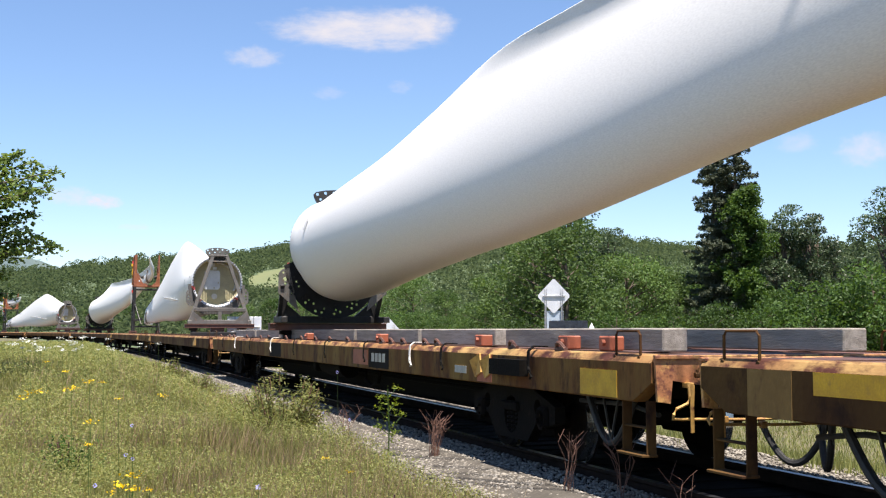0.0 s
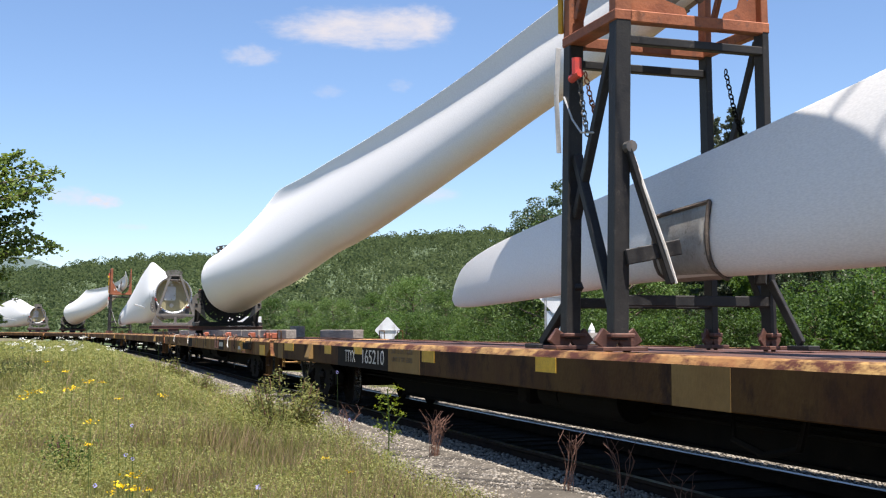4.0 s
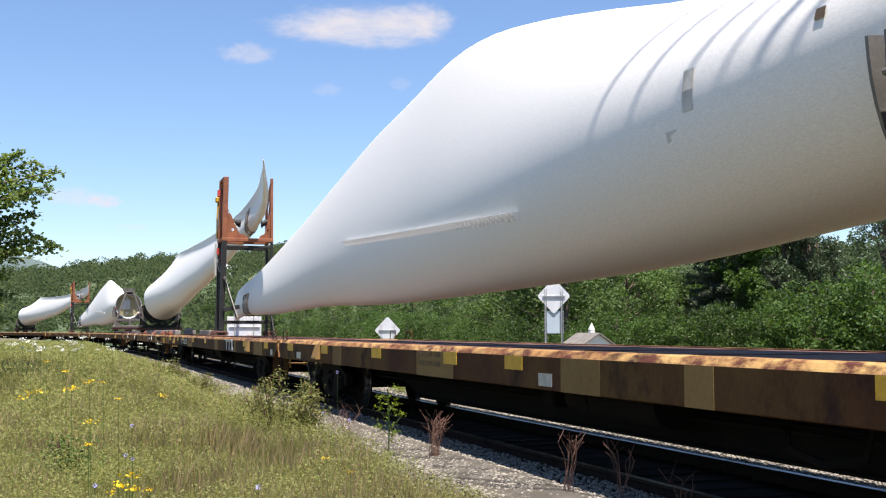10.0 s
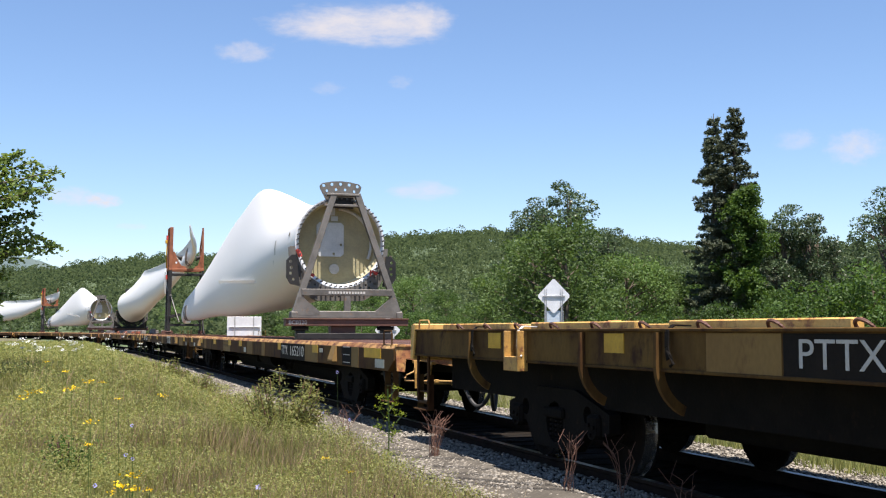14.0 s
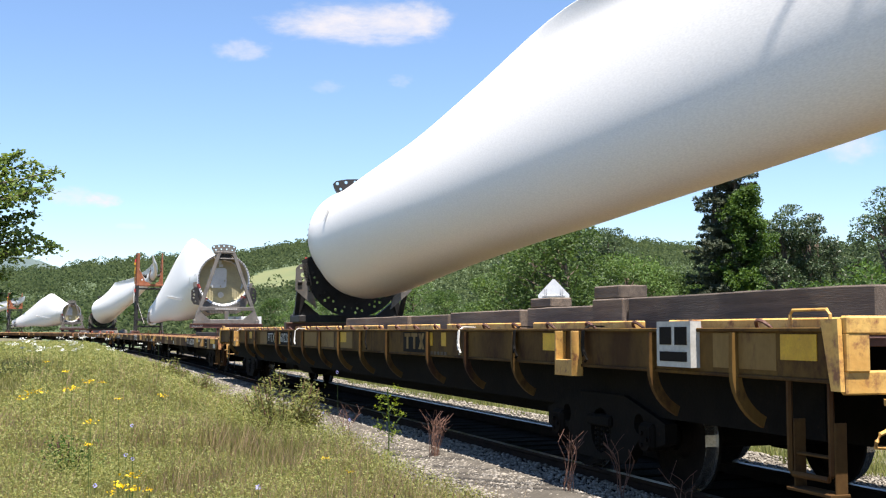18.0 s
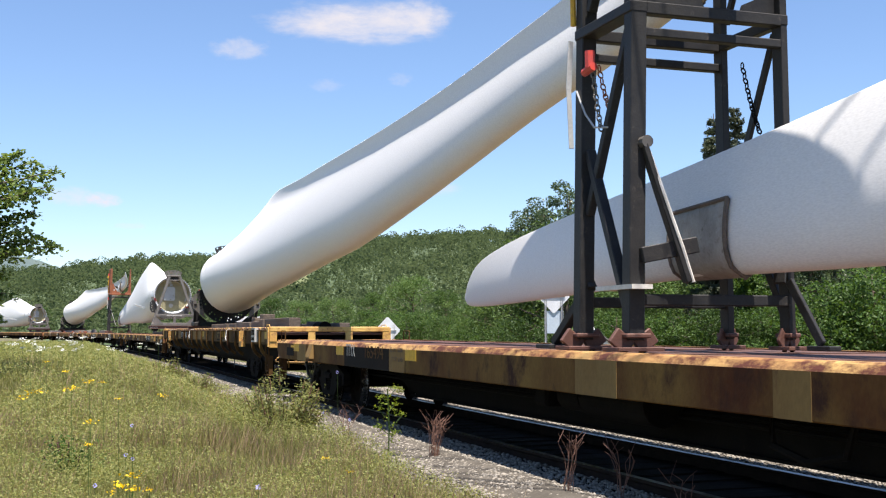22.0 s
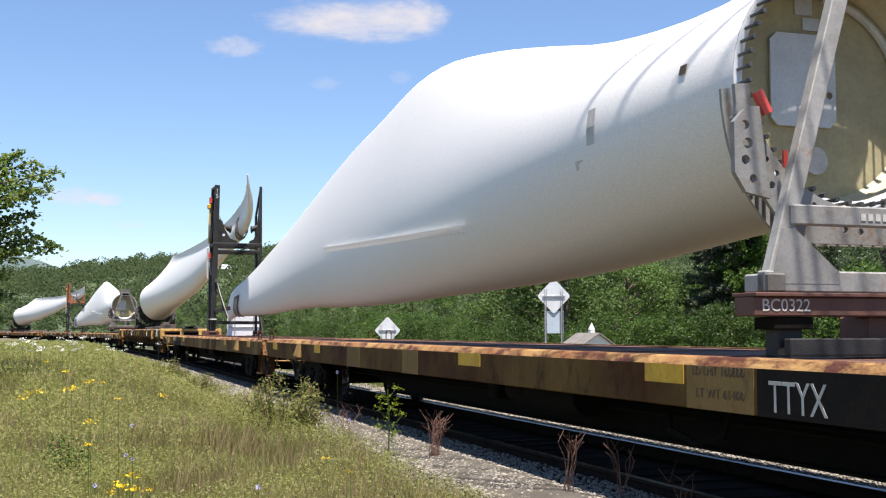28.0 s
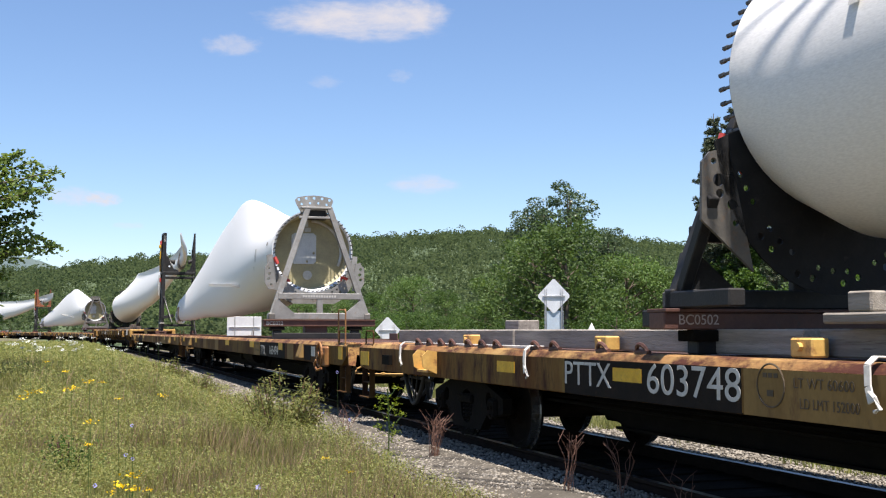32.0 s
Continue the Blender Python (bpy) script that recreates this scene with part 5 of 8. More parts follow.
def ballast():
    verts, faces = [], []
    prof = [(-2.65, -0.42), (-1.95, -0.17), (-1.45, -0.075), (-1.2, -0.09), (-0.9, -0.13), (0, -0.14), (0.9, -0.13), (1.3, -0.095), (1.9, -0.11), (2.4, -0.20), (3.1, -0.62)]
    ss = [-30 + 0.8 * k for k in range(120)] + [66 + 4 * k for k in range(60)]
    for i, s in enumerate(ss):
        for lat, z in prof:
            w = 0.12 * noise.noise(Vector((lat * 3, s * 0.8, 0)))
            verts.append(on_line(s, lat + w, z))
    n = len(prof)
    for i in range(len(ss) - 1):
        for k in range(n - 1):
            faces.append((i * n + k, i * n + k + 1, i * n + n + k + 1, i * n + n + k))
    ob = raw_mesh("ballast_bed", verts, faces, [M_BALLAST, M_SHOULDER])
    # shadow-dark stone only beneath the train's width; the shoulders stay pale
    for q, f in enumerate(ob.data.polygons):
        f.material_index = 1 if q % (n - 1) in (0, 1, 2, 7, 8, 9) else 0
    return tagged(ob, "grey crushed stone bed under the track", "ballast", kind="structure")


ballast()


def rails():
    for lat in (-0.7525, 0.7525):
        bm = bmesh.new()
        sec = [(-0.036, 0.0, 1), (0.036, 0.0, 1), (0.037, -0.03, 0), (0.01, -0.045, 0), (0.01, -0.13, 0), (0.07, -0.155, 0), (-0.07, -0.155, 0), (-0.01, -0.13, 0), (-0.01, -0.045, 0), (-0.037, -0.03, 0)]
        rings = []
        for s in [-40 + 2.0 * k for k in range(160)]:
            rings.append([bm.verts.new(on_line(s, lat + x, z)) for x, z, f in sec])
        n = len(sec)
        for a, b in zip(rings, rings[1:]):
            for k in range(n):
                f = bm.faces.new((a[k], b[k], b[(k + 1) % n], a[(k + 1) % n]))
                f.material_index = 1 if k == 0 else 0
        bmesh.ops.recalc_face_normals(bm, faces=bm.faces[:])
        ob = finish("rail", bm, [M_RAIL, M_RAILTOP])
        tagged(ob, "steel rail with polished head", "rail", kind="structure")


rails()
# ---- woods, hills and meadow ----
FOCAL = 2054.0


def out_at(px, dist, z=0.0):
    """A place that lies dist away in the direction of a column of the picture."""
    a = YAW + math.atan((px - 784.0) / FOCAL)
    return Vector((math.sin(a) * dist, math.cos(a) * dist, z))


def rise(px, y, dist):
    """The height at dist that shows at row y of that column."""
    return EYE.z + dist * (586.0 - y) / FOCAL * math.cos(math.atan((px - 784.0) / FOCAL))


RNG = np.random.default_rng(7)


def leaf_quads(centres, size, flat=0.0, ratio=0.55):
    """Small leaves at the centres, turned at random; flat: how far they lie level."""
    n = len(centres)
    a = RNG.normal(size=(n, 3))
    a[:, 2] *= 1 - flat
    a /= np.linalg.norm(a, axis=1)[:, None]
    b = RNG.normal(size=(n, 3))
    b[:, 2] *= 1 - flat
    b -= a * (a * b).sum(1)[:, None]
    b /= np.linalg.norm(b, axis=1)[:, None]
    s = (size * RNG.uniform(0.6, 1.35, n))[:, None]
    v = np.stack([centres - a * s * 0.5, centres + b * s * ratio * 0.5 - a * s * 0.05, centres + a * s * 0.5, centres - b * s * ratio * 0.5 - a * s * 0.05], 1)
    return v.reshape(-1, 3), np.arange(4 * n, dtype=np.int32).reshape(-1, 4)


def limb(bm, a, b, r0, r1, n=7, wob=0.05, steps=5):
    a, b = Vector(a), Vector(b)
    L = (b - a).length
    prev = None
    for i in range(steps + 1):
        k = i / steps
        c = a.lerp(b, k) + Vector((random.uniform(-1, 1), random.uniform(-1, 1), 0)) * wob * L * (0 < i < steps)
        r = r0 + (r1 - r0) * k
        d = (b - a).normalized()
        u = Vector((1, 0, 0)) if abs(d.x) < 0.9 else Vector((0, 1, 0))
        x = d.cross(u).normalized()
        y = d.cross(x)
        ring = [bm.verts.new(c + r * (math.cos(q * math.tau / n) * x + math.sin(q * math.tau / n) * y)) for q in range(n)]
        if prev:
            for q in range(n):
                bm.faces.new((prev[q], prev[(q + 1) % n], ring[(q + 1) % n], ring[q]))
        prev = ring


def broad_tree(name, height, width, leaves, size, mat, label, seed, low=0.18, clumps=60, shape=0.5, group="trees behind the line"):
    """A leafy tree: trunk, limbs and a crown of many clumps of leaves with gaps between."""
    random.seed(seed)
    rng = np.random.default_rng(seed)
    ob = new(name)
    tagged(ob, label, "tree", group)
    bm = bmesh.new()
    limb(bm, (0, 0, -0.3), (0.02 * height, 0, height * 0.92), 0.022 * height, 0.006 * height, 9, 0.01, 8)
    cs = []
    for k in range(clumps):
        u = rng.uniform(low, 1.0)
        env = width / 2 * (math.sin(math.pi * min(1.0, (u - low) / (1 - low) * 0.86 + 0.10)) ** shape)
        a = rng.uniform(0, math.tau)
        rr = env * math.sqrt(rng.uniform(0.12, 1.0)) * rng.uniform(0.8, 1.12)
        c = np.array((rr * math.cos(a), rr * math.sin(a), u * height))
        cs.append((c, rng.uniform(0.5, 1.1) * width * 0.13 + 0.12))
        if k % 3 == 0:
            limb(bm, (0, 0, max(0.1 * height, (u - 0.18) * height)), c, 0.008 * height, 0.002 * height, 5, 0.06, 3)
    part("trunk", bm, M_BARK, ob, "grey-brown trunk and limbs")
    per = leaves // clumps
    pts = []
    for c, r in cs:
        g = rng.normal(size=(per, 3))
        g /= np.linalg.norm(g, axis=1)[:, None]
        pts.append(c + g * (r * rng.uniform(0.25, 1.0, per) ** 0.5)[:, None] * np.array((1.15, 1.15, 0.75)))
    v, f = leaf_quads(np.concatenate(pts), size, 0.25)
    raw_mesh("crown", v, f, mat, ob)
    return ob


def spruce(name, height, width, mat, label, seed, vine=False):
    """A conifer in tiers of drooping boughs; vine: its lower half is grown over by a leafy climber."""
    random.seed(seed)
    rng = np.random.default_rng(seed)
    ob = new(name)
    tagged(ob, label, "tree", "trees behind the line")
    bm = bmesh.new()
    limb(bm, (0, 0, -0.3), (0, 0, height), 0.018 * height, 0.02, 9, 0.004, 10)
    pts = []
    z = 0.06 * height
    while z < height * 0.985:
        u = z / height
        reach = width / 2 * ((1 - u) ** 0.68 + 0.07) * (0.86 + 0.10 * math.sin(u * 29) + 0.12 * math.sin(u * 61))
        n = rng.integers(5, 9)
        for k in range(n):
            a = rng.uniform(0, math.tau)
            L = reach * rng.uniform(0.6, 1.15)
            d = np.array((math.cos(a), math.sin(a), 0))
            tip = np.array((0, 0, z)) + d * L + np.array((0, 0, -0.10 * L + 0.17 * L * rng.uniform(-1, 2)))
            if k % 2 == 0:
                limb(bm, (0, 0, z), tip, 0.03, 0.008, 4, 0.02, 3)
            m = max(16, int(120 * L))
            q = rng.uniform(0.12, 1.0, m) ** 0.75
            side = np.array((-d[1], d[0], 0))
            w = rng.normal(size=m) * 0.20 * L * (1.1 - q)
            base = np.array((0, 0, z))[None] + q[:, None] * (tip - np.array((0, 0, z)))[None]
            base += side[None] * w[:, None]
            base[:, 2] += rng.normal(size=m) * 0.07 - 0.10 * np.abs(w) + 0.05
            pts.append(base)
        z += rng.uniform(0.010, 0.024) * height
    part("trunk", bm, M_BARK, ob, "straight dark trunk")
    v, f = leaf_quads(np.concatenate(pts), 0.20, 0.35, 0.38)
    raw_mesh("crown", v, f, mat, ob)
    if vine:
        cl = []
        for k in range(230):
            zz = rng.uniform(0.02, 0.66) ** 0.9 * height
            a = rng.uniform(0, math.tau)
            rr = width * (0.23 + 0.12 * math.sin(zz * 1.9 + a)) * (1.15 - 0.75 * zz / height) * rng.uniform(0.5, 1.1)
            c = np.array((rr * math.cos(a) + 0.30, rr * math.sin(a) - 1.1, zz))
            g = rng.normal(size=(120, 3))
            g /= np.linalg.norm(g, axis=1)[:, None]
            cl.append(c + g * (rng.uniform(0.3, 1, 120) * rng.uniform(0.25, 0.6))[:, None])
        v, f = leaf_quads(np.concatenate(cl), 0.17, 0.25)
        raw_mesh("climber", v, f, M_CREEPER, ob)
    return ob


def stand(ob, px, dist, turn=0.0, size=1.0, tall=1.0, z=None):
    p = out_at(px, dist)
    p.z = (ground_z(p.x, p.y) if z is None else z) - 0.1
    ob.matrix_basis = Matrix.Translation(p) @ Matrix.Rotation(radians(turn), 4, "Z") @ Matrix.Diagonal((size, size, size * tall, 1))
    return ob


def again(ob, px, dist, turn, size, tall=1.0, z=None):
    """Another tree of the same kind."""
    return stand(copy_thing(ob, Matrix()), px, dist, turn, size, tall, z)


poplar = broad_tree("poplar_tree", 12.0, 5.2, 11000, 0.20, M_LEAF_C, "dark grey-green poplar with shimmering leaves", 11, 0.14, 70, 0.42)
willow = broad_tree("willow_tree", 9.0, 8.5, 13000, 0.22, M_LEAF_B, "broad soft yellow-green willow", 12, 0.06, 80, 0.35)
maple = broad_tree("broadleaf_tree", 9.5, 6.8, 12000, 0.22, M_LEAF, "rounded green broadleaf tree", 13, 0.08, 76, 0.4)
shrub = broad_tree("shrub", 4.2, 5.6, 8000, 0.17, M_LEAF, "low bright green thicket shrub", 14, 0.02, 60, 0.3)
slim = broad_tree("slim_poplar", 10.0, 2.6, 6000, 0.18, M_LEAF_C, "slender poplar with silvery leaves", 15, 0.10, 46, 0.4)
stand(spruce("vine_clad_spruce", 15.5, 6.0, M_NEEDLE, "tall dark spruce overgrown with a leafy climber", 21, True), 1304, 70, -20)
stand(spruce("spruce_tree", 15.5, 5.0, M_NEEDLE, "dark spruce close beside a taller one", 22), 1268, 71.5, 80)
stand(poplar, 1004, 74, 0, 0.97)
again(poplar, 935, 78, 70, 0.86)
again(poplar, 968, 76, 110, 0.91)
again(poplar, 1436, 77, 160, 0.80)
again(poplar, 1372, 79, 310, 0.78)
again(poplar, 1082, 76, 140, 0.74)
again(poplar, 1392, 78, 200, 0.86)
again(poplar, 1572, 74, 250, 0.90)
again(poplar, 1650, 76, 20, 0.9)
stand(slim, 1445, 80, 0, 0.96)
again(slim, 1420, 84, 50, 0.92)
again(slim, 1478, 84, 100, 0.82)
again(slim, 1520, 80, 150, 0.80)
again(slim, 1350, 84, 30, 0.66)
again(slim, 1034, 78, 90, 0.84)
stand(willow, 1000, 66, 0, 0.90)
again(willow, 890, 74, 60, 0.62)
again(willow, 1110, 70, 120, 0.72)
again(willow, 945, 70, 200, 0.84)
again(willow, 1160, 72, 250, 0.66)
stand(maple, 1200, 74, 0, 0.52)
again(maple, 1060, 76, 40, 0.60)
again(maple, 1340, 70, 80, 0.50)
again(maple, 1150, 80, 100, 0.58)
again(maple, 1240, 78, 200, 0.56)
again(maple, 860, 84, 150, 0.42)
again(maple, 1390, 66, 170, 0.46)
again(maple, 1500, 68, 220, 0.46)
again(maple, 1590, 66, 280, 0.52)
for k, (px, d, sc) in enumerate(((880, 64, 0.62), (930, 60, 0.66), (985, 60, 0.62), (1040, 61, 0.66), (1090, 60, 0.72), (1140, 60, 0.78), (1190, 60, 0.74), (1240, 60, 0.8), (1300, 60, 0.80), (1350, 61, 0.82), (1400, 60, 0.88), (1440, 58, 1.0), (1492, 58, 1.14), (1548, 58, 1.20), (1610, 58, 1.16), (840, 84, 0.75), (800, 92, 0.80), (760, 96, 0.86), (720, 98, 0.92), (680, 100, 0.85), (640, 104, 0.80), (600, 110, 0.78), (560, 118, 0.8), (520, 128, 0.8))):
    again(shrub, px, d, k * 67, sc, 1.0 + 0.12 * math.sin(k * 2.1)) if k else stand(shrub, px, d, 0, sc)
for k, (px, d, sc) in enumerate(((730, 108, 0.62), (660, 118, 0.5), (590, 128, 0.5), (790, 110, 0.5), (530, 140, 0.5), (480, 150, 0.52), (430, 160, 0.5), (370, 170, 0.5), (300, 180, 0.5), (230, 190, 0.5), (150, 200, 0.5), (80, 205, 0.5), (20, 210, 0.5), (-40, 215, 0.5))):
    again(maple if k % 2 else willow, px, d, k * 53, sc * 1.25)

# hills: a long wooded ridge, with one farther off behind it
RIDGE = [(-900, 452), (-200, 470), (0, 474), (90, 474), (150, 463), (320, 449), (420, 444), (500, 430), (620, 417), (740, 415), (880, 404), (1000, 411), (1130, 426), (1210, 429), (1400, 430), (1800, 438), (2600, 450)]


def hill_z(px, d):
    y = table(RIDGE, px)[0]
    top = rise(px, y + 30, 620)
    k = smooth(120, 620, d)
    z = -1.6 + (top + 1.6) * (k ** 0.9)
    if d > 620:
        z = top - 0.10 * (d - 620)
    return z + 2.5 * noise.noise(Vector((px * 0.006, d * 0.012, 3))) * smooth(150, 260, d)


def hills():
    verts, faces = [], []
    pxs = list(range(-900, 2601, 50))
    ds = [105, 120, 140, 165, 195, 230, 270, 310, 350, 400, 450, 500, 560, 620, 680, 760, 900]
    for d in ds:
        for px in pxs:
            p = out_at(px, d)
            verts.append((p.x, p.y, hill_z(px, d)))
    n = len(pxs)
    for j in range(len(ds) - 1):
        for i in range(n - 1):
            faces.append((j * n + i, j * n + i + 1, j * n + n + i + 1, j * n + n + i))
    ob = raw_mesh("hill_ground", verts, faces, M_HILL)
    ob.data.shade_smooth()
    tagged(ob, "long wooded hill behind the railway", "hill", kind="structure")
    # far blue hill, its distance haze mixed into the colour
    verts, faces = [], []
    prof = [(-700, 440), (-300, 446), (-60, 452), (40, 455), (70, 462), (100, 474), (150, 486), (240, 500)]
    for d, drop in ((1900, 200), (2200, 0), (2600, 60)):
        for px, y in prof:
            p = out_at(px, d)
            verts.append((p.x, p.y, rise(px, y, 2200) - drop))
    n = len(prof)
    for j in range(2):
        for i in range(n - 1):
            faces.append((j * n + i, j * n + i + 1, j * n + n + i + 1, j * n + n + i))
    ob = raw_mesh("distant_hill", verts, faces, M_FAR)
    ob.data.shade_smooth()
    tagged(ob, "blue-green hill in the far distance", "hill", kind="structure")


# Green of the woods shifted to blue to paint in the haze of distance.
M_FAR = material("hazed_distant_woods", (0.055, 0.085, 0.09), (0.075, 0.105, 0.10), 0.95, 0, 0.01, 0.08, 0.2)
hills()


def clearing(px, d):
    """The pasture on the slope, where no trees stand."""
    return 440 < px < 545 and 285 < d < 352 and (px - 440) / 105 > (d - 332) / 60


def far_woods():
    """The woods on the hill: crowns of coarse leaves, too many to count."""
    random.seed(5)
    cen, siz = [], []
    for band, (d0, d1, count, r) in enumerate(((125, 190, 900, 1.7), (190, 300, 2300, 1.9), (300, 450, 3600, 2.1), (450, 625, 4800, 2.3))):
        for k in range(count):
            px = random.uniform(-420, 1950)
            d = math.sqrt(random.uniform(d0 * d0, d1 * d1))
            if clearing(px, d):
                continue
            p = out_at(px, d)
            lat = p.x - line_x(min(p.y, 230))
            if d < 300 and p.y < 290 and abs(lat) < 9:
                continue
            cr = r * random.uniform(0.7, 1.3)
            tall = random.choice((1.0, 1.0, 1.1, 1.4))
            z = hill_z(px, d) + cr * 0.9 * tall
            cen.append((p.x, p.y, z, cr, tall))
    cen = np.array(cen)
    m = 60
    n = len(cen)
    g = RNG.normal(size=(n, m, 3))
    g /= np.linalg.norm(g, axis=2)[:, :, None]
    g[:, :, 2] = np.abs(g[:, :, 2]) * 1.15 - 0.35
    q = cen[:, None, :3] + g * (cen[:, 3] * 0.95)[:, None, None] * np.stack([np.ones(n), np.ones(n), cen[:, 4]], 1)[:, None, :]
    v, f = leaf_quads(q.reshape(-1, 3), np.repeat(cen[:, 3] * 0.28, m), 0.35, 0.8)
    ob = raw_mesh("far_woods", v, f, M_CANOPY)
    tagged(ob, "dense green woods covering the hillside", "woods", kind="stuff")


far_woods()


def pasture():
    verts, faces = [], []
    pxs = [440 + 5 * k for k in range(22)]
    ds = [285 + 6 * k for k in range(12)]
    for d in ds:
        for px in pxs:
            p = out_at(px, d)
            verts.append((p.x, p.y, hill_z(px, d) + 2.0))
    n = len(pxs)
    for j in range(len(ds) - 1):
        for i in range(n - 1):
            if clearing(pxs[i] + 1, ds[j] + 1):
                faces.append((j * n + i, j * n + i + 1, j * n + n + i + 1, j * n + n + i))
    ob = raw_mesh("pasture", verts, faces, M_CLEAR)
    tagged(ob, "pale green pasture on the hillside", "pasture", kind="structure")


pasture()

# ---- the maple whose boughs hang into view ----
def near_maple():
    random.seed(31)
    rng = np.random.default_rng(31)
    ob = new("maple_tree")
    tagged(ob, "near maple with sunlit hanging boughs", "tree")
    bm = bmesh.new()
    base = out_at(-190, 24)
    base.z = ground_z(base.x, base.y)
    limb(bm, (0, 0, -0.3), (0.2, 0, 6.5), 0.22, 0.12, 10, 0.01, 8)
    cl = []
    tips = [(92, 300, 0.0), (60, 285, 0.4), (30, 268, 0.6), (80, 330, -0.3), (45, 335, 0.3), (20, 320, 0.8), (96, 432, 0.0), (70, 420, 0.4), (40, 405, 0.2), (15, 390, 0.7), (55, 375, 0.5), (15, 440, 0.6), (5, 480, 0.4), (12, 520, 0.5), (-5, 560, 0.6), (-40, 300, 0.5), (-40, 400, 0.6), (-60, 350, 1.2), (-30, 240, 0.8), (-80, 280, 1.5), (-100, 220, 1.0), (-90, 460, 1.0), (-60, 500, 0.8), (-140, 180, 1.0), (0, 275, 0.9)]
    for px, y, back in tips:
        tip = out_at(px, 23.0 + back)
        tip.z = rise(px, y, 23.0 + back)
        tip = tip - base
        root = Vector((0.1, 0, max(1.8, tip.z * 0.8)))
        limb(bm, root, tip, 0.05, 0.010, 5, 0.05, 5)
        n = 9
        for k in range(n):
            q = 0.35 + 0.65 * (k + 1) / n
            c = root.lerp(tip, q)
            m = int(64 * (1.2 - 0.5 * q))
            g = rng.normal(size=(m, 3)) * np.array((0.16, 0.16, 0.075)) * (1.35 - 0.75 * q)
            g[:, 2] -= 0.5 * np.abs(g[:, 0])
            cl.append(np.array(c) + g + np.array((0, 0, -0.02)))
    part("trunk", bm, M_BARK, ob, "grey maple trunk and boughs")
    v, f = leaf_quads(np.concatenate(cl), 0.095, 0.5, 0.8)
    raw_mesh("crown", v, f, M_MAPLE, ob)
    ob.matrix_basis = Matrix.Translation(base)


near_maple()


# ---- meadow ----
def meadow():
    rng = np.random.default_rng(3)
    def spots(n, d0, d1, p0, p1):
        d = np.exp(rng.uniform(math.log(d0), math.log(d1), n))
        px = rng.uniform(p0, p1, n)
        return px, d
    def blades(name, n, d0, d1, h0, h1, mat, label, w=0.005, clump=0.0, p0=-60, p1=960, edge=-1.85):
        px, d = spots(n, d0, d1, p0, p1)
        base, hs, ds = [], [], []
        for a, dd in zip(px, d):
            p = out_at(a, dd)
            lat = p.x - line_x(p.y)
            lim = edge - 0.38 * (1 - smooth(10, 19, p.y)) + 0.45 * noise.noise(Vector((p.y * 0.5, 1.7, 0))) + 0.3 * noise.noise(Vector((p.y * 1.7, 5.7, 0)))
            if lat > lim - 0.35 * rng.uniform() ** 2:
                continue
            c = noise.noise(Vector((p.x * 0.9, p.y * 0.6, 4)))
            if clump and c < clump * rng.uniform(-1, 1):
                continue
            base.append((p.x, p.y, ground_z(p.x, p.y) - 0.02))
            hs.append(1 + 0.5 * c)
            ds.append(dd)
        base = np.array(base)
        k = len(base)
        h = rng.uniform(h0, h1, k) * np.array(hs) * (0.55 + 0.45 * np.clip((np.array(ds) - 6) / 6, 0, 1))
        ang = rng.uniform(0, math.tau, k)
        out = np.stack([np.cos(ang), np.sin(ang), np.zeros(k)], 1)
        side = np.stack([-np.sin(ang + 0.9), np.cos(ang + 0.9), np.zeros(k)], 1) * (w * np.clip(np.array(ds) / 9, 0.8, 3.2))[:, None]
        lean = rng.uniform(0.05, 0.45, k)[:, None] * h[:, None]
        up = np.array((0, 0, 1.0))[None] * h[:, None]
        m = base + up * 0.55 + out * lean * 0.35
        t = base + up * 0.98 + out * lean
        v = np.stack([base - side, base + side, m + side * 0.8, m - side * 0.8, t + side * 0.15, t - side * 0.15], 1).reshape(-1, 3)
        o = np.arange(k)[:, None] * 6
        f = np.concatenate([o + np.array((0, 1, 2, 3)), o + np.array((3, 2, 4, 5))])
        ob = raw_mesh(name, v, f, mat)
        tagged(ob, label, "grass", kind="stuff")
    blades("meadow_grass", 130000, 6.3, 75, 0.14, 0.36, M_GRASS, "tall green and yellowing meadow grass", 0.0028)
    blades("dry_grass", 14000, 6.3, 26, 0.20, 0.48, M_STRAW, "dry straw-coloured grass stalks", 0.0026, 0.35)
    blades("seeding_grass", 12000, 6.3, 16, 0.20, 0.46, M_PINKISH, "reddish seeding grass in the meadow", 0.003, 0.3)
    # weeds with small leaves among the grass
    px, d = spots(27000, 6.6, 60, -60, 940)
    pts, leaf = [], []
    for a, dd in zip(px, d):
        p = out_at(a, dd)
        if p.x - line_x(p.y) > -1.95 - 0.35 * (1 - smooth(10, 19, p.y)) or noise.noise(Vector((p.x * 0.7, p.y * 0.5, 9))) < -0.15:
            continue
        z = ground_z(p.x, p.y)
        n = 22
        g = rng.normal(size=(n, 3)) * np.array((0.07, 0.07, 0.0))
        g[:, 2] = rng.uniform(0.04, 0.24 + 0.14 * smooth(8, 13, dd), n)
        pts.append(np.array((p.x, p.y, z)) + g)
        leaf.append(np.full(n, 0.009 + 0.0016 * dd))
    v, f = leaf_quads(np.concatenate(pts), np.concatenate(leaf), 0.2, 0.36)
    tagged(raw_mesh("meadow_weeds", v, f, M_MEADOW), "low leafy weeds in the grass", "weeds", kind="stuff")
    # grass and weeds on the far side of the line
    base = []
    for k in range(42000):
        s = math.exp(rng.uniform(math.log(6), math.log(70)))
        lat = 2.15 + 9 * rng.uniform(0, 1) ** 1.3
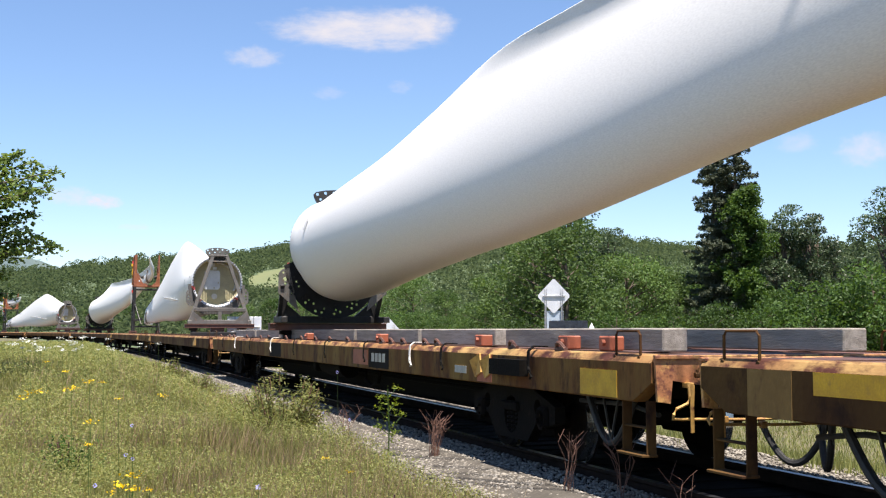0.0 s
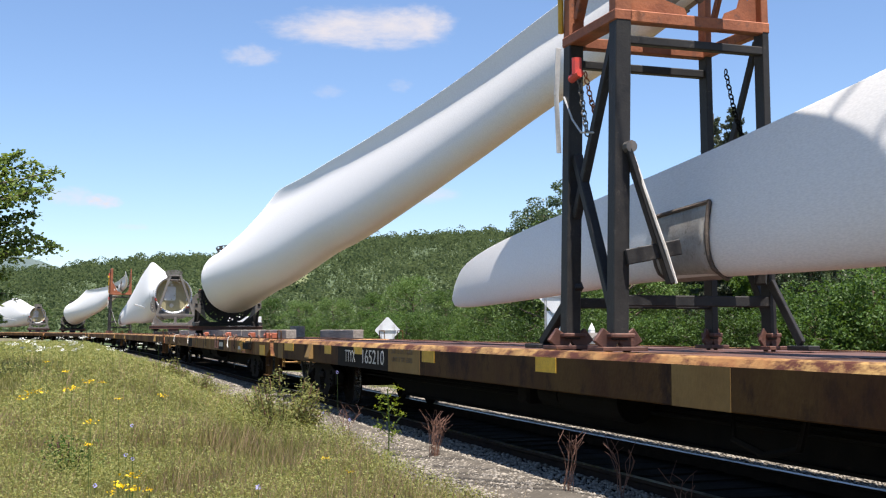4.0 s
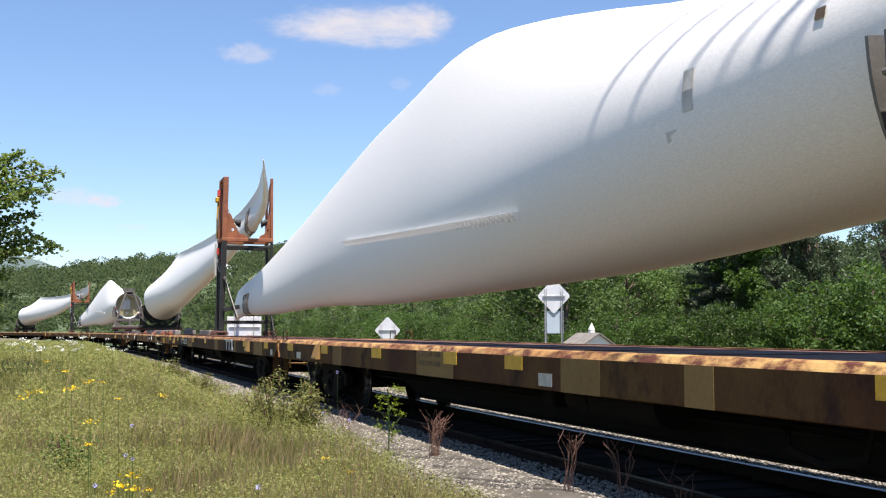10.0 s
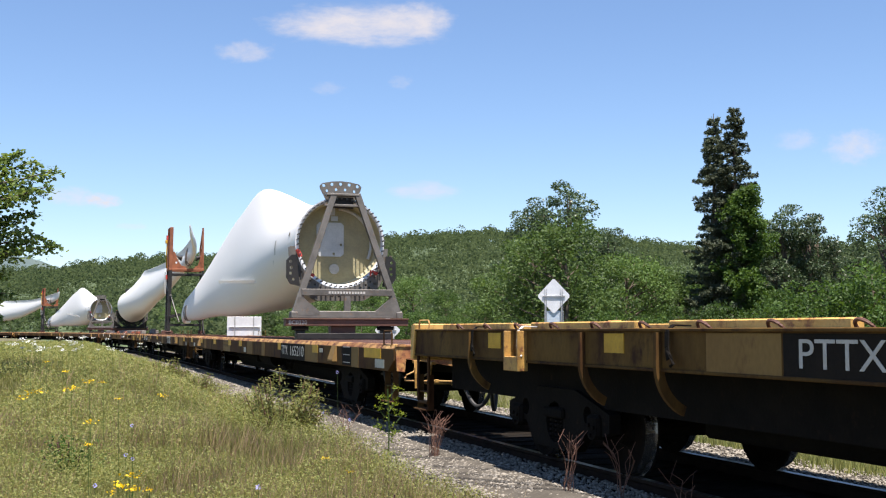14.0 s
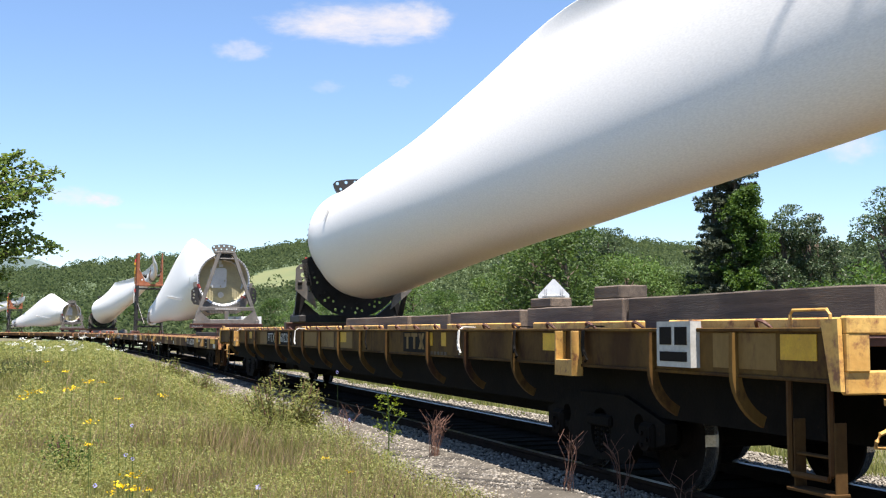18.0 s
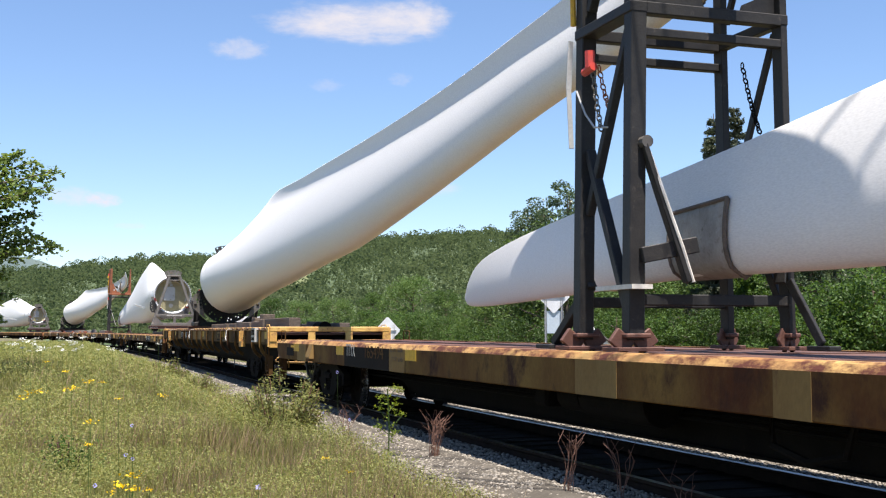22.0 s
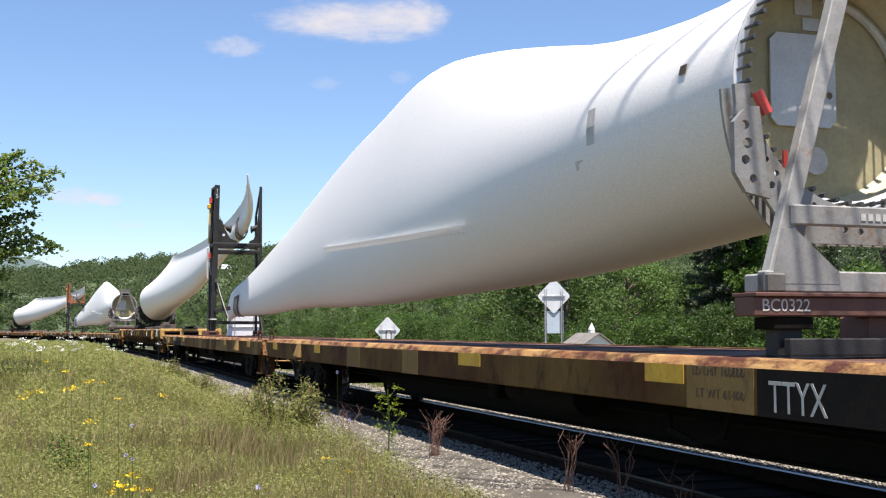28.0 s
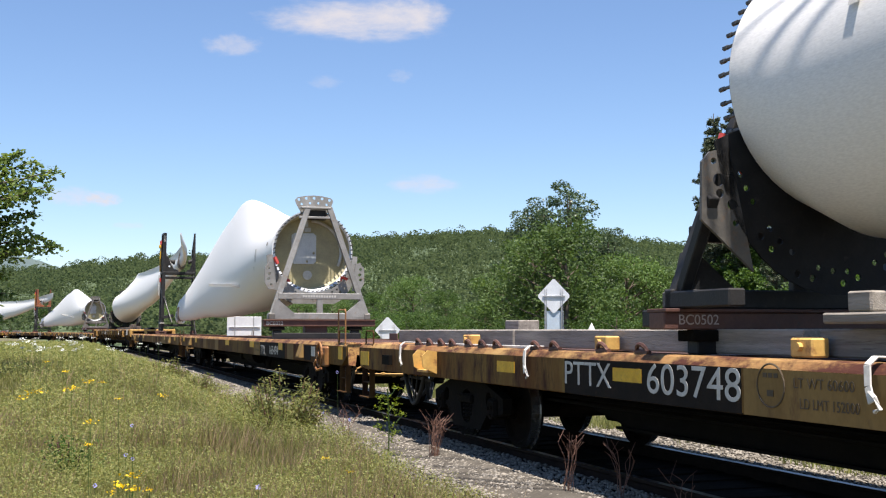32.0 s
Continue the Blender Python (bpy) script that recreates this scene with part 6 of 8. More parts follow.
        p = on_line(s, lat)
        base.append((p.x, p.y, ground_z(p.x, p.y)))
    base = np.array(base)
    k = len(base)
    h = rng.uniform(0.05, 0.22, k)
    ang = rng.uniform(0, math.tau, k)
    side = np.stack([np.cos(ang), np.sin(ang), np.zeros(k)], 1) * (0.0035 + 0.00025 * base[:, 1])[:, None]
    tip = base + np.stack([rng.normal(size=k) * 0.06, rng.normal(size=k) * 0.06, h], 1)
    v = np.stack([base - side, base + side, tip + side * 0.2, tip - side * 0.2], 1).reshape(-1, 3)
    f = np.arange(4 * k, dtype=np.int32).reshape(-1, 4)
    tagged(raw_mesh("far_side_grass", v, f, M_MEADOW), "short sunlit grass beyond the track", "grass", kind="stuff")


meadow()
# ---- beside and beyond the line ----
def ties():
    bed = scene.objects["ballast_bed"]
    bm = bmesh.new()
    box(bm, (-1.28, -0.115, -0.30), (1.28, 0.115, -0.152), 0.012)
    me = bpy.data.meshes.new("tie")
    bm.to_mesh(me)
    bm.free()
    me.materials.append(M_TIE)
    for k in range(140):
        s = 3.0 + 0.53 * k
        p = on_line(s)
        q = on_line(s + 1)
        share("tie", me, bed, Matrix.Translation((p.x, p.y, 0.028 + 0.006 * math.sin(k * 7.3))) @ Matrix.Rotation(math.atan2(-(q.x - p.x), q.y - p.y) + 0.01 * math.sin(k * 3.1), 4, "Z"))


ties()


def stones():
    """Loose crushed stone on the shoulders of the line."""
    rng = np.random.default_rng(17)
    bm = bmesh.new()
    bmesh.ops.create_icosphere(bm, subdivisions=1, radius=1.0)
    base = np.array([v.co[:] for v in bm.verts])
    tri = np.array([[v.index for v in f.verts] for f in bm.faces])
    bm.free()
    cs, rs = [], []
    for k in range(46000):
        s = math.exp(rng.uniform(math.log(7.5), math.log(52)))
        u = rng.uniform()
        if u < 0.62:
            lat = -0.85 - 1.75 * rng.uniform() ** 0.9
            z = -0.085 - 0.08 * smooth(-1.4, -1.95, lat) - 0.25 * smooth(-1.95, -2.65, lat)
        else:
            lat = 0.9 + 1.6 * rng.uniform() ** 1.3
            z = -0.09 - 0.1 * smooth(1.9, 2.4, lat) - 0.38 * smooth(2.4, 3.1, lat)
        p = on_line(s, lat)
        cs.append((p.x, p.y, z))
        rs.append(rng.uniform(0.007, 0.020) * (1 + 0.018 * s))
    n = len(cs)
    cs, rs = np.array(cs), np.array(rs)
    sq = rng.uniform(0.55, 1.2, (n, 1, 3)) * np.array((1.15, 1.15, 0.7))
    j = 1 + rng.uniform(-0.28, 0.28, (n, len(base), 1))
    v = base[None] * sq * j * rs[:, None, None]
    a = rng.uniform(0, math.tau, n)
    c, d = np.cos(a)[:, None], np.sin(a)[:, None]
    v = np.stack([v[:, :, 0] * c - v[:, :, 1] * d, v[:, :, 0] * d + v[:, :, 1] * c, v[:, :, 2]], 2) + cs[:, None]
    f = (tri[None] + (np.arange(n) * len(base))[:, None, None]).reshape(-1, 3)
    ob = raw_mesh("crushed_stone", v.reshape(-1, 3), f, M_PEBBLE)
    tagged(ob, "pale grey crushed stone along the track", "ballast", kind="stuff")


def verge():
    """Patchy short grass along the far shoulder of the line."""
    rng = np.random.default_rng(23)
    verts, faces = [], []
    for k in range(26000):
        s = math.exp(rng.uniform(math.log(6.5), math.log(48)))
        lat = 1.55 + 1.7 * rng.uniform() ** 0.8
        if noise.noise(Vector((lat * 1.1, s * 0.55, 4.0))) < 0.15 - 0.35 * (lat - 1.55):
            continue
        z = -0.10 - 0.1 * smooth(1.9, 2.4, lat) - 0.40 * smooth(2.4, 3.1, lat)
        p = on_line(s, lat, z)
        h, a = rng.uniform(0.06, 0.20), rng.uniform(0, math.tau)
        w = Vector((math.cos(a), math.sin(a), 0)) * (0.004 + 0.0003 * s)
        lean = Vector((rng.uniform(-1, 1), rng.uniform(-1, 1), 0)) * h * 0.4
        n = len(verts)
        verts += [p - w, p + w, p + lean + Vector((0, 0, h))]
        faces.append((n, n + 1, n + 2))
    ob = raw_mesh("verge_grass", verts, faces, M_MEADOW)
    tagged(ob, "short green grass along the far ballast edge", "grass", kind="stuff")


M_PEBBLE = leafy("pale_crushed_stone", (0.095, 0.084, 0.068), (0.27, 0.245, 0.205), 0.0, 0.9)
stones()
verge()


def at_ground(px, dist, lift=0.0):
    p = out_at(px, dist)
    p.z = ground_z(p.x, p.y) + lift
    return p


def facing(p, twist=0.0):
    """Turned to face the camera's side."""
    return Matrix.Translation(p) @ Matrix.Rotation(math.atan2(-p.x, p.y) + radians(twist), 4, "Z")


def diamond_sign(px, dist, top_y, wide, label, plate_low=True):
    """The bare back of a diamond road sign on two posts, with a smaller plate below it."""
    ob = new("road_sign")
    tagged(ob, label, "road sign", "road signs beyond the line")
    p = at_ground(px, dist)
    top = rise(px, top_y, dist) - p.z
    h = wide / 2
    bm = bmesh.new()
    r = 0.05
    cz = top - h * 1.08
    out = []
    for k in range(4):
        a = k * math.pi / 2
        for da in (-0.07, 0.07):
            out.append((h * math.cos(a + da), cz + h * 1.08 * math.sin(a + da)))
    plate(bm, out, [], 0.004)
    part("diamond_plate", bm, M_SIGN, ob, "unpainted white-grey back of a diamond plate")
    for x in (-0.22 * wide / 0.85, 0.22 * wide / 0.85):
        bm = bmesh.new()
        box(bm, (x - 0.025, 0.006, -0.3), (x + 0.025, 0.03, top - h * 0.62), 0.003)
        box(bm, (x - 0.028, -0.05, -0.3), (x - 0.022, 0.008, top - h * 0.62), 0.0)
        box(bm, (x + 0.022, -0.05, -0.3), (x + 0.028, 0.008, top - h * 0.62), 0.0)
        part("post", bm, M_POST, ob)
    bm = bmesh.new()
    box(bm, (-0.36 * wide, -0.03, cz - 0.02), (0.36 * wide, 0.0, cz + 0.02), 0.003)
    part("brace_bar", bm, M_POST, ob)
    if plate_low:
        bm = bmesh.new()
        box(bm, (-0.30 * wide, 0.032, top - 2.62 * h - 0.42 * wide), (0.30 * wide, 0.036, top - 2.62 * h + 0.30 * wide), 0.001)
        part("lower_plate", bm, M_PLATE, ob, "pale blue-grey back of a lower plate")
    ob.matrix_basis = facing(p, 0)
    return ob


M_PLATE = material("lower_plate_back", (0.50, 0.58, 0.66), (0.44, 0.52, 0.60), 0.4, 0.2, 3, 40, 0.03)
diamond_sign(980, 31, 495, 0.83, "bare back of a diamond warning sign on two posts")
diamond_sign(686, 41, 562, 0.86, "back of a diamond sign half hidden by the train")


def board_sign():
    ob = new("board_sign")
    tagged(ob, "white rectangular sign back with two posts", "road sign", "road signs beyond the line")
    p = at_ground(433, 46)
    z0, z1 = rise(433, 598, 46) - p.z, rise(433, 561, 46) - p.z
    for x0, x1 in ((-0.66, -0.36), (-0.355, 0.355), (0.36, 0.66)):
        bm = bmesh.new()
        box(bm, (x0, 0, z0), (x1, 0.02, z1), 0.004)
        part("board", bm, M_SIGN, ob)
    for x in (-0.36, 0.36):
        bm = bmesh.new()
        box(bm, (x - 0.02, -0.05, -0.3), (x + 0.02, -0.002, z1), 0.003)
        part("post", bm, M_POST, ob)
    bm = bmesh.new()
    box(bm, (-0.6, -0.04, (z0 + z1) / 2 - 0.015), (0.6, -0.003, (z0 + z1) / 2 + 0.015), 0.003)
    part("brace_bar", bm, M_POST, ob)
    ob.matrix_basis = facing(p, 0)


board_sign()


def shed():
    """A small house with a grey gable roof and a white turret, mostly hidden behind the train."""
    ob = new("small_house")
    tagged(ob, "small white house with grey roof and turret", "house")
    p = at_ground(1040, 56)
    e = rise(1040, 611, 56) - p.z
    r = rise(1040, 592, 56) - p.z
    bm = bmesh.new()
    box(bm, (-0.78, -1.0, -0.3), (0.78, 1.0, e), 0.01)
    part("wall", bm, M_SIDING, ob)
    for sx in (-1, 1):
        bm = bmesh.new()
        v = [(0, r), (sx * 0.92, e - 0.06), (sx * 0.92, e - 0.0), (0, r + 0.07)]
        a = [bm.verts.new((x, -1.15, z)) for x, z in v]
        b = [bm.verts.new((x, 1.15, z)) for x, z in v]
        bm.faces.new(a), bm.faces.new(b[::-1])
        for k in range(4):
            bm.faces.new((a[k], b[k], b[(k + 1) % 4], a[(k + 1) % 4]))
        bmesh.ops.recalc_face_normals(bm, faces=bm.faces[:])
        part("roof", bm, M_ROOF, ob, "grey shingle roof")
    for sy in (-1, 1):
        bm = bmesh.new()
        v = [bm.verts.new((-0.78, sy * 0.998, e)), bm.verts.new((0.78, sy * 0.998, e)), bm.verts.new((0, sy * 0.998, r))]
        w = [bm.verts.new((q.co.x, sy * 0.95, q.co.z)) for q in v]
        bm.faces.new(v), bm.faces.new(w[::-1])
        part("gable", bm, M_SIDING, ob)
    bm = bmesh.new()
    box(bm, (0.08, -0.10, r - 0.1), (0.32, 0.12, r + 0.22), 0.01)
    v = bmesh.ops.create_cone(bm, cap_ends=True, segments=4, radius1=0.17, radius2=0.01, depth=0.32, matrix=Matrix.Translation((0.2, 0.01, r + 0.38)) @ Matrix.Rotation(radians(45), 4, "Z"))
    part("turret", bm, M_SIDING, ob, "white pointed turret")
    ob.matrix_basis = facing(p, 28)


shed()


def hill_house():
    ob = new("farm_house")
    tagged(ob, "long white house on the distant hillside", "house")
    p = out_at(404, 395)
    p.z = rise(404, 484, 395)
    bm = bmesh.new()
    box(bm, (-4.8, -3, -4), (4.8, 3, 1.2), 0.05)
    part("wall", bm, M_SIDING, ob)
    for sx in (-1, 1):
        bm = bmesh.new()
        v = [(0, 2.6), (sx * 3.4, 1.1), (sx * 3.4, 1.25), (0, 2.8)]
        a = [bm.verts.new((-5.2, x, z)) for x, z in v]
        b = [bm.verts.new((5.2, x, z)) for x, z in v]
        bm.faces.new(a), bm.faces.new(b[::-1])
        for k in range(4):
            bm.faces.new((a[k], b[k], b[(k + 1) % 4], a[(k + 1) % 4]))
        bmesh.ops.recalc_face_normals(bm, faces=bm.faces[:])
        part("roof", bm, M_SIGN, ob, "pale metal roof")
    for x in (-3.2, -1.2, 1.2, 3.2):
        bm = bmesh.new()
        box(bm, (x - 0.5, -3.05, -0.4), (x + 0.5, -2.98, 0.7), 0.01)
        part("window", bm, M_GLASS, ob)
    ob.matrix_basis = facing(p, 10)


hill_house()


# ---- plants by the track ----
def dead_stalks(px, dist, high, count, seed, spread=0.09):
    random.seed(seed)
    ob = new("dead_weed")
    tagged(ob, "dry red-brown dead weed stalks in the ballast", "weed", "dead weeds by the track")
    for k in range(count):
        a = random.uniform(0, math.tau)
        q = Vector((math.cos(a), math.sin(a), 0)) * random.uniform(0, spread * 0.6)
        lean = Vector((random.uniform(-1, 1), random.uniform(-1, 1), 0)) * spread * 1.3
        h = high * random.uniform(0.55, 1.0)
        pts = [q, q + lean * 0.15 + Vector((0, 0, h * 0.3)), q + lean * 0.5 + Vector((0.01, 0, h * 0.6)), q + lean * 0.8 + Vector((random.uniform(-0.03, 0.03), 0, h * 0.82)), q + lean + Vector((random.uniform(-0.09, 0.09), random.uniform(-0.08, 0.08), h))]
        bm = bmesh.new()
        tube(bm, pts, 0.003, 4)
        for j in range(random.choice((0, 1, 1, 2))):
            c = pts[2].lerp(pts[3], random.uniform(0, 0.9))
            d = Vector((random.uniform(-0.14, 0.14), random.uniform(-0.05, 0.05), random.uniform(0.06, 0.18)))
            tube(bm, [c, c + d * 0.45 + Vector((0, 0, 0.01)), c + d], 0.002, 4)
        part("stalk", bm, M_STALK, ob)
    p = at_ground(px, dist)
    p.z = max(p.z - 0.03, -0.16)
    ob.location = p


dead_stalks(770, 13.2, 0.60, 26, 1, 0.11)
dead_stalks(1003, 10.2, 0.62, 9, 2, 0.09)
dead_stalks(1097, 9.9, 0.64, 9, 3, 0.09)
dead_stalks(1200, 9.3, 0.40, 4, 5, 0.10)
dead_stalks(610, 15.2, 0.60, 12, 4, 0.16)


def green_plant(px, dist, base_y, top_y, label, seed):
    random.seed(seed)
    rng = np.random.default_rng(seed)
    ob = new("wild_parsnip")
    tagged(ob, label, "weed")
    p = at_ground(px, dist, -0.02)
    h = rise(px, top_y, dist) - p.z
    bm = bmesh.new()
    pts = []
    tube(bm, [(0, 0, 0), (0.01, 0, h * 0.5), (-0.01, 0, h)], 0.008, 6)
    for k in range(7):
        z = h * (0.35 + 0.09 * k)
        sx = (-1) ** k
        t = Vector((sx * random.uniform(0.08, 0.17), random.uniform(-0.08, 0.08), z + random.uniform(0.08, 0.18)))
        tube(bm, [(0, 0, z), (t.x * 0.5, t.y * 0.5, z + 0.05), t], 0.005, 5)
        pts.append(np.array(t) + rng.normal(size=(22, 3)) * np.array((0.035, 0.035, 0.015)))
        pts.append(np.array((t.x * 0.6, t.y * 0.6, z)) + rng.normal(size=(14, 3)) * np.array((0.05, 0.05, 0.03)))
    part("stem", bm, M_LEAF_B, ob)
    v, f = leaf_quads(np.concatenate(pts), 0.04, 0.4, 0.5)
    raw_mesh("foliage", v, f, M_LIME, ob)
    ob.matrix_basis = Matrix.Translation(p)


M_LIME = leafy("lime_leaf", (0.16, 0.22, 0.02), (0.26, 0.32, 0.04), 0.4)
green_plant(688, 13.6, 765, 688, "tall lime-green weed by the ballast", 8)


def thicket(px, dist, high, wide, label, seed, mat=M_LEAF_B, n=2600, leaf=0.05):
    random.seed(seed)
    rng = np.random.default_rng(seed)
    ob = new("meadow_bush")
    tagged(ob, label, "bush", "bushes at the meadow's edge")
    p = at_ground(px, dist, -0.05)
    bm = bmesh.new()
    pts = []
    for k in range(26):
        a = rng.uniform(0, math.tau)
        r = wide / 2 * math.sqrt(rng.uniform())
        h = high * rng.uniform(0.55, 1.0) * (1 - 0.35 * (2 * r / wide) ** 2)
        t = Vector((r * math.cos(a), r * math.sin(a), h))
        tube(bm, [(0.3 * t.x, 0.3 * t.y, 0), (0.7 * t.x, 0.7 * t.y, h * 0.5), t], 0.007, 4)
        m = n // 26
        q = rng.uniform(0.15, 1.0, m)
        base = np.stack([q * 0 + 0.3 * t.x + 0.7 * t.x * q, 0.3 * t.y + 0.7 * t.y * q, h * q], 1)
        pts.append(base + rng.normal(size=(m, 3)) * 0.055)
    part("stem", bm, M_STALK, ob)
    v, f = leaf_quads(np.concatenate(pts), leaf, 0.3, 0.45)
    raw_mesh("foliage", v, f, mat, ob)
    ob.matrix_basis = Matrix.Translation(p)


thicket(500, 17.2, 1.12, 1.35, "feathery green bush at the meadow's edge", 41, M_MEADOW, 5200)
thicket(452, 18.5, 0.80, 1.0, "green bush at the meadow's edge", 42, M_MEADOW)
thicket(345, 24.0, 0.75, 1.1, "low bush by the ballast", 43, M_MEADOW, 2200, 0.06)
thicket(300, 27.0, 0.75, 1.0, "low bush by the ballast", 44, M_MEADOW, 2000, 0.06)
thicket(130, 12.5, 0.5, 0.8, "leafy tansy clump in the meadow", 45, M_LEAF, 2600, 0.04)
thicket(90, 9.2, 0.36, 0.5, "dark leafy clump in the meadow", 46, M_LEAF, 1500, 0.035)
thicket(215, 8.2, 0.30, 0.35, "leafy clump under yellow flowers", 47, M_LIME, 900, 0.03)
thicket(430, 9.5, 0.38, 0.6, "leafy clump in the meadow", 48, M_MEADOW, 1400, 0.035)
thicket(560, 12.0, 0.34, 0.5, "leafy clump by the ballast", 49, M_MEADOW, 1200, 0.035)
thicket(690, 9.5, 0.36, 0.5, "pale green clump by the ballast", 50, M_MEADOW, 1200, 0.03)


def flower(px, y, dist, size, mat, label, seed, umbel=False):
    """A flower head on its thin stem."""
    rng = np.random.default_rng(seed)
    ob = new("wildflower")
    tagged(ob, label, "flower", "meadow flowers")
    g = at_ground(px, dist)
    z = max(0.12, rise(px, y, dist) - g.z)
    bm = bmesh.new()
    tube(bm, [(0.02, 0, 0), (0.01, 0.01, z * 0.6), (0, 0, z)], 0.002, 4)
    part("stem", bm, M_LEAF_B, ob)
    n = 22 if umbel else 12
    if umbel:
        c = rng.normal(size=(n, 3)) * np.array((size * 0.5, size * 0.5, size * 0.16))
    else:
        a = np.arange(n) * math.tau / n
        c = np.stack([np.cos(a) * size * 0.35, np.sin(a) * size * 0.2, np.sin(a) * size * 0.35], 1)
    v, f = leaf_quads(c + np.array((0, 0, z)), size * (0.35 if umbel else 0.55), 0.3, 0.7)
    tagged(raw_mesh("flower_head", v, f, mat, ob), kind="stuff")
    ob.matrix_basis = Matrix.Translation(g)


for k, (px, y, d, s) in enumerate(((162, 675, 12.0, 0.10), (130, 688, 11.6, 0.12), (70, 692, 11.4, 0.12), (42, 703, 11.2, 0.08), (290, 700, 13.5, 0.09), (165, 745, 9.8, 0.08), (162, 785, 8.6, 0.06), (215, 855, 7.6, 0.10), (235, 838, 7.8, 0.09), (205, 868, 7.4, 0.07), (240, 862, 7.5, 0.08), (270, 863, 7.4, 0.05), (580, 808, 9.4, 0.05), (622, 832, 8.6, 0.04), (120, 657, 14, 0.07), (186, 676, 12.4, 0.07), (85, 640, 17, 0.08), (213, 705, 10.8, 0.05))):
    flower(px, y, d, s * 0.65, M_FLOWER_Y, "small yellow meadow flower on a stem", 100 + k, True)
for k, (px, y, d, s) in enumerate(((598, 659, 14.8, 0.055), (620, 742, 14.0, 0.05), (238, 752, 10.2, 0.04), (461, 859, 7.8, 0.045), (175, 856, 7.5, 0.035), (228, 803, 8.6, 0.04), (573, 730, 14.5, 0.045), (240, 810, 8.4, 0.035))):
    flower(px, y, d, s * 0.75, M_FLOWER_B, "pale blue chicory flower on a thin stem", 200 + k)
random.seed(77)
for k in range(46):
    px = random.gauss(120, 65)
    d = random.uniform(18, 34)
    flower(px, random.uniform(596, 622), d, random.uniform(0.045, 0.085), M_FLOWER_W, "white umbel flower in the far grass", 300 + k, True)


# ---- clouds, drifting slowly ----
def cloud_stuff():
    m = bpy.data.materials.new("thin_cloud")
    m.use_nodes = True
    n, l = m.node_tree.nodes, m.node_tree.links
    n.remove(n["Principled BSDF"])
    co = n.new("ShaderNodeTexCoord")
    info = n.new("ShaderNodeObjectInfo")
    vm = n.new("ShaderNodeVectorMath")
    vm.operation = "MULTIPLY_ADD"
    vm.inputs[1].default_value = (2.2, 1.0, 1.7)
    sc = n.new("ShaderNodeVectorMath")
    sc.operation = "SCALE"
    sc.inputs[0].default_value = (13, 29, 17)
    l.new(info.outputs["Random"], sc.inputs["Scale"])
    l.new(co.outputs["Object"], vm.inputs[0]), l.new(sc.outputs[0], vm.inputs[2])
    no = n.new("ShaderNodeTexNoise")
    no.inputs["Scale"].default_value, no.inputs["Detail"].default_value, no.inputs["Roughness"].default_value = 1.5, 9, 0.62
    l.new(vm.outputs[0], no.inputs["Vector"])
    ln = n.new("ShaderNodeVectorMath")
    ln.operation = "LENGTH"
    l.new(co.outputs["Object"], ln.inputs[0])
    fall = n.new("ShaderNodeMapRange")
    fall.interpolation_type = "SMOOTHSTEP"
    fall.inputs["From Min"].default_value, fall.inputs["From Max"].default_value = 0.15, 1.0
    fall.inputs["To Min"].default_value, fall.inputs["To Max"].default_value = 0.36, -0.50
    l.new(ln.outputs["Value"], fall.inputs["Value"])
    ad = n.new("ShaderNodeMath")
    l.new(no.outputs["Fac"], ad.inputs[0]), l.new(fall.outputs[0], ad.inputs[1])
    mr = n.new("ShaderNodeMapRange")
    mr.interpolation_type = "SMOOTHSTEP"
    mr.inputs["From Min"].default_value, mr.inputs["From Max"].default_value = 0.36, 1.08
    l.new(ad.outputs[0], mr.inputs["Value"])
    tr = n.new("ShaderNodeBsdfTransparent")
    em = n.new("ShaderNodeEmission")
    em.inputs["Color"].default_value, em.inputs["Strength"].default_value = (1.0, 0.97, 0.98, 1), 0.36
    mx = n.new("ShaderNodeMixShader")
    sub = n.new("ShaderNodeMath")
    sub.operation = "MULTIPLY"
    l.new(mr.outputs[0], sub.inputs[0]), l.new(info.outputs["Alpha"], sub.inputs[1])
    l.new(sub.outputs[0], mx.inputs["Fac"]), l.new(tr.outputs[0], mx.inputs[1]), l.new(em.outputs[0], mx.inputs[2])
    l.new(mx.outputs[0], n["Material Output"].inputs["Surface"])
    return m


M_CLOUD = cloud_stuff()
DRIFT = []


def cloud(px, y, wide, high, thick, label, drift=(-12, -18)):
    d = 3200.0
    bm = bmesh.new()
    vs = []
    for j in range(9):
        for i in range(13):
            u, w = i / 6 - 1, j / 4 - 1
            vs.append(bm.verts.new((u, 0.12 * (1 - u * u) * (1 - w * w), w)))
    for j in range(8):
        for i in range(12):
            bm.faces.new((vs[j * 13 + i], vs[j * 13 + i + 1], vs[j * 13 + 14 + i], vs[j * 13 + 13 + i]))
    ob = finish("cloud", bm, M_CLOUD, None, "", True)
    tagged(ob, label, "cloud", "clouds in the sky", "structure")
    ob.color = (1, 1, 1, thick)
    ob.visible_shadow = False
    a, b = wide / 2 * d / FOCAL * 1.25, high / 2 * d / FOCAL * 1.35
    ob.scale = (a, a, b)
    def spot(qx, qy):
        p = out_at(qx, d)
        p.z = rise(qx, qy, d)
        return facing(p)
    ob.matrix_basis = spot(px, y) @ Matrix.Diagonal((a, a, b, 1))
    DRIFT.append((ob, spot(px, y), spot(px + drift[0], y + drift[1])))


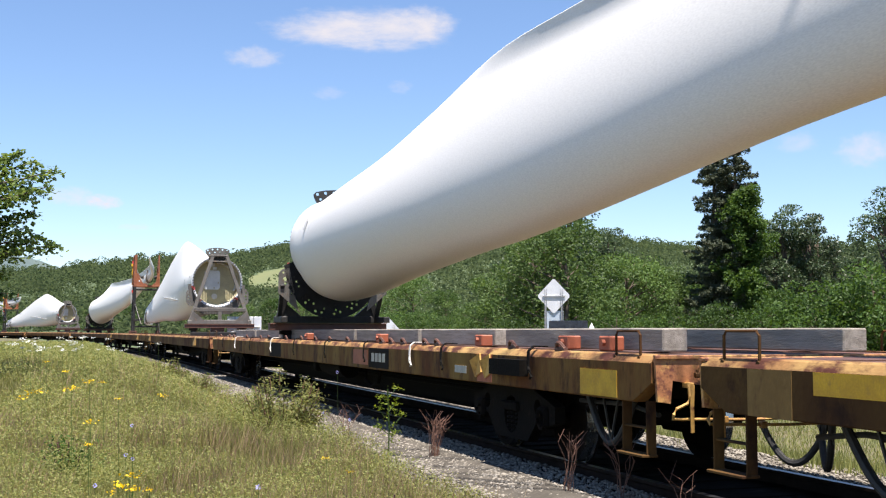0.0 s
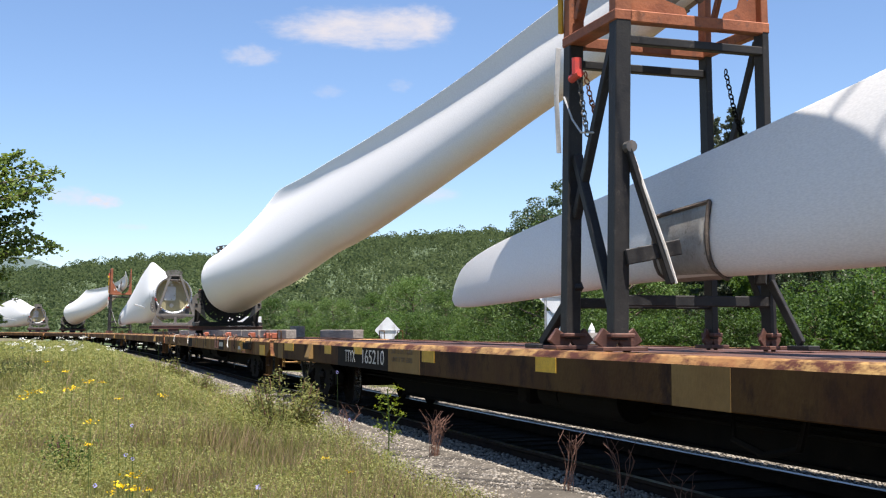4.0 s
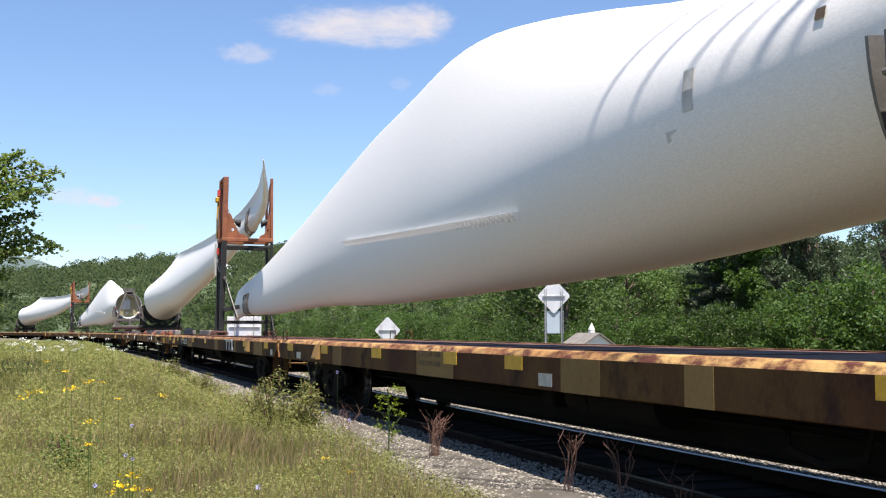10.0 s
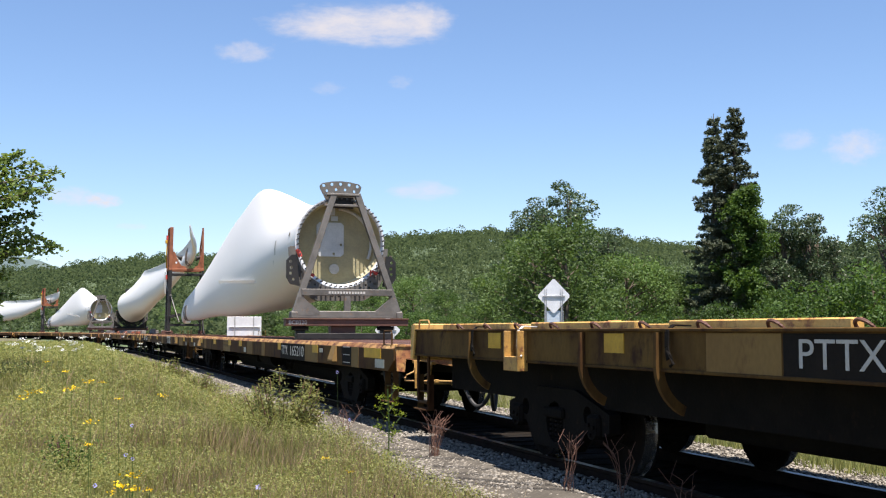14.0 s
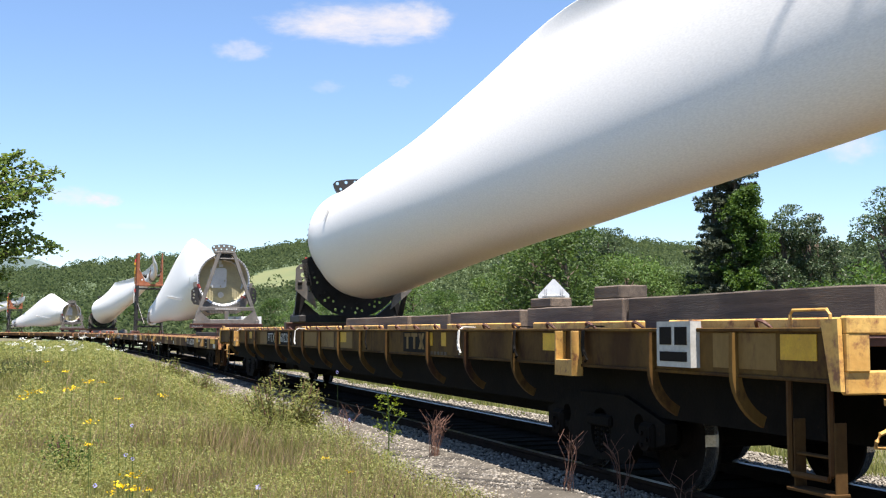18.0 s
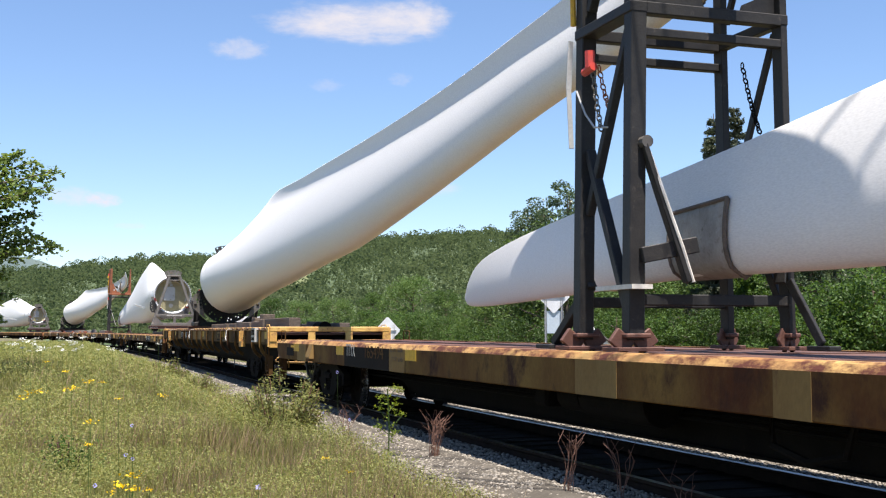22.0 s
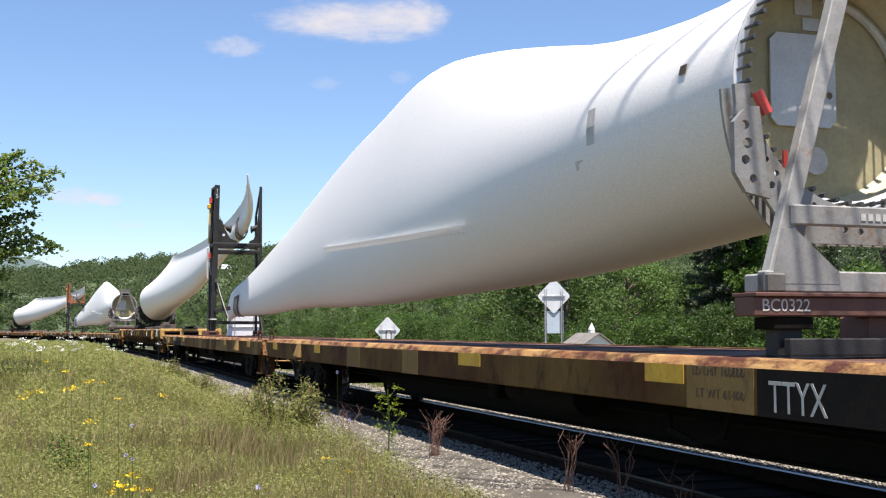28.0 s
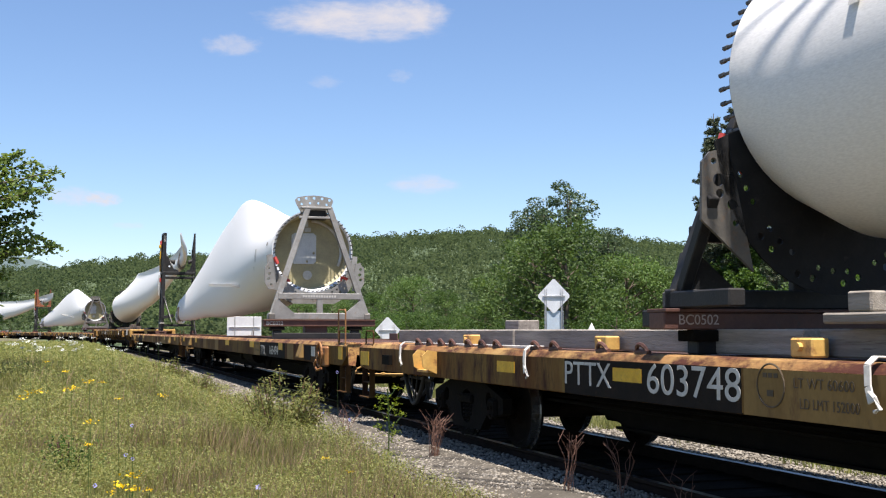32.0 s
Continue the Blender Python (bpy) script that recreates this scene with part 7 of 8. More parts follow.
cloud(640, 38, 470, 110, 1.0, "long white fair-weather cloud in the blue sky")
cloud(735, 34, 230, 96, 0.95, "white puff of cloud in the blue sky")
cloud(445, 94, 150, 56, 0.5, "thin wisp of cloud", (-40, -22))
cloud(580, 160, 90, 36, 0.22, "faint wisp of cloud", (-8, -20))
cloud(708, 150, 70, 34, 0.22, "faint wisp of cloud", (0, -20))
cloud(122, 347, 130, 50, 0.55, "small pinkish cloud low in the sky", (0, 0))
cloud(178, 356, 100, 36, 0.9, "small white cloud low in the sky", (-2, -5))
cloud(235, 402, 90, 18, 0.3, "thin grey wisp of cloud", (-10, -3))
cloud(1415, 250, 110, 50, 0.35, "thin cloud beside the tall spruce", (0, -10))
cloud(1540, 262, 150, 80, 0.6, "thin white cloud low in the sky", (-45, -10))
cloud(750, 345, 190, 50, 0.55, "thin cloud above the hill", (0, -20))


# ---- the overhead line that throws thin shadows on the blades ----
def overhead_line():
    way = Vector((1.0, -3.2, 0.0)).normalized()
    side = Vector((-way.y, way.x, 0))
    foot = Vector((5.2, 0, 3.6))
    mid = Vector((foot.x, 7.2, foot.z)) + TO_SUN * ((9.0 - foot.z) / TO_SUN.z)
    mid.z = 0
    for k in (-26.0, 24.0):
        q = mid + way * k
        ob = new("utility_pole")
        tagged(ob, "round wooden pole with a cross-arm", "utility pole", "poles of the overhead line")
        g = ground_z(q.x, q.y)
        bm = bmesh.new()
        rod(bm, (0, 0, g - 0.5), (0, 0, 10.2), 0.16, 12, 0.11)
        part("shaft", bm, M_TIMBER, ob)
        for z in (9.0, 9.7):
            bm = bmesh.new()
            bar(bm, side * -0.95 + Vector((0, 0, z - 0.07)), side * 0.95 + Vector((0, 0, z - 0.07)), 0.1, 0.12)
            part("cross_arm", bm, M_TIMBER, ob)
        ob.location = (q.x, q.y, 0)
    for s, z, r in ((5.62, 9.0, 0.022), (5.18, 9.0, 0.020), (6.15, 9.7, 0.013), (6.85, 9.7, 0.016), (7.85, 9.7, 0.016), (8.85, 9.7, 0.015)):
        at = Vector((foot.x, s, foot.z)) + TO_SUN * ((z - foot.z) / TO_SUN.z)
        k = (mid - at).dot(way)
        bm = bmesh.new()
        rod(bm, at + way * (k + 24.0), at + way * (k - 26.0), r, 6)
        ob = finish("overhead_wire", bm, M_HOSE)
        tagged(ob, "thin black overhead wire", "wire", "wires of the overhead line")


overhead_line()
# ---- paint, lettering and load on the wagons ----
def yellow(car, y0, y1, z0=0.93, z1=1.07):
    return side_panel(car, "reflector", y1, y0, z0, z1, M_YELLOW, 0.005, "yellow reflective patch")


def tan(car, y0, y1, z0=0.745, z1=1.105, mat=M_TAN_LIGHT):
    return side_panel(car, "repaint_patch", y1, y0, z0, z1, mat, 0.003, "clean tan repaint patch")


def black_panel(car, y0, y1, z0=0.745, z1=1.11):
    return side_panel(car, "number_panel", y1, y0, z0, z1, M_DARKP, 0.003, "black painted number panel")


def words(car, text, y0, y1, z0, z1, mat=M_WHITE, proud=0.008):
    """Stencilled words between two places on the side sill."""
    ob = lettering("lettering", text, 1.0, mat, car, Matrix())
    xs = [v.co.x for v in ob.data.vertices]
    ys = [v.co.y for v in ob.data.vertices]
    w, h = max(xs) - min(xs), max(ys) - min(ys)
    k = Matrix.Diagonal(((y0 - y1) / w, (z1 - z0) / h, 1, 1)) @ Matrix.Translation((-min(xs), -min(ys), 0))
    ob.data.transform(k)
    left = bmesh.new()
    left.from_mesh(ob.data)
    bpy.data.objects.remove(ob)
    bmesh.ops.remove_doubles(left, verts=left.verts[:], dist=1e-6)
    left.faces.ensure_lookup_table()
    while left.faces:                                 # one part for each letter
        todo, seen = [left.faces[0]], {left.faces[0]}
        while todo:
            for v in todo.pop().verts:
                for f in v.link_faces:
                    if f not in seen:
                        seen.add(f)
                        todo.append(f)
        bm = bmesh.new()
        made = {}
        for f in seen:
            for v in f.verts:
                if v not in made:
                    made[v] = bm.verts.new(v.co)
        for f in seen:
            bm.faces.new([made[v] for v in f.verts])
        bmesh.ops.delete(left, geom=list(seen), context="FACES")
        left.faces.ensure_lookup_table()
        part("letter", bm, mat, car).matrix_basis = text_pose(y0, z0, proud)
    left.free()


def bars(car, y0, y1, z0, z1, n, mat=M_FADED, proud=0.007):
    """Small writing that cannot be read."""
    w = (y0 - y1) / n
    for k in range(n):
        side_panel(car, "small_mark", y0 - (k + 0.8) * w, y0 - (k + 0.1) * w, z0, z1, mat, proud)


def emblem(car, y0, y1, z0, z1, mat, proud=0.008):
    """The owner's mark as plain shapes: two T forms and a cross."""
    w = (y0 - y1) / 3
    x0, x1 = -HALF - proud, -HALF + 0.006
    for k in range(2):
        a = y0 - k * w
        bm = bmesh.new()
        box(bm, (x0, a - w * 0.92, z1 - (z1 - z0) * 0.22), (x1, a - 0.02, z1))
        part("mark_stroke", bm, mat, car)
        bm = bmesh.new()
        box(bm, (x0, a - w * 0.62, z0), (x1, a - w * 0.36, z1 - (z1 - z0) * 0.22))
        part("mark_stroke", bm, mat, car)
    c = Vector((0, y0 - 2.5 * w, (z0 + z1) / 2))
    for sg in (-1, 1):                                 # the cross, from four-sided strokes
        bm = bmesh.new()
        h, g = (z1 - z0) / 2, w * 0.15
        x = x0 - 0.001 * (sg + 1)
        v = [(c.y + w * 0.40, sg * h), (c.y + w * 0.40 - 2 * g, sg * h), (c.y - w * 0.40, -sg * h), (c.y - w * 0.40 + 2 * g, -sg * h)]
        f = [bm.verts.new((x, y, c.z + z)) for y, z in v] + [bm.verts.new((x1, y, c.z + z)) for y, z in v]
        for i in ((0, 1, 2, 3), (7, 6, 5, 4), (0, 4, 5, 1), (1, 5, 6, 2), (2, 6, 7, 3), (3, 7, 4, 0)):
            bm.faces.new([f[j] for j in i])
        bmesh.ops.recalc_face_normals(bm, faces=bm.faces[:])
        part("mark_stroke", bm, mat, car)


def hook(car, y, z=1.12, mat=M_STRAP):
    """A bent tie-down lug folded over the edge of the sill."""
    bm = bmesh.new()
    pts = [(-HALF + 0.16, 0.0, z + 0.03), (-HALF + 0.02, 0.0, z + 0.035), (-HALF - 0.035, 0.0, z - 0.01), (-HALF - 0.05, 0.02, z - 0.13), (-HALF - 0.06, 0.06, z - 0.22)]
    for a, b in zip(pts, pts[1:]):
        bar(bm, (a[0], y - a[1], a[2]), (b[0], y - b[1], b[2]), 0.012, 0.055, up=(0, 1, 0), bevel=0.003)
    tube(bm, [(-HALF - 0.05, y - 0.03, z - 0.16), (-HALF - 0.07, y - 0.10, z - 0.19), (-HALF - 0.06, y - 0.13, z - 0.25), (-HALF - 0.05, y - 0.07, z - 0.27)], 0.013)
    return part("tie_lug", bm, mat, car)


def deck_ring(car, y, z=1.12, mat=M_BROWN):
    """A half-round lashing ring standing on the edge of the deck."""
    bm = bmesh.new()
    tube(bm, [(-HALF + 0.09 - 0.03 * math.sin(q), y - 0.09 * math.cos(q), z - 0.01 + 0.085 * math.sin(q)) for q in [math.pi * j / 8 for j in range(9)]], 0.018, 6)
    rod(bm, (-HALF + 0.08, y - 0.12, z + 0.01), (-HALF + 0.08, y + 0.10, z + 0.015), 0.022, 6)
    return part("lashing_ring", bm, mat, car)


def stake_bracket(car, y, mat=M_ORANGE):
    """Two gussets folded out from the side sill, with a plate between them."""
    for d, reach in ((0.24, 0.16), (-0.22, 0.19)):
        bm = bmesh.new()
        plate(bm, [(-HALF + 0.01, 1.05), (-HALF - reach * 0.6, 1.07), (-HALF - reach, 1.0), (-HALF - reach * 0.9, 0.86), (-HALF + 0.01, 0.78)], [], 0.022, Matrix.Translation((0, y + d, 0)))
        part("bracket_gusset", bm, mat, car)
    bm = bmesh.new()
    box(bm, (-HALF - 0.11, y - 0.20, 0.80), (-HALF + 0.004, y + 0.24, 0.83), 0.004)
    part("bracket_shelf", bm, mat, car)


def timber(s0, x, y_mid, length, z, wide=0.24, high=0.20, turn=0.0, label="weathered grey timber lying on the wagon deck"):
    """A heavy baulk lying on the deck of a moving wagon."""
    ob = new("timber_baulk")
    tagged(ob, label, "timber", "timbers on the wagons")
    bm = bmesh.new()
    box(bm, (x - wide / 2, -length / 2, z), (x + wide / 2, length / 2, z + high), 0.012)
    bmesh.ops.subdivide_edges(bm, edges=[e for e in bm.edges if abs(e.verts[0].co.y - e.verts[1].co.y) > length * 0.8], cuts=8)
    for v in bm.verts:
        v.co += 0.006 * noise.noise_vector(v.co * 2.3 + Vector((s0, y_mid, 0)))
    part("baulk", bm, M_TIMBER_D if s0 == 9.9 else M_TIMBER, ob)
    rides(ob, s0 + y_mid, 4.0)
    return ob


def block(car, y, x=-1.05, z=1.12, mat=M_ORANGE, size=(0.14, 0.24, 0.13)):
    bm = bmesh.new()
    box(bm, (x - size[0] / 2, y - size[1] / 2, z), (x + size[0] / 2, y + size[1] / 2, z + size[2]), 0.012)
    rod(bm, (x - size[0] / 2 - 0.03, y, z + size[2] * 0.55), (x - size[0] / 2, y, z + size[2] * 0.55), 0.028, 8)
    return part("stop_block", bm, mat, car)


# wagon with timbers, in front
for y0, y1, z0, z1, mat in ((-4.1, -5.0, 0.80, 1.02, M_ORED), (-5.05, -6.15, 0.80, 1.10, M_DARKP), (-9.75, -10.2, 0.76, 1.06, M_ORED), (3.5, 2.2, 0.76, 1.08, M_DARKP), (8.2, 7.6, 0.78, 1.05, M_RUSTY)):
    side_panel(car_a, "repaint_patch", y1, y0, z0, z1, mat, 0.003)
side_panel(car_a, "data_plate", -9.40, -9.02, 0.83, 0.91, M_STEEL, 0.01, "small bare metal plate")
yellow(car_a, -12.4, -13.1, 0.76, 0.98)
bars(car_a, -5.2, -6.0, 0.86, 0.98, 4, M_STEEL)
for y in (11.0, 8.6, 6.1, 3.2, 0.6, -2.2, -4.9, -7.3, -8.6, -11.3):
    hook(car_a, y, 1.12, M_STRAP if y in (8.6, 3.2, -7.3) else M_UNDER)
bm = bmesh.new()
for k, y in enumerate((-9.75, -10.05)):
    v = [(-HALF - 0.02, y - 0.12, 1.06), (-HALF - 0.09, y, 0.98), (-HALF - 0.02, y + 0.02, 0.80), (-HALF - 0.02, y - 0.16, 0.86)]
    f = [bm.verts.new(q) for q in v] + [bm.verts.new((q[0] + 0.05, q[1], q[2])) for q in v]
    for q in ((0, 1, 2, 3), (7, 6, 5, 4), (0, 4, 5, 1), (1, 5, 6, 2), (2, 6, 7, 3), (3, 7, 4, 0)):
        bm.faces.new([f[i] for i in q])
bmesh.ops.recalc_face_normals(bm, faces=bm.faces[:])
part("stake_bracket", bm, M_ORANGE, car_a, "orange folded stake bracket")
for y in (12.2, 10.4, 9.6, 7.3, 5.2, 4.1, 2.0, 0.4, -0.9, -2.1, -3.4, -5.5, -6.0, -6.6, -7.6, -8.1, -10.6, -11.8):
    deck_ring(car_a, y)
side_panel(car_a, "chain_box", -11.2, -10.35, 0.86, 1.02, M_UNDER, 0.09, "dark chain tensioner box")
for y, n, mat in ((-9.0, 0, M_ORED), (-11.4, 0, M_ORED), (-12.3, 0, M_ORED), (-4.5, 0, M_ORED), (1.0, 0, M_ORED), (-15.0, 0, M_ORED)):
    if abs(y) < 13:
        block(car_a, y, -1.0, 1.125, mat)
for k, (y, length) in enumerate(((10.6, 3.6), (6.9, 3.4), (3.3, 3.5), (-0.4, 3.4), (-4.1, 3.6), (-7.5, 2.9), (-9.0 - 2.1, 3.6))):
    timber(94.25, -0.72, y, length, 1.125)
    if k % 2 == 0:
        timber(94.25, 0.72, y - 0.5, length, 1.125)
timber(94.25, 0.25, -8.6, 0.5, 1.125, 0.3, 0.30, label="short grey timber block on the wagon deck")
timber(94.25, 0.1, 4.6, 0.6, 1.125, 0.3, 0.28, label="short grey timber block on the wagon deck")

# wagon under the rusty rack
tan(car_b, 13.1, 12.62)
for a in ((12.40, 11.47), (8.73, 8.25), (3.15, 2.65), (-0.5, -0.98), (-8.9, -9.4), (-12.1, -12.57)):
    yellow(car_b, *a)
black_panel(car_b, 7.74, 4.73)
yellow(car_b, 6.67, 6.16, 0.985, 1.09)
words(car_b, "TTYX", 7.23, 6.57, 0.82, 1.0)
words(car_b, "165210", 6.12, 4.92, 0.82, 1.02)
tan(car_b, 4.72, 3.25)
words(car_b, "UNIT LD LMT 156400", 4.55, 3.55, 0.99, 1.06, M_FADED)
words(car_b, "UNIT LT WT 63600", 4.52, 3.56, 0.88, 0.95, M_FADED)
tan(car_b, -3.1, -3.9)
tan(car_b, -6.9, -7.55)
side_panel(car_b, "number_panel", -7.3, -5.5, 0.76, 1.09, M_DARKP, 0.004)
emblem(car_b, -5.6, -7.2, 0.78, 1.07, M_WHITE)
side_panel(car_b, "repaint_patch", -13.18, -12.95, 0.78, 0.9, M_STEEL, 0.005)
tan(car_b, -10.6, -11.8)

# wagon with the grey stand
for a in ((12.74, 12.21), (9.68, 9.20), (6.29, 5.78), (2.97, 2.50), (0.99, 0.52), (-4.70, -5.02), (-8.25, -8.72), (-12.04, -13.0)):
    yellow(car_c, *a)
tan(car_c, 4.06, 2.62)
words(car_c, "UNIT LD LMT 156400", 3.95, 3.08, 0.985, 1.05, M_FADED)
words(car_c, "UNIT LT WT 63600", 3.93, 3.08, 0.87, 0.935, M_FADED)
black_panel(car_c, -5.03, -7.56)
words(car_c, "TTYX", -5.17, -5.83, 0.83, 1.01)
words(car_c, "165210", -6.15, -7.46, 0.82, 1.01)
tan(car_c, -7.57, -8.70)
tan(car_c, -0.4, -1.2), tan(car_c, 8.8, 8.2), tan(car_c, -2.6, -3.0)
side_panel(car_c, "notice_panel", -11.22, -10.62, 0.765, 1.07, M_DARKP, 0.006, "black notice panel with white lines")
for z in (0.80, 0.92, 1.04):
    side_panel(car_c, "small_mark", -11.14, -10.70, z, z + 0.012, M_WHITE, 0.009)
tan(car_c, -11.24, -11.69)
for y0, y1 in ((11.81, 11.46), (0.11, -0.2), (-12.69, -13.18)):
    side_panel(car_c, "repaint_patch", y1, y0, 0.78, 0.9, M_STEEL, 0.006)
side_panel(car_c, "data_plate", -9.12, -8.88, 0.93, 1.0, M_STEEL, 0.008)
for y in (-10.4, -11.4, -12.3):                     # steel angles standing on the deck
    bm = bmesh.new()
    box(bm, (0.55, y - 0.28, 1.122), (0.95, y + 0.28, 1.14), 0.003)
    box(bm, (0.55, y - 0.28, 1.12), (0.57, y + 0.28, 1.23), 0.003)
    part("deck_angle", bm, M_BROWN, car_c)

# ribbed wagon
def rib_panel(y0, y1, mat, name="repaint_patch", z0=1.03, z1=1.285, label=""):
    return side_panel(car_d, name, y1, y0, z0, z1, mat, 0.004, label)


rib_panel(6.91, 6.02, M_TAN_LIGHT, z0=1.01), rib_panel(6.0, 4.95, M_DARKP, "number_panel", z0=1.01), rib_panel(4.50, 3.12, M_DARKP, "number_panel", z0=1.01)
words(car_d, "PTTX", 5.83, 5.03, 1.07, 1.25), words(car_d, "602285", 4.33, 3.2, 1.07, 1.25)
for y in (5.0, 4.46):
    side_panel(car_d, "reflector", y - 0.09, y, 1.03, 1.27, M_YELLOW, 0.007, "yellow reflective patch")
rib_panel(1.95, 0.75, M_TAN_LIGHT), rib_panel(0.6, -0.6, M_TAN_LIGHT), rib_panel(-0.75, -1.9, M_TAN_LIGHT)
rib_panel(-4.75, -5.75, M_DARKP, "number_panel")
emblem(car_d, -4.8, -5.72, 1.07, 1.27, M_TAN_LIGHT)
rib_panel(-12.45, -13.2, M_TAN_LIGHT, z0=1.05)
for a in ((-1.1, -1.5), (-5.75, -6.02), (-6.37, -6.54), (11.2, 10.85), (8.5, 8.15), (-9.45, -9.8), (-13.25, -13.62)):
    side_panel(car_d, "reflector", a[1], a[0], 1.12, 1.28, M_YELLOW, 0.006, "yellow reflective patch")
bars(car_d, -5.8, -6.6, 1.05, 1.09, 6)
side_panel(car_d, "notice_panel", -12.27, -11.78, 1.04, 1.37, M_WHITE, 0.075, "white framed notice board")
for y in (-11.83, -12.05):
    side_panel(car_d, "small_mark", y - 0.17, y, 1.20, 1.33, M_DARKP, 0.08)
side_panel(car_d, "small_mark", -12.22, -11.83, 1.08, 1.15, M_DARKP, 0.08)
for y in (11.6, 10.3, 7.4, 2.6, -2.9, -7.1, -8.8, -10.4):
    hook(car_d, y, 1.31, M_STRAP if y in (10.3, 2.6, -7.1) else M_UNDER)
for y, x, length, h in ((-1.6, -0.78, 3.8, 0.25), (-4.3, -0.72, 1.7, 0.25), (-6.45, -0.72, 2.4, 0.27), (-8.64, -0.70, 1.68, 0.28), (-11.85, -0.72, 3.3, 0.33), (-3.4, 0.72, 3.6, 0.22), (-7.6, 0.72, 4.2, 0.22), (-11.6, 0.6, 2.2, 0.22)):
    timber(9.9, x, y, length, 1.265, 0.26, h)
timber(9.9, -0.72, -9.86, 0.62, 1.265, 0.34, 0.33, label="short dark timber block between the baulks")
timber(9.9, -0.72, -9.80, 0.50, 1.597, 0.30, 0.12, label="dark timber slab stacked on a block")
timber(9.9, -0.70, -8.15, 0.55, 1.547, 0.24, 0.10, label="short dark timber slab on a baulk")
timber(9.9, 0.2, -11.2, 0.5, 1.265, 0.3, 0.26, label="short dark timber block on the wagon deck")
bm = bmesh.new()
rod(bm, (0.2, -12.4, 1.36), (0.2, -11.7, 1.36), 0.16, 18)
part("winch_drum", bm, M_UNDER, car_d, "dark round winch drum")

# wagon under the black rack
for a in ((8.34, 7.86), (4.38, 3.9), (-7.25, -7.69), (-11.51, -11.95), (11.91, 11.42)):

    yellow(car_e, *a)
black_panel(car_e, 7.78, 5.18)
words(car_e, "TTYX", 7.64, 7.07, 0.91, 1.09)
words(car_e, "165494", 6.46, 5.45, 0.90, 1.08, M_RUSTY)
tan(car_e, 5.15, 4.42)
words(car_e, "LD LMT 160800", 5.08, 4.48, 1.015, 1.075, M_FADED)
words(car_e, "LT WT 61400", 5.0, 4.48, 0.885, 0.945, M_FADED)
tan(car_e, -5.56, -7.75)
emblem(car_e, -5.62, -6.35, 0.85, 1.04, M_RUSTY)
tan(car_e, -12.62, -13.09), tan(car_e, 11.6, 10.8), tan(car_e, -0.9, -1.7), tan(car_e, -3.9, -4.3)
side_panel(car_e, "notice_panel", 11.9, 12.55, 0.82, 0.98, M_DARKP, 0.02)
bars(car_e, 12.2, 11.7, 0.96, 1.02, 4, M_YELLOW), bars(car_e, -12.7, -13.0, 1.03, 1.07, 5, M_FADED)

# wagon with the lighter stand
for a in ((12.81, 12.35), (8.67, 8.2), (0.82, 0.1), (-3.63, -4.22), (-7.57, -8.02)):
    yellow(car_f, *a)
tan(car_f, -4.26, -5.12)
words(car_f, "LD LMT 160800", -4.35, -5.02, 0.985, 1.05, M_FADED)
words(car_f, "LT WT 61400", -4.4, -5.02, 0.83, 0.895, M_FADED)
black_panel(car_f, -5.16, -8.3)
words(car_f, "TTYX", -5.30, -5.90, 0.78, 0.98)
words(car_f, "165494", -6.50, -7.53, 0.80, 0.98)
tan(car_f, -8.55, -9.2), tan(car_f, 6.2, 5.4), tan(car_f, 3.1, 2.4)
side_panel(car_f, "notice_panel", -10.92, -10.32, 0.77, 1.03, M_DARKP, 0.006, "black notice panel")
side_panel(car_f, "notice_panel", -11.26, -10.94, 0.85, 1.02, M_WHITE, 0.006, "white notice panel")
side_panel(car_f, "notice_panel", -13.4, -13.12, 0.84, 1.04, M_YELLOW, 0.006, "yellow notice panel")
bm = bmesh.new()                                     # hand brake gear hanging on the side
tube(bm, [(-HALF - 0.13, -12.24 + 0.20 * math.cos(k * math.tau / 20), 0.90 + 0.20 * math.sin(k * math.tau / 20)) for k in range(21)], 0.018, 6)
for k in range(5):
    a = k * math.tau / 5 + 0.3
    bar(bm, (-HALF - 0.10, -12.24, 0.90), (-HALF - 0.13, -12.24 + 0.20 * math.cos(a), 0.90 + 0.20 * math.sin(a)), 0.03, 0.012, bevel=0)
rod(bm, (-HALF - 0.16, -12.24, 0.90), (-HALF + 0.02, -12.24, 0.90), 0.045, 10)
part("brake_wheel", bm, M_LEVER, car_f, "rusty yellow hand brake wheel")
bm = bmesh.new()
box(bm, (-HALF - 0.07, -12.42, 0.70), (-HALF + 0.02, -12.06, 1.04), 0.03)
part("brake_housing", bm, M_LEVER, car_f)
bm = bmesh.new()
tube(bm, [(-HALF - 0.10, -11.85, 0.80), (-HALF - 0.12, -11.80, 0.74), (-HALF - 0.10, -11.72, 0.70), (-HALF - 0.08, -11.78, 0.62), (-HALF - 0.02, -11.9, 0.66)], 0.022, 6)
part("release_handle", bm, M_LEVER, car_f)
grab_iron(car_f, -HALF + 0.02, -13.28, 1.22, M_LEVER, 0.5, 0.42, True, 0.013)
for y in (-9.6, -11.3, -12.0):
    bm = bmesh.new()
    box(bm, (0.55, y - 0.28, 1.122), (0.95, y + 0.28, 1.14), 0.003)
    box(bm, (0.55, y - 0.28, 1.12), (0.57, y + 0.28, 1.25), 0.003)
    part("deck_angle", bm, M_BROWN, car_f)

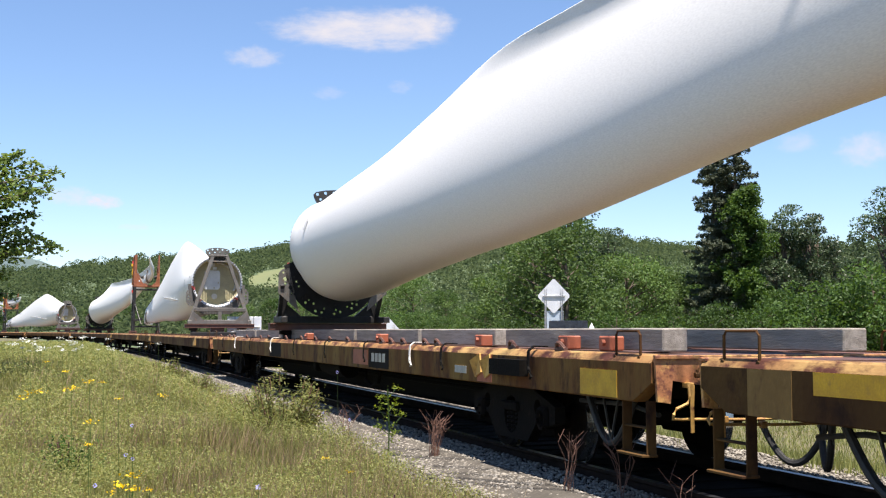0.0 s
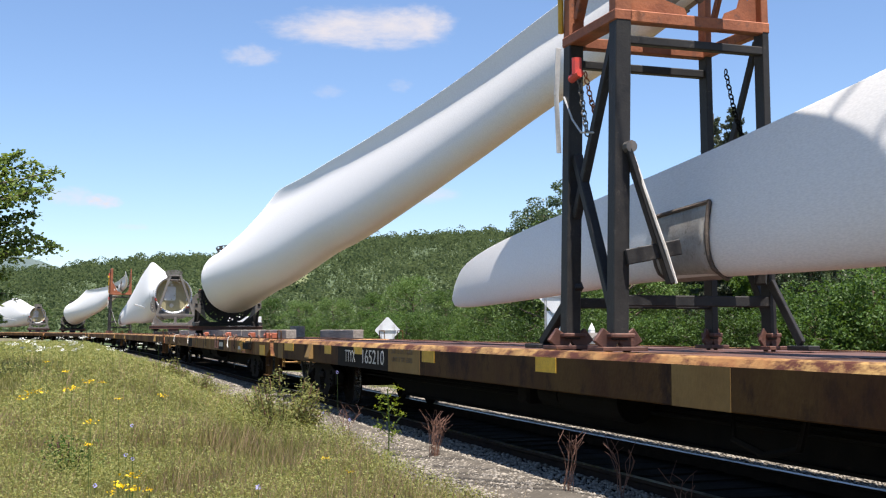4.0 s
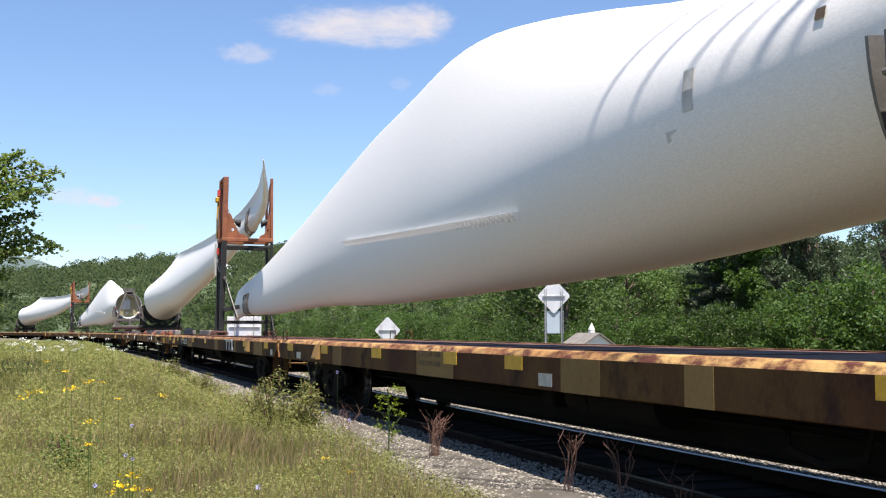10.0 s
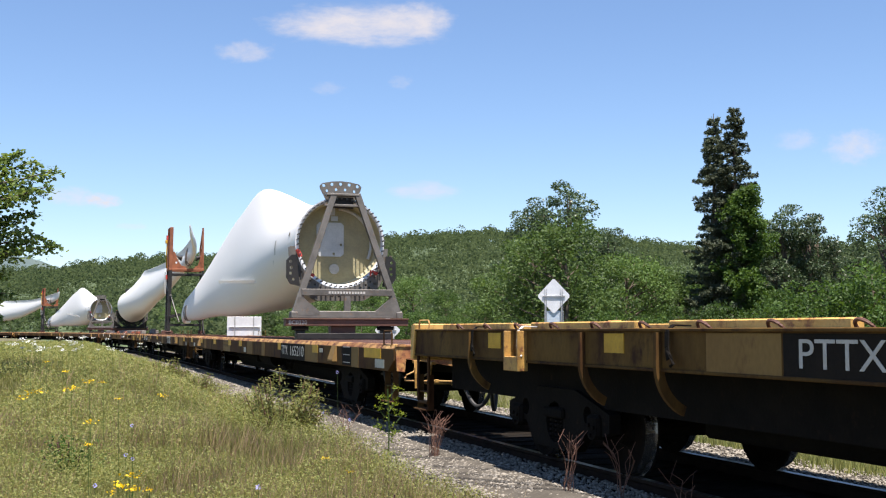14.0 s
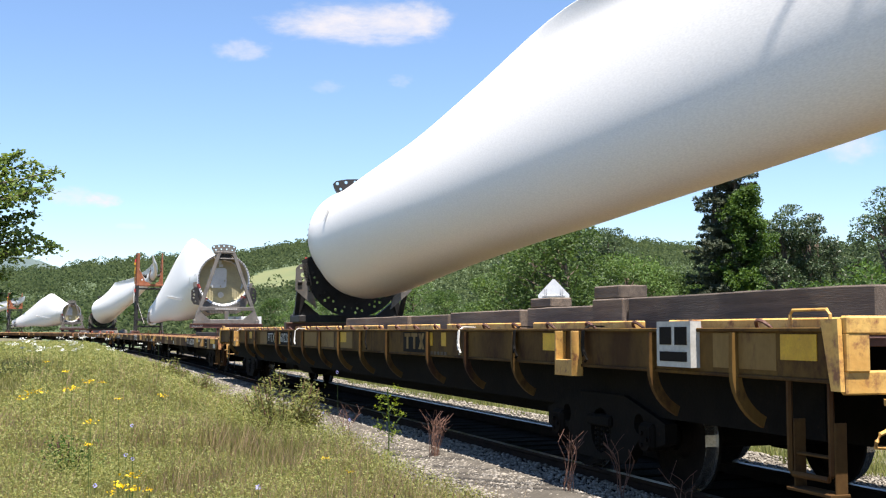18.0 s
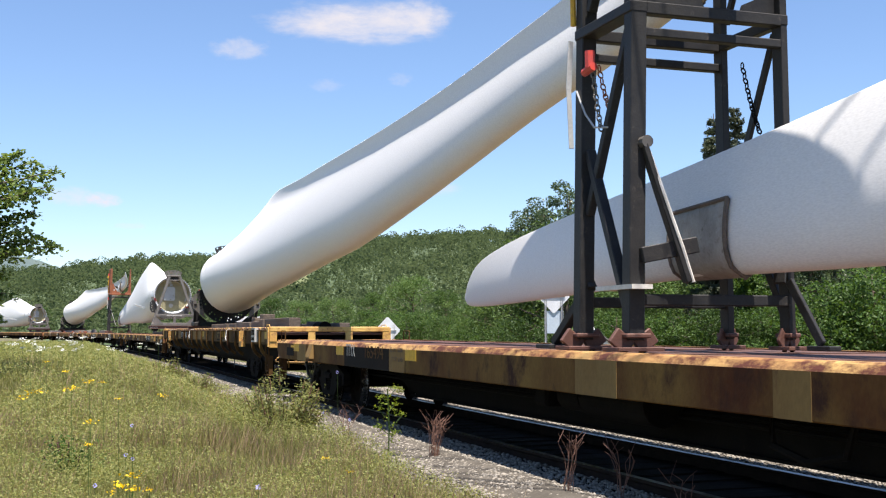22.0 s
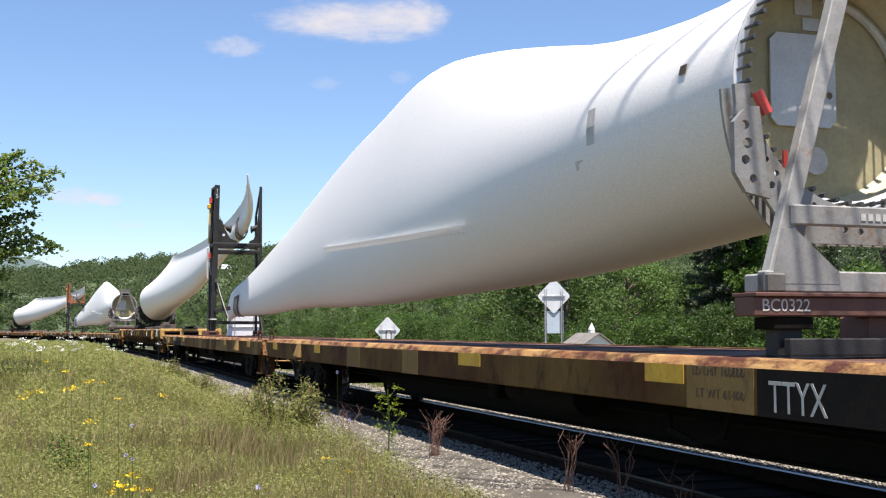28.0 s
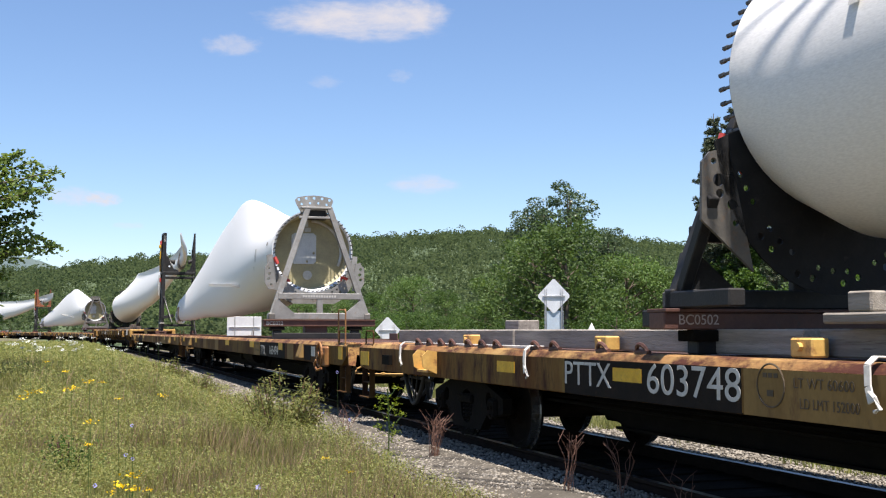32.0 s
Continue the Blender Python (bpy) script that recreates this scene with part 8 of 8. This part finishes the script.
# last wagon, with timbers
black_panel(car_g, 5.2, 2.37)
words(car_g, "PTTX", 5.18, 4.28, 0.83, 1.03)
yellow(car_g, 4.25, 3.76, 0.89, 1.0)
words(car_g, "603748", 3.66, 2.37, 0.82, 1.05)
tan(car_g, 2.34, 0.9)
words(car_g, "LT WT 60600", 1.78, 1.2, 0.945, 1.01, M_FADED)
words(car_g, "LD LMT 152000", 1.72, 1.16, 0.82, 0.885, M_FADED)
bm = bmesh.new()
tube(bm, [(-HALF - 0.004, 2.03 + 0.15 * math.cos(a), 0.95 + 0.14 * math.sin(a)) for a in [k * math.tau / 24 for k in range(25)]], 0.007, 5)
part("stencil_ring", bm, M_FADED, car_g, "faded stencilled ring")
bars(car_g, 2.12, 1.94, 1.0, 1.03, 3), bars(car_g, 2.08, 1.98, 0.88, 0.92, 1)
yellow(car_g, 6.87, 6.4, 0.88, 0.99), yellow(car_g, 12.46, 12.0, 0.80, 1.0), yellow(car_g, 9.72, 9.30, 0.90, 1.03)
for y in (10.27, 6.05, 1.05, -3.2, -7.6):
    hook(car_g, y)
for y in (9.08, -4.0):
    stake_bracket(car_g, y)
for y in (9.84, 9.38, 8.93, 8.52, 7.96, 7.52, 7.08, 6.05, 5.6, 4.6, 3.9, 0.2, -1.0, -2.4):
    deck_ring(car_g, y)
bm = bmesh.new()
box(bm, (-HALF + 0.14, 6.4, 1.122), (-HALF + 0.20, 10.2, 1.15), 0.004)
part("edge_strip", bm, M_STRAP, car_g, "pale strip along the deck edge")
side_panel(car_g, "tool_box", 10.78, 11.12, 0.84, 0.97, M_UNDER, 0.05, "small dark box on the side sill")
for y in (8.6, 5.05, 2.1, -1.2):
    block(car_g, y, -1.0, 1.125, M_ORANGE)
for y, length, x in ((9.97, 4.6, -0.72), (4.95, 5.25, -0.74), (0.85, 2.6, -0.74), (-3.2, 3.6, -0.74), (8.0, 3.6, 0.72), (3.5, 4.0, 0.72)):
    timber(-74.1, x, y, length, 1.125, 0.24, 0.19)
timber(-74.1, 0.3, 10.2, 0.5, 1.125, 0.3, 0.32, label="short grey timber block on the wagon deck")
timber(-74.1, 0.3, 5.6, 0.5, 1.125, 0.3, 0.30, label="short grey timber block on the wagon deck")
timber(-74.1, -0.95, 0.95, 1.8, 1.345, 0.22, 0.07, label="thin grey timber slab under the blade")
timber(-74.1, -0.42, 0.3, 2.6, 1.125, 0.30, 0.215, label="thick grey timber beside the root stand")
timber(-74.1, -0.95, 1.5, 0.22, 1.417, 0.2, 0.13, label="small grey timber block on a slab")
# ---- motion ----
TIMES = [1.0 * k for k in range(33)]


def motions():
    for ob, s0, span, held in MOVING:
        walk(ob, [(t, train_pose(s0, span, t, held)) for t in TIMES])
    for ob, a, b in DRIFT:
        walk(ob, [(0.0, a), (32.0, b)])
    turn_rows = []                                   # wheels roll without slip
    t = 0.0
    while t < 32.0001:
        turn_rows.append((t, Matrix.Rotation(-(gone(t) - gone(0.0)) / 0.42, 4, "X")))
        t += 0.1
    for w, sy in WHEELS:
        walk(w, [(t, Matrix.Translation((0, sy, 0.42)) @ m) for t, m in turn_rows])


motions()
